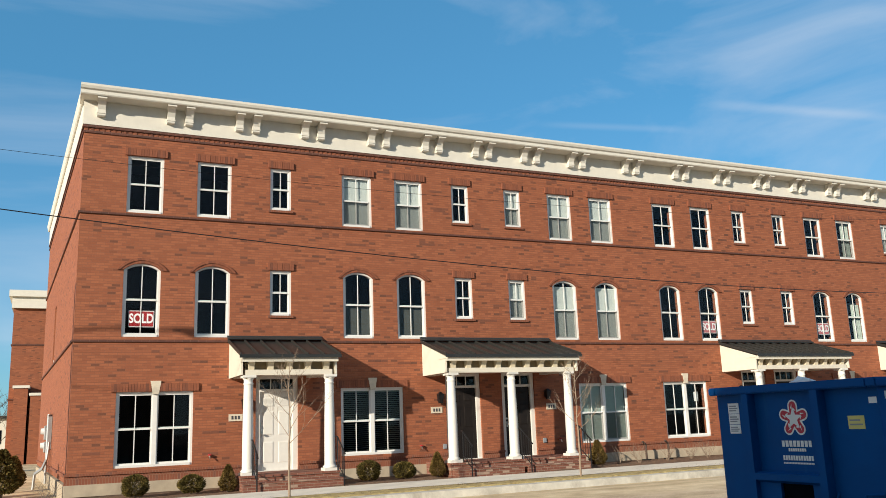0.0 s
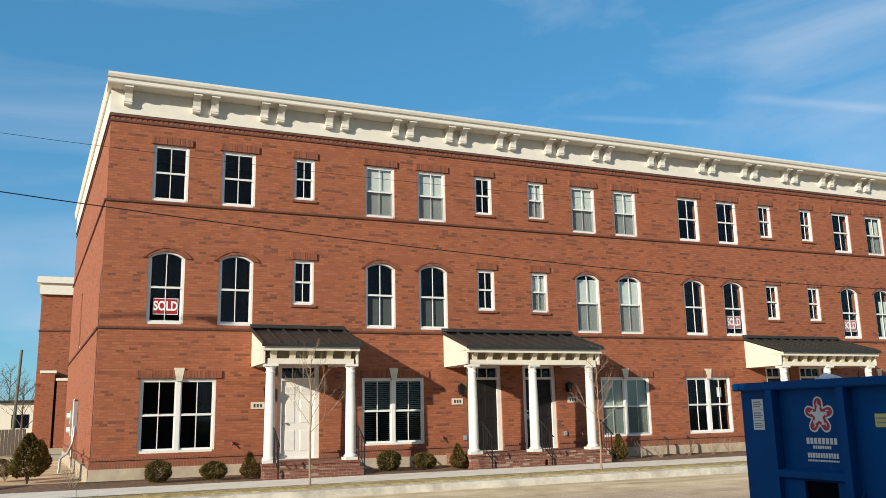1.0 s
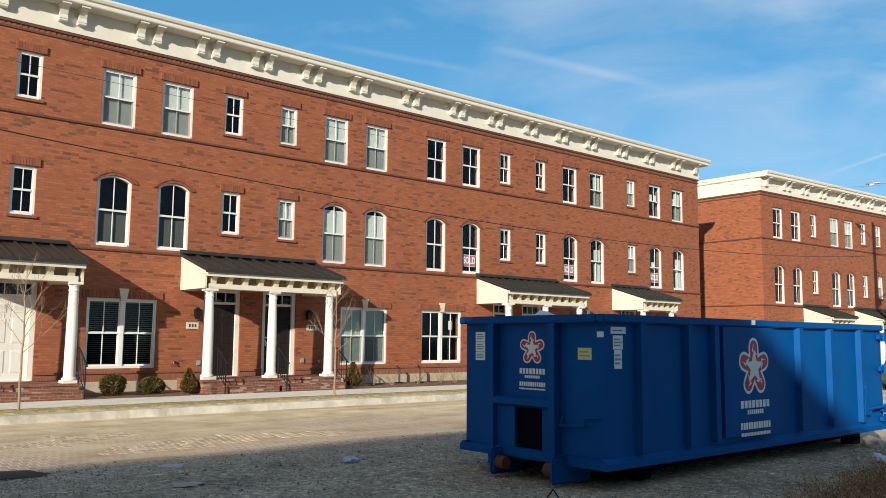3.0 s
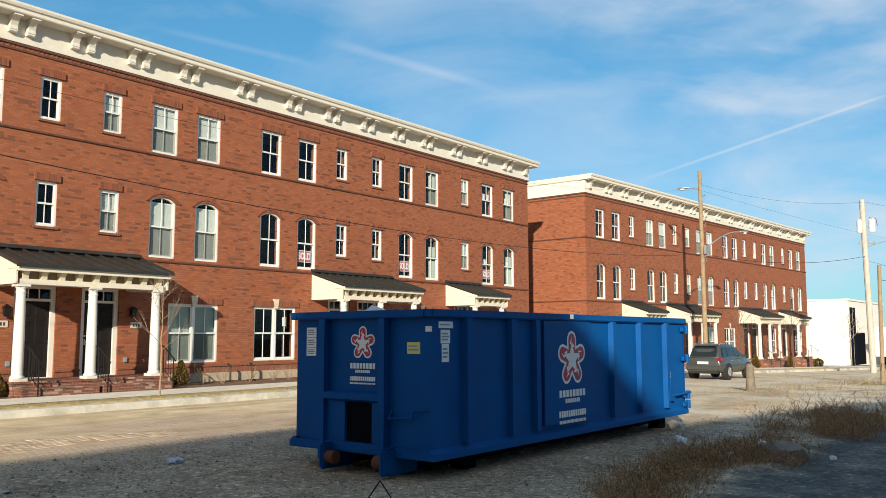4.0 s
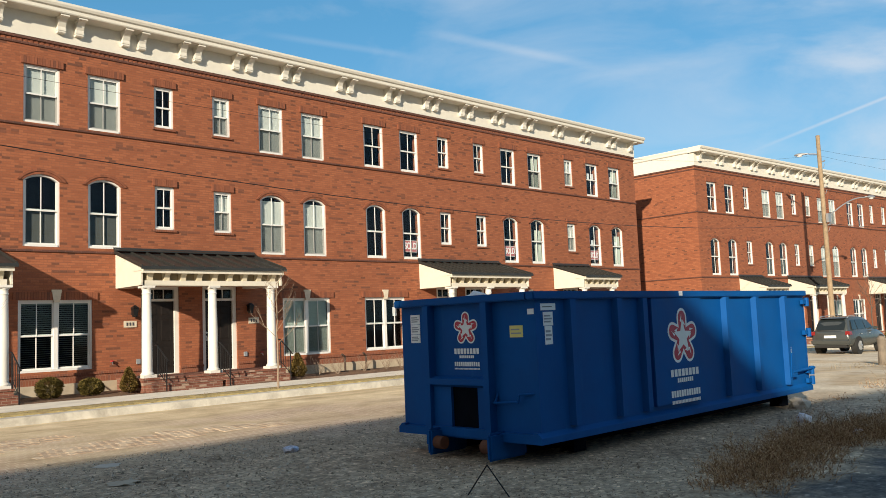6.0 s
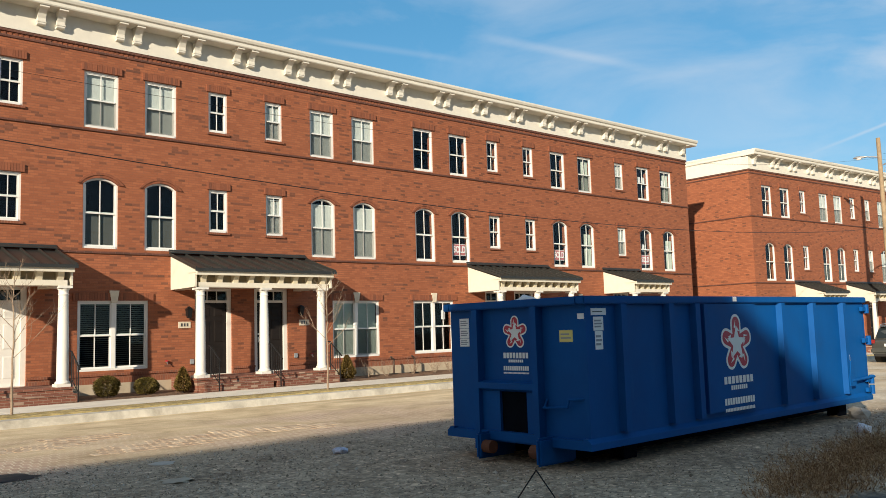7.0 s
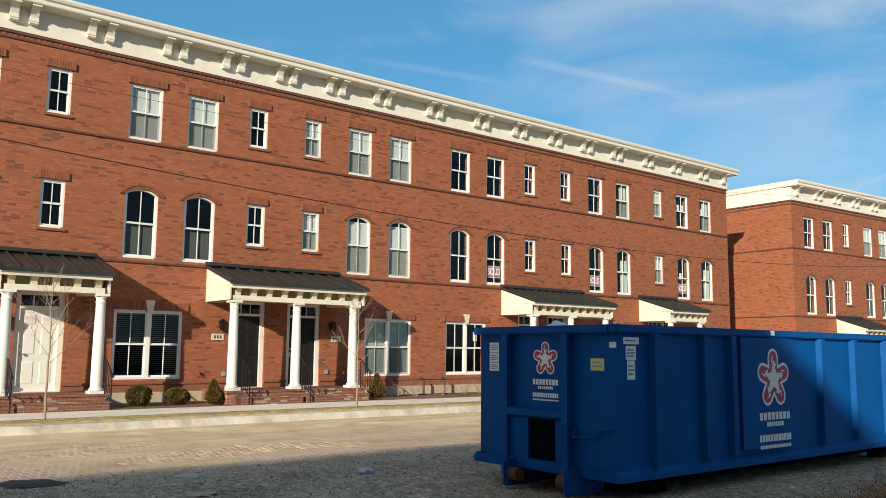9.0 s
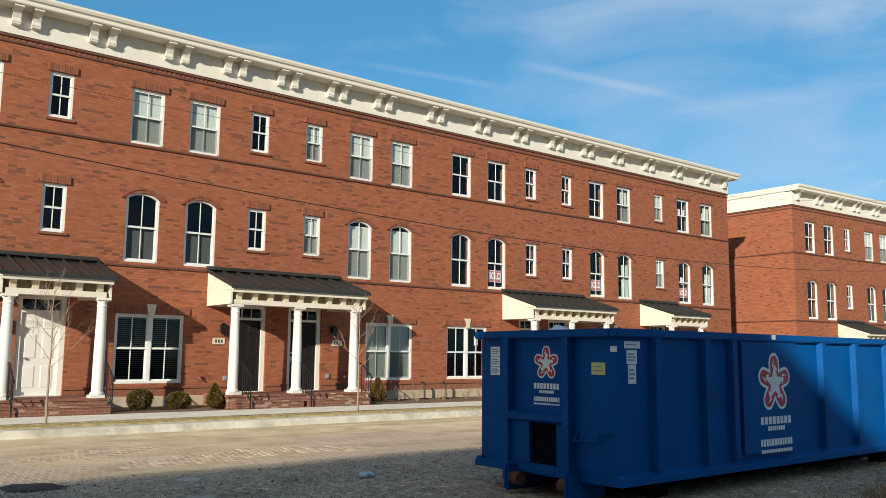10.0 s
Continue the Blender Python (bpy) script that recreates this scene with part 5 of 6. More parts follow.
    part("shaft", bm, mat, p, smooth=False)
    return p


def lamp(p, z, reach, rise, label):
    """A street lamp on a curved arm, reach given as (x, y)."""
    bm = bmesh.new()
    pts = [Vector((reach[0] * i / 8, reach[1] * i / 8, z + rise * math.sin(i / 8 * math.pi / 2))) for i in range(9)]
    sweep(bm, pts, 0.035)
    last = pts[-1]
    part("lamp_arm", bm, GREY, p)
    d = Vector((reach[0], reach[1], 0)).normalized()
    m = Matrix.Translation(last) @ Matrix.Rotation(math.atan2(d.y, d.x), 4, "Z")
    bm = bmesh.new()
    prof = [(0.0, 0.05), (0.1, 0.07), (0.35, 0.13), (0.6, 0.15), (0.75, 0.09), (0.8, 0.02)]
    rings = [[bm.verts.new(m @ Vector((u, w * math.cos(k * math.pi / 6), 0.02 + w * 0.75 * math.sin(k * math.pi / 6) * (1 if k <= 6 else 0.45)))) for k in range(12)] for u, w in prof]
    for a, b in zip(rings, rings[1:]):
        for k in range(12):
            bm.faces.new((a[k], a[(k + 1) % 12], b[(k + 1) % 12], b[k]))
    bm.faces.new(rings[0])
    bm.faces.new(rings[-1])
    part("lamp_head", bm, GREY, p, label, smooth=True)
    bm = bmesh.new()
    bmesh.ops.create_uvsphere(bm, u_segments=12, v_segments=6, radius=0.11, matrix=m @ Matrix.Translation((0.5, 0, -0.04)) @ Matrix.Diagonal((1.4, 1, 0.6, 1)))
    part("lamp_lens", bm, LENS, p, smooth=True)


PX, PY = 48.6, -4.46
pole1 = pole(PX, PY, 11.75, 0.15, 0.11, WOOD, "brown wooden utility pole with two street lamps", (0.0, 0.0), "utility_pole")
lamp(pole1, 10.65, (-0.1, 0.55), 0.10, "grey street-lamp head")
lamp(pole1, 6.85, (3.2, -1.2), 1.4, "grey street-lamp head on a long arm")
for z in (10.2, 8.7, 6.55):
    bm = bmesh.new()
    tube(bm, (0.0, -0.14, z), (0.0, -0.30, z + 0.05), 0.03, 0.05, 8)
    tube(bm, (0.05, -0.16, z - 0.35), (0.2, -0.2, z - 0.1), 0.015, 0.015, 6)
    part("insulator", bm, GREY, pole1)
bm = bmesh.new()
box(bm, -0.19, 0.19, -0.30, -0.16, 6.7, 7.2)
part("meter_box", bm, GREY, pole1)
pole2 = pole(60.1, -11.2, 10.9, 0.20, 0.16, WOODPALE, "pale utility pole with transformer drums and street lamp", (0.0, 0.15))
lamp(pole2, 7.75, (0.6, -2.0), 0.45, "white street-lamp head")
for y in (0.34, -0.38):
    bm = bmesh.new()
    turned(bm, [(0.18, 8.7), (0.2, 8.75), (0.2, 9.5), (0.15, 9.58)], 14, (0.0, y))
    part("transformer", bm, LENS, pole2, "pale grey transformer drum")
bm = bmesh.new()
box(bm, -0.06, 0.06, -0.55, 0.5, 9.0, 9.12)
part("crossarm", bm, GREY, pole2)
bm = bmesh.new()
box(bm, -0.05, 0.05, -0.5, 0.5, 7.95, 8.1)
part("crossarm", bm, GREY, pole2)
for y in (-0.7, -0.4, -0.55):
    bm = bmesh.new()
    sweep(bm, [(0, y, 9.1), (0.05, y * 0.9, 9.6), (0, y * 0.6, 9.9 + y * 0.5)], 0.02, 6)
    part("jumper_wire", bm, BLACK, pole2)
pole3 = pole(36.55, -16.0, 4.5, 0.085, 0.07, WOOD, "short brown wooden pole in dry weeds", (0.0, -0.12))


def wire(points, label, r=0.014, sag=0.5):
    bm = bmesh.new()
    a, b = Vector(points[0]), Vector(points[1])
    sweep(bm, [a.lerp(b, i / 24) - Vector((0, 0, sag * 4 * i / 24 * (1 - i / 24))) for i in range(25)], r, 5)
    return tagged(part("overhead_wire", bm, BLACK, label=label), category="wire", group="overhead wires")


pole0 = pole(-10.6, -6.0, 9.3, 0.16, 0.12, WOOD, "wooden utility pole with a street lamp by the kerb")
lamp(pole0, 7.9, (2.0, -0.4), 0.3, "grey street-lamp head")
wire([(-10.6, -6.0, 6.45), (PX, PY, 6.28)], "sagging black overhead cable between poles", 0.011, 1.55)
wire([(-10.6, -6.0, 7.2), (PX, PY, 10.2)], "thin overhead wire between poles", 0.0045, 1.75)
wire([(PX, PY, 6.28), (60.1, -11.2, 6.6)], "black overhead cable between poles", 0.014, 0.5)
wire([(PX, PY, 10.5), (60.1, -11.2, 10.2)], "thin overhead wire between poles", 0.006, 0.5)
wire([(PX, PY, 10.15), (90.0, -22.0, 7.5)], "thin overhead wire leaving a pole", 0.005, 0.9)
wire([(60.1, -11.2, 10.2), (110.0, -26.0, 12.0)], "thin overhead wire leaving a pole", 0.007, 0.6)
wire([(60.1, -11.2, 6.3), (110.0, -22.0, 6.0)], "thin overhead wire leaving a pole", 0.008, 0.9)
wire([(36.55, -16.1, 3.6), (80.0, -24.0, 4.0)], "thin wire leaving a short pole", 0.010, 0.4)

# ---- car ----
CARPAINT = plain("grey_green_car_paint", (0.115, 0.125, 0.122), 0.22, 0.6, var=0.05, bump=0.0)
CARGLASS = plain("dark_car_glass", (0.015, 0.02, 0.022), 0.06, var=0.05, bump=0.0)
TYRE = plain("tyre_rubber", (0.02, 0.02, 0.02), 0.85, var=0.2)
REDLAMP = plain("tail_lamp_red", (0.22, 0.015, 0.015), 0.25, var=0.05, bump=0.0)


def suv(x, y, turn):
    c = thing("car", "dark grey-green sport-utility car parked at the kerb", "car", (x, y, ground_z(x)), turn=turn)

    def loft(name, sections, mat, label="", flat=False):
        """Rounded cross-sections (x, half width, bottom, top, top half width) joined nose to tail."""
        bm = bmesh.new()
        rings = []
        for px, w, lo, hi, wt in sections:
            side = [(0.80 * w, lo), (0.95 * w, lo + 0.05), (w, lo + (hi - lo) * 0.38), (0.985 * w, lo + (hi - lo) * 0.66), (wt + (w - wt) * 0.30, hi - 0.05 * (hi - lo) - 0.01), (wt, hi), (wt * 0.5, hi + 0.018)]
            if flat:
                q = (w - 0.01, lo + min(0.05, (hi - lo) * 0.4)), (wt + 0.03, hi - min(0.06, (hi - lo) * 0.3))
                side = [(w, lo), q[0], tuple(0.6 * a + 0.4 * b for a, b in zip(*q)), q[1], (wt, hi - 0.02), (wt * 0.85, hi), (wt * 0.5, hi + 0.018)]
            pts = [(-a, b) for a, b in side] + [(a, b) for a, b in side[::-1]]
            rings.append([bm.verts.new((px, a, b)) for a, b in pts])
        for a, b in zip(rings, rings[1:]):
            k = len(a)
            for i in range(k):
                bm.faces.new((a[i], a[(i + 1) % k], b[(i + 1) % k], b[i]))
        bm.faces.new(rings[0])
        bm.faces.new(rings[-1])
        return part(name, bm, mat, c, label, smooth=True)

    loft("body", ((0.02, 0.74, 0.46, 0.94, 0.62), (0.06, 0.82, 0.40, 1.00, 0.70), (0.22, 0.87, 0.33, 1.05, 0.76), (0.7, 0.90, 0.29, 1.06, 0.80), (1.6, 0.915, 0.28, 1.04, 0.82), (2.8, 0.915, 0.28, 1.02, 0.82),
                  (3.5, 0.90, 0.29, 0.98, 0.78), (4.1, 0.87, 0.33, 0.88, 0.70), (4.42, 0.80, 0.38, 0.76, 0.60), (4.52, 0.66, 0.44, 0.66, 0.50)), CARPAINT)
    loft("cabin", ((0.10, 0.72, 1.00, 1.06, 0.66), (0.30, 0.77, 1.00, 1.40, 0.62), (0.46, 0.79, 1.00, 1.57, 0.60), (0.75, 0.80, 1.00, 1.64, 0.61), (1.6, 0.81, 1.00, 1.67, 0.63), (2.2, 0.81, 1.00, 1.63, 0.62),
                   (2.7, 0.80, 1.00, 1.50, 0.61), (3.15, 0.79, 0.99, 1.22, 0.62), (3.45, 0.77, 0.96, 1.02, 0.64)), CARPAINT, flat=True)

    def pane(pts, name="car_window"):
        bm = bmesh.new()
        bm.faces.new([bm.verts.new(p) for p in pts])
        part(name, bm, CARGLASS, c)

    pane([(0.085, -0.60, 1.08), (0.085, 0.60, 1.08), (0.27, 0.61, 1.36), (0.40, 0.52, 1.55), (0.40, -0.52, 1.55), (0.27, -0.61, 1.36)], "rear_window")
    for k in (-1, 1):
        for a, b, a2, b2 in ((0.42, 1.02, 0.62, 1.00), (1.10, 1.96, 1.08, 1.90), (2.04, 3.00, 1.98, 2.48)):
            pane([(a, k * 0.81, 1.08), (b, k * 0.81, 1.08), (b2, k * 0.70, 1.52 - (0.06 if b2 > 2.2 else 0.0)), (a2, k * 0.69, 1.52)])
        bm = bmesh.new()
        frustum(bm, (0.0, 0.28, 0.66, 0.875, 0.86), (0.035, 0.24, 0.66, 0.84, 1.02))
        for v in bm.verts:
            v.co.y *= k
        part("tail_lamp", bm, REDLAMP, c, "red tail lamp")
        bm = bmesh.new()
        sweep(bm, [(0.55, k * 0.60, 1.62), (0.65, k * 0.62, 1.70), (1.6, k * 0.64, 1.73), (2.2, k * 0.63, 1.69), (2.3, k * 0.62, 1.62)], 0.018, 6)
        part("roof_rail", bm, GREY, c)
        bm = bmesh.new()
        box(bm, 2.72, 2.90, k * 0.95 - 0.10, k * 0.95 + 0.10, 1.02, 1.16)
        bevel(bm, 0.04, 2)
        part("mirror", bm, CARPAINT, c)
        for px in (1.06, 2.0):
            bm = bmesh.new()
            box(bm, px + 0.08, px + 0.26, k * 0.925 - 0.012, k * 0.925 + 0.012, 0.86, 0.89)
            part("door_handle", bm, GREY, c)
    bm = bmesh.new()
    box(bm, -0.09, 0.30, -0.84, 0.84, 0.40, 0.66)
    bevel(bm, 0.06, 3)
    part("bumper", bm, CARPAINT, c)
    bm = bmesh.new()
    box(bm, -0.06, 0.3, -0.70, 0.70, 0.27, 0.40)
    bevel(bm, 0.03, 1)
    part("valance", bm, TYRE, c)
    bm = bmesh.new()
    box(bm, -0.012, 0.04, -0.26, 0.26, 0.72, 0.84)
    part("number_plate", bm, LENS, c, "pale number plate with plain bars")
    bm = bmesh.new()
    prism(bm, [(0.30, 1.60), (0.52, 1.66), (0.56, 1.60)], -0.56, 0.56, "y")
    part("spoiler", bm, CARPAINT, c)
    for px in (0.88, 3.58):
        for k in (-1, 1):
            bm = bmesh.new()
            yy = k * 0.80
            tube(bm, (px, yy - 0.125, 0.35), (px, yy + 0.125, 0.35), 0.41, 0.41, 24)
            part("wheel_arch", bm, TYRE, c)
            bm = bmesh.new()
            tube(bm, (px, yy - 0.11, 0.345), (px, yy + 0.14, 0.345), 0.345, 0.345, 24) if k > 0 else tube(bm, (px, yy - 0.14, 0.345), (px, yy + 0.11, 0.345), 0.345, 0.345, 24)
            w = part("wheel", bm, TYRE, c, "black tyre on a silver rim")
            bm = bmesh.new()
            for q in range(6):
                a = q * math.pi / 3
                tube(bm, (px, yy + k * 0.138, 0.345), (px + 0.20 * math.cos(a), yy + k * 0.138, 0.345 + 0.20 * math.sin(a)), 0.035, 0.045, 6)
            tube(bm, (px, yy + k * 0.10, 0.345), (px, yy + k * 0.142, 0.345), 0.23, 0.215, 20)
            part("rim", bm, GREY, w)
    return c


suv(36.25, -8.95, radians(-1.0)).scale = (0.94, 0.94, 0.92)

# ---- white warehouse, trailer and far red shed ----
WHITEWALL = plain("white_painted_block", (0.80, 0.79, 0.75), 0.8, var=0.05, scale=1.2, dirt=(0.55, 0.5, 0.44), dirt_at=(0.62, 0.85))
ware = thing("warehouse", "white painted flat-roofed warehouse at the street's end", "building", (100.0, -1.35, ground_z(100)))
bm = bmesh.new()
box(bm, 0, 19, 0, 24, -0.5, 7.15)
part("wall", bm, WHITEWALL, ware)
bm = bmesh.new()
box(bm, -0.12, 19.1, -0.12, 24.1, 7.15, 7.35)
part("coping", bm, WHITEWALL, ware)
# no hole in the wall: a near-black panel paints the doorway's inner shade
bm = bmesh.new()
box(bm, 2.0, 7.5, -0.05, -0.002, 0.0, 3.6)
part("doorway", bm, DARKFILL, ware, "flat near-black panel painted as a shaded open doorway")
for x in (0.6, 2.0):
    bm = bmesh.new()
    tube(bm, (x, -0.12, 0.0), (x, -0.12, 6.4), 0.14, 0.14, 8)
    part("downpipe", bm, DARKFILL, ware)
trailer = thing("trailer", "white box trailer parked beside the warehouse", "trailer", (80.0, -7.6, ground_z(80)))
bm = bmesh.new()
box(bm, 0, 6.0, -2.6, 0, 1.05, 3.55)
part("box_body", bm, WHITEWALL, trailer)
bm = bmesh.new()
box(bm, 0.4, 1.0, -2.3, -0.3, 0.35, 1.049)
part("landing_leg", bm, DARKFILL, trailer)
bm = bmesh.new()
box(bm, 3.6, 5.6, -2.4, -0.2, 0.2, 1.049)
part("axle_bogie", bm, DARKFILL, trailer)
GREENBIN = plain("green_bin_paint", (0.03, 0.14, 0.07), 0.5, var=0.1)
bin_ = thing("waste_bin", "green metal waste bin beside the trailer", "bin", (78.0, -8.9, ground_z(78)))
bm = bmesh.new()
frustum(bm, (0, 1.1, -1.0, 0, 0.0), (-0.06, 1.16, -1.15, 0.06, 0.95))
part("bin_body", bm, GREENBIN, bin_)
shed = thing("canopy_shed", "far red-roofed open shed", "building", (100.0, -24.5, ground_z(100)))
REDROOF = plain("red_metal_roof", (0.33, 0.07, 0.05), 0.5, var=0.1)
bm = bmesh.new()
prism(bm, [(-2.0, 4.5), (19.0, 4.5), (19.0, 4.9), (8.0, 5.9), (-2.0, 4.9)], 0, 20, "x")
part("roof", bm, REDROOF, shed)
for y in (0.0, 6.0, 12.0, 17.5):
    bm = bmesh.new()
    box(bm, 0.2, 0.5, y, y + 0.3, 0, 4.5)
    part("post", bm, DARKFILL, shed)
bm = bmesh.new()
box(bm, 14, 14.3, -2, 19, 0, 4.5)
part("back_wall", bm, DARKFILL, shed)

# ---- posts and rope by the lot ----
stump = thing("wooden_post", "cut-off weathered wooden post by the lot", "post", (25.78, -14.38, ground_z(25.7)))
bm = bmesh.new()
turned(bm, [(0.16, -0.1), (0.14, 0.08), (0.125, 0.5), (0.12, 0.74), (0.07, 0.82)], 14)
for v in bm.verts:
    v.co += Vector((0.02, 0.03, 0.05)) * noise.noise(v.co * 4)
part("post_body", bm, plain("grey_post_wood", (0.19, 0.155, 0.12), 0.9, var=0.3, scale=6, bump=0.5), stump)
stump2 = thing("wooden_post", "short weathered wooden post in dry weeds", "post", (33.95, -17.25, ground_z(34)))
bm = bmesh.new()
turned(bm, [(0.09, -0.1), (0.08, 0.4), (0.07, 0.75)], 12)
part("post_body", bm, WOOD, stump2)
ROPE = plain("yellow_rope", (0.46, 0.39, 0.22), 0.9, var=0.15, scale=30)


def rope(a, b, sag, label):
    bm = bmesh.new()
    a, b = Vector(a), Vector(b)
    pts = []
    for i in range(25):
        q = a.lerp(b, i / 24)
        q.z = max(q.z - sag * 4 * i / 24 * (1 - i / 24), ground_z(q.x) + 0.03)
        pts.append(q)
    sweep(bm, pts, 0.012, 6)
    return tagged(part("rope", bm, ROPE, label=label), category="rope")


rope((25.78, -14.38, 0.55), (36.55, -16.0, 0.0), 0.75, "slack yellow rope strung between two posts")
rope((36.55, -16.0, 0.35), (33.95, -17.25, 0.0), 0.1, "slack yellow rope tied to a short post")

# ---- plants ----
BARK = plain("young_bark", (0.27, 0.20, 0.145), 0.9, var=0.2, scale=20)
BARKDARK = plain("dark_bark", (0.10, 0.08, 0.065), 0.9, var=0.25, scale=12)


def leaf_mat(name, a, b, c):
    m = Mat(name, 0.85)
    m.b.inputs["Specular IOR Level"].default_value = 0.08
    g = m.n.new("ShaderNodeNewGeometry")
    m.color(m.ramp(g.outputs["Random Per Island"], [(0.0, a), (0.55, b), (1.0, c)]))
    return m.m


LEAF = leaf_mat("evergreen_leaves", (0.036, 0.035, 0.011), (0.115, 0.092, 0.028), (0.22, 0.16, 0.052))
LEAFTAN = leaf_mat("bronzed_evergreen", (0.06, 0.045, 0.014), (0.15, 0.10, 0.032), (0.25, 0.165, 0.055))
STRAW = leaf_mat("dry_straw", (0.11, 0.075, 0.04), (0.27, 0.195, 0.105), (0.44, 0.345, 0.20))
WEED = leaf_mat("dead_weeds", (0.12, 0.062, 0.036), (0.37, 0.225, 0.12), (0.62, 0.46, 0.29))


def shrub_mesh(seed, h, r, mat, cone=False, n=5600):
    rnd = random.Random(seed)
    bm = bmesh.new()
    for i in range(n):
        f = rnd.random()
        z = h * (0.06 + 0.94 * f)
        prof = (1 - f) ** 0.75 * (0.55 + 0.6 * min(1, f * 5)) if cone else math.sqrt(max(0.02, 1 - (2 * f - 0.9) ** 2 * 0.85))
        a = rnd.uniform(0, 2 * math.pi)
        bumpy = 1 + 0.28 * noise.noise((math.cos(a) * 2.2 + seed, math.sin(a) * 2.2, z * 5))
        rr = r * prof * bumpy * (0.35 + 0.65 * rnd.random() ** 0.45)
        c = Vector((rr * math.cos(a), rr * math.sin(a), z))
        d = Vector((math.cos(a) + rnd.uniform(-0.7, 0.7), math.sin(a) + rnd.uniform(-0.7, 0.7), rnd.uniform(-0.2, 1.0))).normalized()
        s = rnd.uniform(0.018, 0.042)
        u = d.orthogonal().normalized()
        u.rotate(Matrix.Rotation(rnd.uniform(0, 6.28), 3, d))
        q = [bm.verts.new(c + k) for k in (-u * s * 0.5, d * s * 0.9 - u * s * 0.15, d * s * 1.6, u * s * 0.5)]
        bm.faces.new(q)
    return mesh_of("foliage", bm, mat)


def stem_mesh(h):
    bm = bmesh.new()
    for k in range(4):
        a = k * 1.7
        tube(bm, (0, 0, -0.1), (0.08 * math.cos(a), 0.08 * math.sin(a), h * 0.6), 0.018, 0.006, 5)
    return mesh_of("stem", bm, BARKDARK)


ROUND, ROUND2, CONE = shrub_mesh(1, 0.62, 0.36, LEAF), shrub_mesh(2, 0.55, 0.38, LEAF), shrub_mesh(3, 0.74, 0.27, LEAFTAN, True)
CONE2 = shrub_mesh(4, 0.80, 0.34, LEAF, True)
STEM = stem_mesh(0.6)


def shrub(x, y, me, label, s=1.0):
    t = thing("shrub", label, "shrub", (x, y, ground_z(x) + 0.11), group="front bed shrubs")
    t.scale = (s, s, s)
    t.rotation_euler = (0, 0, x * 3.1)
    place("foliage", me, t)
    place("stem", STEM, t)
    return t


for x, y, me, lab, s in (
    (1.75, -1.3, ROUND, "small round evergreen shrub in the mulch bed", 0.82), (3.02, -1.35, ROUND2, "small round evergreen shrub in the mulch bed", 0.8), (3.85, -1.5, CONE, "small conical bronzed evergreen", 0.85),
    (7.55, -1.25, ROUND, "small round dark evergreen shrub", 0.85), (8.55, -1.25, ROUND2, "small round evergreen shrub in the mulch bed", 0.8), (9.45, -1.45, CONE, "small conical bronzed evergreen", 0.88),
    (14.75, -1.35, CONE, "small conical bronzed evergreen beside the steps", 1.0),
    (58.8, -4.1, CONE, "small conical evergreen by far steps", 1.3), (66.4, -4.3, CONE, "small conical evergreen by far steps", 1.2), (74.0, -4.4, ROUND, "round evergreen shrub at the row's end", 1.15),
    (94.0, -6.0, ROUND, "round shrub before the warehouse", 1.5), (92.0, -7.5, ROUND2, "round shrub before the warehouse", 1.5),
    (-1.20, 2.2, CONE2, "dark conical evergreen by the gable end", 1.45), (-1.95, 3.4, ROUND2, "small dark evergreen shrub by the gable end", 0.9), (-1.05, 5.6, CONE, "conical evergreen behind other shrubs", 1.25),
):
    shrub(x, y, me, lab, s)


def branch(bm, p, d, length, r, depth, rnd, up=0.25, spread=0.6, kids=(1, 2)):
    n = 4
    last = p
    for i in range(n):
        d = (d + Vector((rnd.uniform(-0.12, 0.12), rnd.uniform(-0.12, 0.12), up * 0.25))).normalized()
        q = last + d * length / n
        tube(bm, last, q, r * (1 - 0.17 * i), r * (1 - 0.17 * (i + 1)), 5 if depth < 2 else 6, caps=i == n - 1)
        if depth > 0 and i >= 1:
            for _ in range(rnd.randint(*kids) if i > 1 else 1):
                side = Vector((rnd.uniform(-1, 1), rnd.uniform(-1, 1), rnd.uniform(-0.1, 0.5))).normalized()
                branch(bm, q, (d * (1 - spread) + side * spread).normalized(), length * rnd.uniform(0.45, 0.72), r * 0.5, depth - 1, rnd, up, spread, kids)
        last = q


def bare_tree(x, y, h, label, seed, bark, trunk=0.45, depth=2, r=0.03, spread=0.6, z=None, wide=1.0):
    t = thing("tree", label, "tree", (x, y, ground_z(x) + 0.12 if z is None else z), group="bare street trees")
    rnd = random.Random(seed)
    bm = bmesh.new()
    last = Vector((0, 0, -0.15))
    pts = [Vector((0.04 * h * noise.noise((i * 0.7, seed, 0)) * 0.3, 0.04 * h * noise.noise((i * 0.7, seed, 5)) * 0.3, h * 0.95 * i / 10)) for i in range(11)]
    for i, q in enumerate(pts):
        tube(bm, last, q, r * (1.05 - 0.09 * i) + 0.004, r * (1.0 - 0.09 * i) + 0.004, 8, caps=i in (0, 10))
        last = q
    part("trunk", bm, bark, t)
    bm = bmesh.new()
    for k in range(11):
        f = trunk + (0.92 - trunk) * k / 10
        i = min(9, int(f * 10))
        p = pts[i].lerp(pts[i + 1], f * 10 - i)
        a = k * 2.4 + rnd.uniform(-0.4, 0.4)
        d = Vector((math.cos(a), math.sin(a), 0.9)).normalized()
        branch(bm, p, d, h * wide * (0.30 - 0.17 * k / 10), r * 0.34, depth, rnd, spread=spread)
    part("crown", bm, bark, t, "bare twigs")
    return t


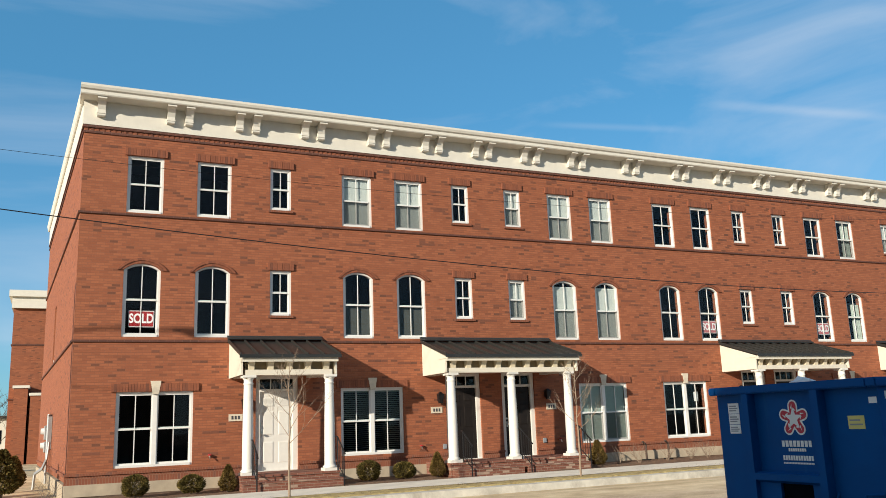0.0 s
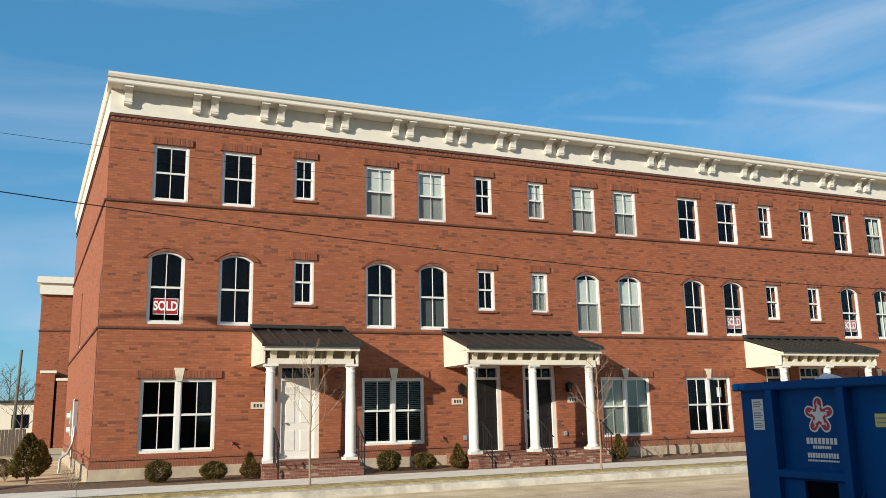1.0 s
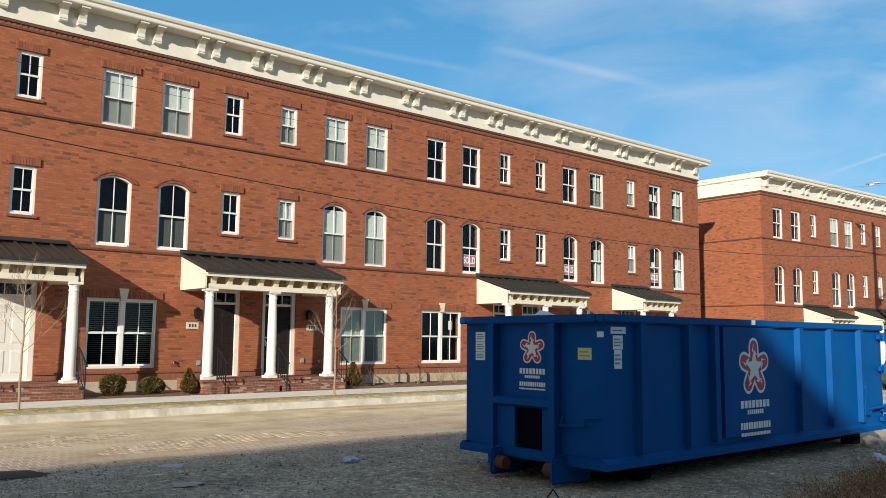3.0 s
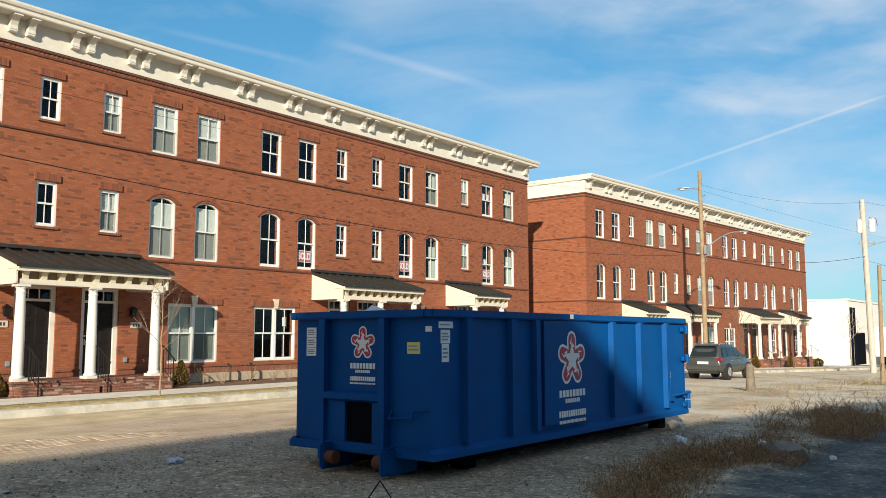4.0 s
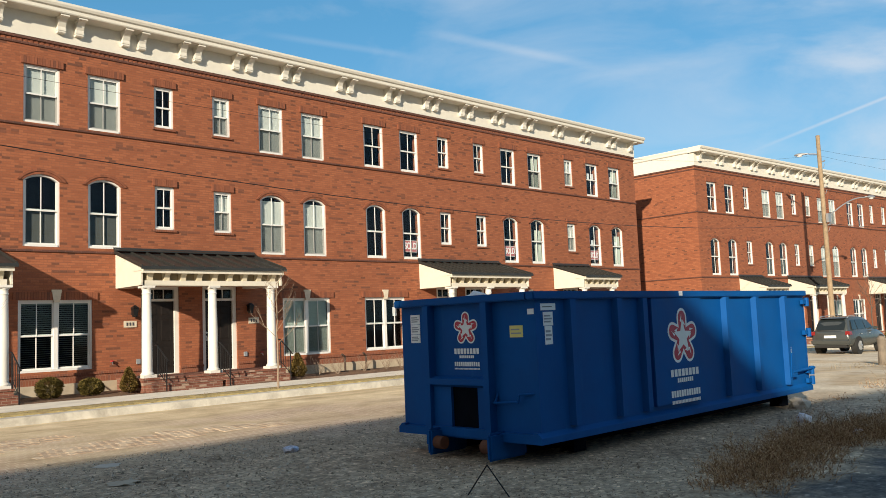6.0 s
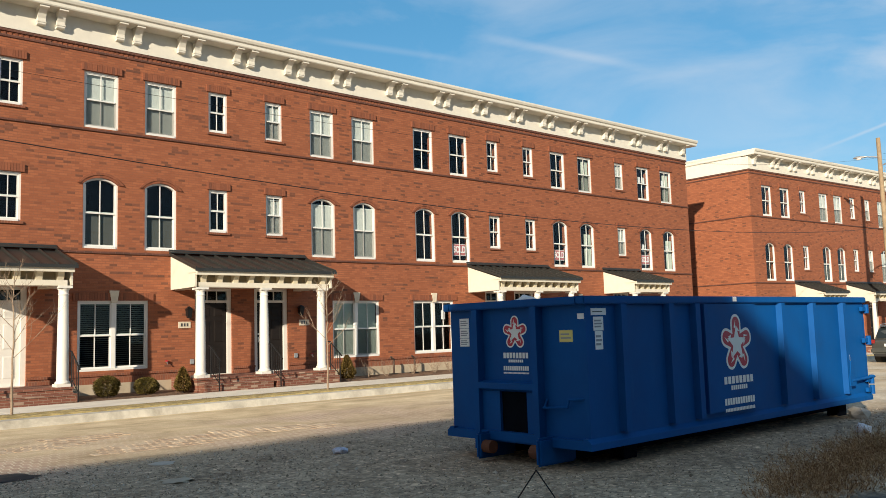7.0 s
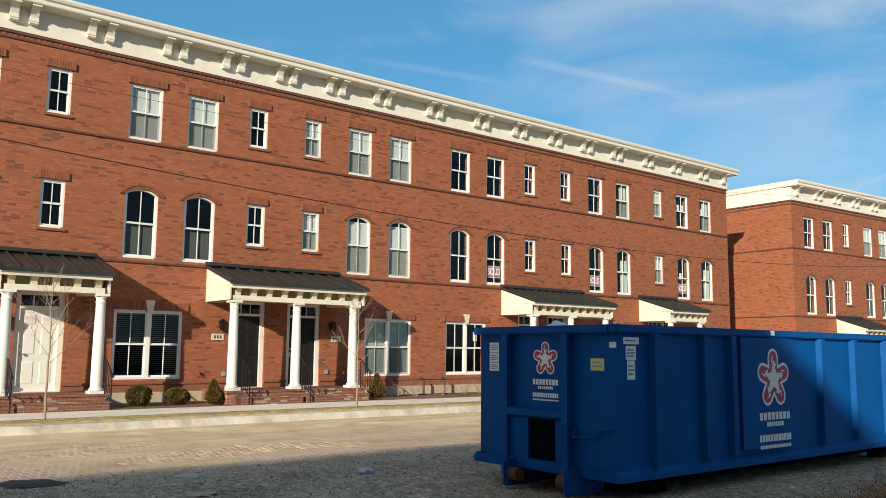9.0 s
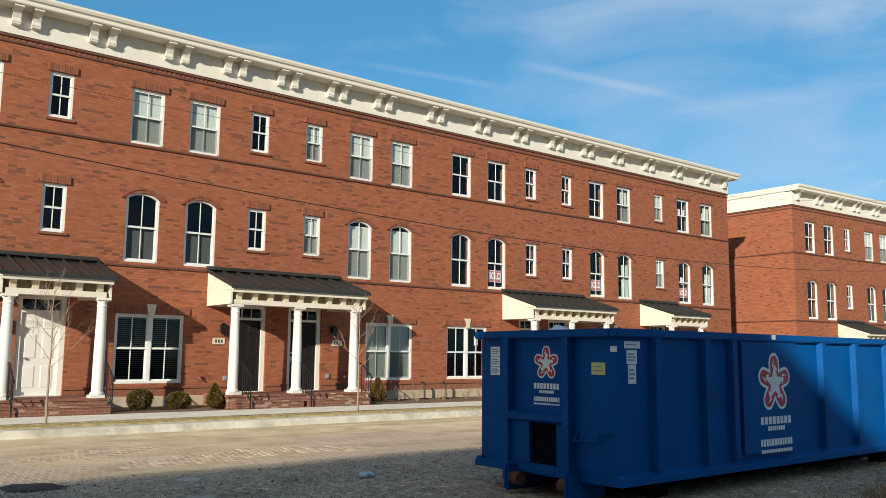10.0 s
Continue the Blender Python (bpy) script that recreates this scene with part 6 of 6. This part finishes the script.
bare_tree(4.40, -5.25, 2.95, "young bare street tree in the verge", 3, BARK, 0.40, 2, 0.024, 0.42, wide=0.85)
bare_tree(11.55, -5.2, 2.95, "young bare street tree in the verge", 8, BARK, 0.40, 2, 0.024, 0.40, wide=0.70)
bare_tree(52.3, -5.3, 4.1, "young bare street tree before far porches", 5, BARKDARK, 0.42, 2, 0.045, 0.45, wide=0.9)
bare_tree(63.2, -5.4, 4.3, "young bare street tree before far porches", 9, BARKDARK, 0.42, 2, 0.045, 0.45, wide=0.9)
bare_tree(82.0, -5.2, 5.0, "young bare tree before the warehouse", 12, BARK, 0.4, 1, 0.07)
bare_tree(-7.5, 85.0, 7.5, "distant bare tree behind the houses", 21, BARKDARK, 0.25, 2, 0.16, z=-0.2, wide=1.2)
bare_tree(-4.2, 52.0, 5.0, "distant bare tree behind the houses", 27, BARKDARK, 0.2, 2, 0.10, z=-0.2, wide=1.2)
bare_tree(-9.0, 70.0, 6.0, "distant bare tree behind the houses", 29, BARKDARK, 0.2, 2, 0.14, z=-0.2, wide=1.3)
bare_tree(-11.0, 95.0, 8.0, "distant bare tree behind the houses", 23, BARKDARK, 0.25, 2, 0.16, z=-0.2, wide=1.2)

# dry weeds along the edge of the lot
def weeds(name, label, spots, n, mat, hmax, seed):
    rnd = random.Random(seed)
    verts, faces = [], []
    for i in range(n):
        x0, y0, x1, y1, wid, dens = rnd.choices(spots, [s[5] for s in spots])[0]
        f = rnd.random()
        x = x0 + (x1 - x0) * f + rnd.gauss(0, wid)
        y = y0 + (y1 - y0) * f + rnd.gauss(0, wid * 0.6)
        clump = 0.5 + 0.9 * noise.noise((x * 1.1, y * 1.1, seed))
        if hmax > 0.1 and clump < rnd.uniform(0.15, 0.5):
            continue
        h = hmax * (0.2 + 0.8 * rnd.random() ** 3) * (0.3 + clump) * (1.8 if rnd.random() < 0.012 else 1.0)
        z = ground_z(x) - 0.03
        a, lean = rnd.uniform(0, 6.28), rnd.uniform(0.2, 1.5)
        w = rnd.uniform(0.0015, 0.0045)
        dx, dy = math.cos(a), math.sin(a)
        k = len(verts)
        mx, my, mz = x + dx * lean * h * 0.35, y + dy * lean * h * 0.35, z + h * 0.6
        tx, ty, tz = x + dx * lean * h, y + dy * lean * h, z + h * (1 - 0.5 * lean * rnd.random())
        verts += [(x - dy * w, y + dx * w, z), (x + dy * w, y - dx * w, z), (mx + dy * w, my - dx * w, mz), (mx - dy * w, my + dx * w, mz), (tx, ty, tz)]
        faces += [(k, k + 1, k + 2, k + 3), (k + 3, k + 2, k + 4)]
        if rnd.random() < 0.15:
            for _ in range(3):
                sx, sy, sz = (mx + tx) / 2 + rnd.gauss(0, 0.03), (my + ty) / 2 + rnd.gauss(0, 0.03), (mz + tz) / 2 + rnd.gauss(0, 0.05)
                k = len(verts)
                s = rnd.uniform(0.006, 0.018)
                verts += [(sx - s, sy, sz), (sx + s * 0.3, sy + s, sz + s * 0.5), (sx + s * 0.4, sy - s * 0.4, sz + s)]
                faces.append((k, k + 1, k + 2))
    me = bpy.data.meshes.new(name)
    me.from_pydata(verts, [], faces)
    me.materials.append(mat)
    ob = place(name, me, None, (0, 0, 0))
    return tagged(ob, label, "weeds", kind="stuff")


def forbs(name, label, bands, clumps, mat, seed):
    """Tangled dead weeds: clumps of bent stems with side twigs and seed heads, along bands (x0, y0, x1, y1, width, height, weight)."""
    rnd = random.Random(seed)
    verts, faces = [], []

    def blade(p, q, w0, w1):
        d = (q - p).normalized()
        u = d.cross(Vector((rnd.uniform(-1, 1), rnd.uniform(-1, 1), 0.3))).normalized()
        k = len(verts)
        verts.extend([tuple(p - u * w0), tuple(p + u * w0), tuple(q + u * w1), tuple(q - u * w1)])
        faces.append((k, k + 1, k + 2, k + 3))

    for c in range(clumps):
        x0, y0, x1, y1, wid, tall, _ = rnd.choices(bands, [b[6] for b in bands])[0]
        f = rnd.random()
        cx, cy = x0 + (x1 - x0) * f + rnd.gauss(0, wid * 0.5), y0 + (y1 - y0) * f + rnd.gauss(0, wid)
        size = tall * rnd.uniform(0.45, 1.15)
        for _ in range(rnd.randint(16, 34)):
            a, lean = rnd.uniform(0, 6.28), abs(rnd.gauss(0.5, 0.5))
            h = size * rnd.uniform(0.35, 1.0)
            p = Vector((cx + rnd.gauss(0, 0.09), cy + rnd.gauss(0, 0.09), ground_z(cx) - 0.03))
            d = Vector((math.cos(a) * lean, math.sin(a) * lean, 1.0)).normalized()
            w = rnd.uniform(0.002, 0.0042)
            for k in range(4):
                q = p + d * h / 4
                blade(p, q, w * (1 - 0.18 * k), w * (0.82 - 0.18 * k))
                if k:
                    for _t in range(rnd.randint(1, 3)):
                        e = (d + Vector((rnd.uniform(-1, 1), rnd.uniform(-1, 1), rnd.uniform(-0.2, 0.7)))).normalized()
                        r = q + e * h * rnd.uniform(0.08, 0.24)
                        blade(q, r, w * 0.55, w * 0.35)
                        if rnd.random() < 0.45:
                            blade(r, r + e * rnd.uniform(0.008, 0.02), rnd.uniform(0.003, 0.009), 0.002)
                p = q
                d = (d + Vector((rnd.uniform(-0.35, 0.35), rnd.uniform(-0.35, 0.35), rnd.uniform(-0.30, 0.12)))).normalized()
    me = bpy.data.meshes.new(name)
    me.from_pydata(verts, [], faces)
    me.materials.append(mat)
    return tagged(place(name, me), label, "weeds", kind="stuff")


forbs("dry_weeds", "tangled brown dead weeds along the edge of the gravel lot",
      [(7.0, -19.1, 9.0, -18.95, 0.24, 0.25, 6), (8.6, -18.95, 10.8, -18.85, 0.26, 0.27, 8), (10.4, -19.1, 11.6, -19.3, 0.28, 0.28, 5), (11.5, -18.7, 13.8, -18.8, 0.40, 0.20, 3),
       (13.6, -19.4, 17.0, -19.3, 0.32, 0.40, 8), (14.5, -18.3, 19.0, -18.5, 0.50, 0.24, 4), (16.5, -19.9, 24.0, -20.5, 0.55, 0.42, 7)], 430, WEED, 3)
forbs("tall_weeds", "a few tall thin dead weed stalks", [(15.5, -18.8, 19.0, -20.3, 0.5, 1.05, 1)], 14, WEED, 9)
weeds("dry_grass", "pale straw-coloured dry grass clumps",
      [(34.5, -15.0, 38.5, -16.4, 0.7, 6), (38.0, -16.0, 46.0, -18.0, 0.8, 4), (23.5, -14.6, 30.0, -15.6, 0.7, 2), (9.0, -18.5, 11.5, -18.8, 0.2, 1), (16.5, -18.0, 18.5, -18.3, 0.4, 1)], 8000, STRAW, 0.34, 5)
weeds("verge_grass", "short dormant grass tufts on the verge", [(-12, -5.41, 24, -5.41, 0.26, 1)], 14000, STRAW, 0.075, 7).location.z = 0.17

# ---- small fittings on the fronts ----
def lantern(x, z):
    t = thing("wall_lantern", "black iron wall lantern beside a door", "lantern", (x, 0, z), group="wall lanterns")
    bm = bmesh.new()
    box(bm, -0.05, 0.05, -0.025, 0.0, -0.1, 0.12)
    tube(bm, (0, -0.02, 0.08), (0, -0.12, 0.16), 0.012, 0.012, 6)
    part("bracket", bm, BLACK, t)
    bm = bmesh.new()
    frustum(bm, (-0.05, 0.05, -0.17, -0.07, -0.16), (-0.08, 0.08, -0.20, -0.04, 0.08))
    frustum(bm, (-0.095, 0.095, -0.215, -0.025, 0.08), (-0.02, 0.02, -0.14, -0.10, 0.17))
    part("housing", bm, BLACK, t)
    return t


for x, z in ((10.22, 2.12), (13.90, 2.15), (4.52, 2.1), (21.87, 2.12), (25.27, 2.12), (31.43, 2.12)):
    lantern(x, z)


def plaque(x, z):
    t = thing("number_plaque", "cast-stone plaque with dark number bars on the brick", "plaque", (x, 0, z), group="number plaques")
    bm = bmesh.new()
    box(bm, -0.18, 0.18, -0.02, 0.0, -0.09, 0.09)
    part("tablet", bm, STONE, t)
    for dx in (-0.085, 0.0, 0.085):
        bm = bmesh.new()
        box(bm, dx - 0.025, dx + 0.025, -0.026, -0.0201, -0.045, 0.045)
        part("number_bar", bm, BARDARK, t)
    return t


for x, z in ((4.30, 1.74), (10.13, 1.77), (14.07, 1.77), (25.65, 1.77)):
    plaque(x, z)


def outlet(x, z):
    t = thing("outlet_box", "grey weatherproof outlet box on the brick", "outlet", (x, 0, z), group="outlet boxes")
    bm = bmesh.new()
    box(bm, -0.06, 0.06, -0.05, 0.0, -0.07, 0.07)
    bevel(bm, 0.012, 2)
    part("cover", bm, GREY, t)


for x, z in ((10.35, 0.72), (13.75, 0.75)):
    outlet(x, z)


def spigot(x, z):
    t = thing("garden_tap", "brass garden tap with red wheel on the brick", "tap", (x, 0, z), group="garden taps")
    bm = bmesh.new()
    tube(bm, (0, 0, 0), (0, -0.10, 0.0), 0.018, 0.018, 8)
    tube(bm, (0, -0.09, 0), (0, -0.13, -0.06), 0.016, 0.018, 8)
    part("pipe", bm, CHROME, t)
    bm = bmesh.new()
    tube(bm, (0, -0.07, 0.03), (0, -0.075, 0.05), 0.045, 0.045, 12)
    part("wheel", bm, RED, t)


for x, z in ((3.64, 0.78), (9.59, 0.74), (14.31, 0.74)):
    spigot(x, z)


def vent_pipe(x):
    t = thing("vent_pipe", "dark bent vent pipe standing in the mulch", "pipe", (x, -0.45, ground_z(x) + 0.1), group="vent pipes")
    bm = bmesh.new()
    tube(bm, (0, 0, -0.1), (0, 0, 0.50), 0.035, 0.035, 10)
    tube(bm, (0, 0, 0.50), (-0.16, -0.05, 0.60), 0.035, 0.035, 10)
    part("pipe", bm, plain("dark_pipe", (0.06, 0.035, 0.025), 0.7), t)
    bm = bmesh.new()
    box(bm, -0.16, 0.10, -0.08, 0.08, -0.02, 0.05)
    part("foot", bm, BLACK, t)


for x in (17.25, 18.15):
    vent_pipe(x)

# wall cap and lights near the end porch
cam_box = thing("security_light", "white security light under the porch end", "light", (31.75, -1.0, 3.0))
bm = bmesh.new()
box(bm, -0.1, 0.1, -0.14, 0.14, -0.12, 0.12)
bevel(bm, 0.04, 2)
part("housing", bm, WHITE, cam_box)

# twiggy dormant plants in the bed
for i, (x, y) in enumerate(((15.75, -1.0), (16.4, -1.2), (17.7, -0.9), (18.6, -1.0), (19.2, -1.1), (-0.1, -1.6), (-1.75, 2.7), (-1.5, 3.3), (-2.05, 2.9))):
    t = thing("dormant_plant", "low twiggy dormant plant in the mulch", "plant", (x, y, ground_z(x) + 0.12), group="dormant plants")
    bm = bmesh.new()
    rnd = random.Random(40 + i)
    for k in range(9):
        a = rnd.uniform(0, 6.28)
        branch(bm, Vector((0, 0, -0.05)), Vector((math.cos(a) * 0.8, math.sin(a) * 0.8, 1)).normalized(), rnd.uniform(0.3, 0.5), 0.008, 1, rnd, kids=(1, 2))
    part("twig_cluster", bm, BARK, t)

# papers in some upper windows
for x, z, dx in ((32.56, W_LO + 0.95, -0.15), (32.56, W_LO + 0.95, 0.18), (34.40, W_LO + 0.95, -0.12), (32.56, V_LO + 1.05, -0.1), (34.40, V_LO + 1.05, -0.05), (19.94, G_LO + 1.35, 0.05)):
    t = thing("window_paper", "white paper notice taped inside a window", "paper", (x + dx, 0.115, z), group="window notices")
    bm = bmesh.new()
    box(bm, -0.09, 0.09, 0.0, 0.003, -0.16, 0.16)
    part("sheet", bm, SIGNWHITE, t)

# utility meters on the gable end
GM = thing("utility_meters", "grey gas and electric meters on the gable end", "meter", (-0.10, 7.2, 0.0))
for y, z, h in ((0.0, 1.55, 0.45), (0.9, 1.1, 0.35)):
    bm = bmesh.new()
    box(bm, -0.22, 0.02, y - 0.15, y + 0.15, z - h / 2, z + h / 2)
    bevel(bm, 0.02, 1)
    part("meter_box", bm, GREY, GM)
    bm = bmesh.new()
    tube(bm, (-0.22, y, z + 0.05), (-0.32, y, z + 0.05), 0.10, 0.09, 14)
    part("meter_dial", bm, LENS, GM)
bm = bmesh.new()
box(bm, -0.10, 0.0, -0.35, 0.55, 1.05, 2.05)
part("meter_board", bm, GREY, GM)
for i in range(6):
    bm = bmesh.new()
    y = -0.9 + 0.28 * i
    sweep(bm, [(-0.06, y, 1.1 + 0.08 * (i % 3)), (-0.10, y, 0.75), (-0.22, y + 0.12, 0.45), (-0.42, y + 0.3, 0.30), (-0.45, y + 0.32, -0.15)], 0.035, 8)
    part("bent_conduit", bm, GREY, GM, "grey bent conduit")
for y in (-0.25, 0.35, 0.6, 1.25):
    bm = bmesh.new()
    tube(bm, (-0.12, y, 0.0), (-0.12, y, 2.1), 0.03, 0.03, 8)
    tube(bm, (-0.12, y, 2.1), (0.0, y + 0.3, 2.1), 0.03, 0.03, 8)
    part("conduit", bm, GREY, GM)

# left background: poles, low pale shed
LEFT_SHED = thing("shed", "low pale shed far behind the houses", "building", (-6.6, 62.0, -0.2))
bm = bmesh.new()
box(bm, 0, 9, 0, 8, 0, 3.3)
part("wall", bm, CREAM, LEFT_SHED)
bm = bmesh.new()
box(bm, -0.2, 9.2, -0.3, 8.2, 3.3, 3.55)
part("roof", bm, ROOFMETAL, LEFT_SHED)
# opening drawn as a thin panel, its inner shade painted near-black
bm = bmesh.new()
box(bm, 1.0, 2.4, -0.03, -0.002, 1.1, 2.3)
part("opening", bm, DARKFILL, LEFT_SHED)
pole(-5.2, 58.0, 7.7, 0.15, 0.11, plain("grey_pole_wood", (0.12, 0.12, 0.09), 0.9, var=0.25), "distant wooden utility pole behind the houses", (0.25, 0))
bm = bmesh.new()
fence_t = thing("timber_fence", "dark timber fence panel beside the alley", "fence", (-4.4, 22.0, ground_z(0)))
for i in range(14):
    bm2 = bmesh.new()
    box(bm2, i * 0.15, i * 0.15 + 0.14, -0.012, 0.012, 0.05, 1.25)
    part("board", bm2, BARKDARK, fence_t)
bm.free()

# ---- litter on the lot ----
CRUMPLED = plain("crumpled_paper", (0.66, 0.66, 0.70), 0.6, var=0.3, scale=30)


def litter(name, x, y, s, label, seed, mat=CRUMPLED, flat=1.0):
    bm = bmesh.new()
    bmesh.ops.create_icosphere(bm, subdivisions=2, radius=s)
    for v in bm.verts:
        v.co *= 1 + 0.55 * noise.noise(v.co * (2.2 / s) + Vector((seed, 0, 0)))
        v.co.z *= flat
    ob = part(name, bm, mat, None, label, at=(x, y, ground_top(x, y) + s * 0.45 * flat))
    return tagged(ob, category="litter", group="litter on the lot")


litter("crushed_can", 6.22, -13.65, 0.10, "crumpled silver and blue can on the gravel", 3, plain("can_silver", (0.5, 0.52, 0.62), 0.4, 0.5, var=0.4, scale=25), 0.55)
litter("cardboard_scrap", 3.9, -14.0, 0.16, "flat scrap of pale cardboard on the gravel", 5, plain("cardboard", (0.42, 0.36, 0.28), 0.9), 0.12)
litter("cardboard_scrap", 4.35, -12.55, 0.15, "flat scrap of pale cardboard on the gravel", 9, plain("cardboard_pale", (0.5, 0.46, 0.4), 0.9), 0.10)
litter("paper_scrap", 11.7, -17.9, 0.10, "white crumpled paper by the dumpster", 6, CRUMPLED, 0.8)
litter("paper_scrap", 10.6, -19.0, 0.07, "white crumpled paper in the weeds", 7)
litter("paper_scrap", 12.2, -18.9, 0.06, "white crumpled paper in the weeds", 8)
litter("tar_patch", 2.65, -12.05, 0.34, "dark tarry patch on the street", 14, plain("tar", (0.03, 0.028, 0.025), 0.8), 0.03)
litter("paper_scrap", 11.3, -20.05, 0.05, "white crumpled paper on worn asphalt", 15)
litter("paper_scrap", 18.0, -19.2, 0.08, "white crumpled paper in the weeds", 11)
litter("wood_block", 13.4, -17.15, 0.16, "broken block under the dumpster's corner", 4, WOODPALE, 0.7)
litter("concrete_lump", 11.0, -19.55, 0.26, "broken concrete lump in the weeds", 2, plain("dirty_concrete", (0.24, 0.20, 0.16), 0.95, var=0.3), 0.6)
bag = litter("plastic_bag", 7.85, -15.5, 0.15, "white crumpled bag on top of the load", 12, plain("bag_white", (0.75, 0.75, 0.76), 0.5), 0.8)
bag.location.z = 1.68
load = part("rubble_load", (lambda b: (box(b, DX0 + 0.1, DX1 - 0.1, DY0 + 0.1, DY1 - 0.1, DZ0 + 0.17, 1.42), b)[1])(bmesh.new()), MULCH, None, "dark rubble filling the dumpster")
tagged(load, category="rubble")

# bent wire stand in the foreground gravel
wire_frame = thing("wire_sign_frame", "empty black wire sign frame stuck in the gravel", "frame", (5.68, -17.57, ground_z(6)))
bm = bmesh.new()
for a, b in (((-0.10, 0.20, -0.05), (0.02, 0.02, 0.26)), ((0.02, 0.02, 0.26), (0.13, -0.16, -0.05))):
    tube(bm, a, b, 0.007, 0.007, 6)
part("wire", bm, BLACK, wire_frame)

# loose stones on the lot
def stones(n, seed):
    rnd = random.Random(seed)
    verts, faces = [], []
    for i in range(n):
        x, y = 2.0 + 13.0 * rnd.random() ** 1.5, rnd.uniform(-19.4, -11.8)
        if DX0 - 0.1 < x < DX1 + 0.1 and DY0 < y < DY1:
            continue
        s = rnd.uniform(0.005, 0.017) * (2.2 if rnd.random() < 0.03 else 1)
        z = ground_top(x, y) - 0.1 * s
        k = len(verts)
        for dx, dy, dz in ((1, 0, 0), (-0.4, 0.9, 0), (-0.5, -0.8, 0), (0.1, 0.1, 0.9)):
            verts.append((x + s * dx * rnd.uniform(0.6, 1.4), y + s * dy * rnd.uniform(0.6, 1.4), z + s * dz))
        faces += [(k, k + 1, k + 3), (k + 1, k + 2, k + 3), (k + 2, k, k + 3)]
    me = bpy.data.meshes.new("gravel_stones")
    me.from_pydata(verts, [], faces)
    me.materials.append(leaf_mat("gravel_stone", (0.15, 0.12, 0.09), (0.36, 0.295, 0.225), (0.56, 0.49, 0.41)))
    return tagged(place("gravel_stones", me), "loose grey and pale gravel stones on the lot", "gravel", kind="stuff")


stones(26000, 4)

# ---- single flashed bricks, darker than the rest of the wall ----
rnd = random.Random(17)
brick_meshes = []
for k in range(3):
    bm = bmesh.new()
    box(bm, -0.0985, 0.0985, -0.0045 - 0.001 * k, 0.0, -0.029, 0.029)
    brick_meshes.append(mesh_of("brick", bm, BRICK_ONE))
made, used = 0, set()
while made < 298:
    course = rnd.randint(5, 137)
    slot = rnd.randint(3, 118)
    for run in range(rnd.choice((1, 1, 2, 2, 3))):
        z = (course + 0.5) * 0.0677
        x = (slot + run + (0.5 if course % 2 else 0.0) + 0.5) * 0.2032
        key = (course, slot + run)
        clear_of = all(not (h[0] - 0.2 < x < h[1] + 0.2 and h[2] - 0.08 < z < h[3] + 0.32) for h in holes)
        clear_of = clear_of and abs(z - BAND2) > 0.12 and abs(z - BAND3) > 0.12 and LEDGE + 0.06 < z < TOP - 0.3 and X0 + 0.12 < x < 24.5
        clear_of = clear_of and not any(p[0] - 0.1 < x < p[1] + 0.1 and z < 3.9 for p in PORCHES)
        if clear_of and key not in used and made < 298:
            used.add(key)
            place("brick", brick_meshes[made % 3], wall_front, (x, 0, z))
            made += 1

# ---- single paving bricks worn bare in the street ----
def paver_mat():
    m = Mat("paving_brick", 0.9)
    oi = m.n.new("ShaderNodeObjectInfo")
    col = m.ramp(oi.outputs["Random"], [(0.0, (0.40, 0.285, 0.195)), (0.5, (0.50, 0.375, 0.26)), (1.0, (0.60, 0.475, 0.34))])
    f = m.noise(24.0, 4, 0.7)
    m.color(m.mix(0.5, col, m.ramp(f, [(0.3, (0.7, 0.7, 0.7)), (0.7, (1.2, 1.2, 1.2))]), "MULTIPLY"))
    m.bump(f, 0.4, 0.004)
    return m.m


rnd = random.Random(31)
PAVER = paver_mat()
paver_meshes = []
for k in range(3):
    bm = bmesh.new()
    frustum(bm, (-0.050, 0.050, -0.103, 0.103, -0.03), (-0.0485, 0.0485, -0.1015, 0.1015, 0.004 + 0.0012 * k))
    paver_meshes.append(mesh_of("paver", bm, PAVER))
made = 0
for j in range(12):
    for i in range(60):
        x, y = 2.0 + 0.108 * i + (0.054 if j % 2 else 0.0), -11.0 + 0.215 * j
        if made < 300 and noise.noise((x * 0.55, y * 0.8, 8.0)) > -0.02 + 0.05 * (x - 2.0):
            place("paver", paver_meshes[rnd.randint(0, 2)], ground, (x, y, ground_top(x, y) + rnd.uniform(-0.002, 0.001)), turn=rnd.uniform(-0.03, 0.03))
            made += 1
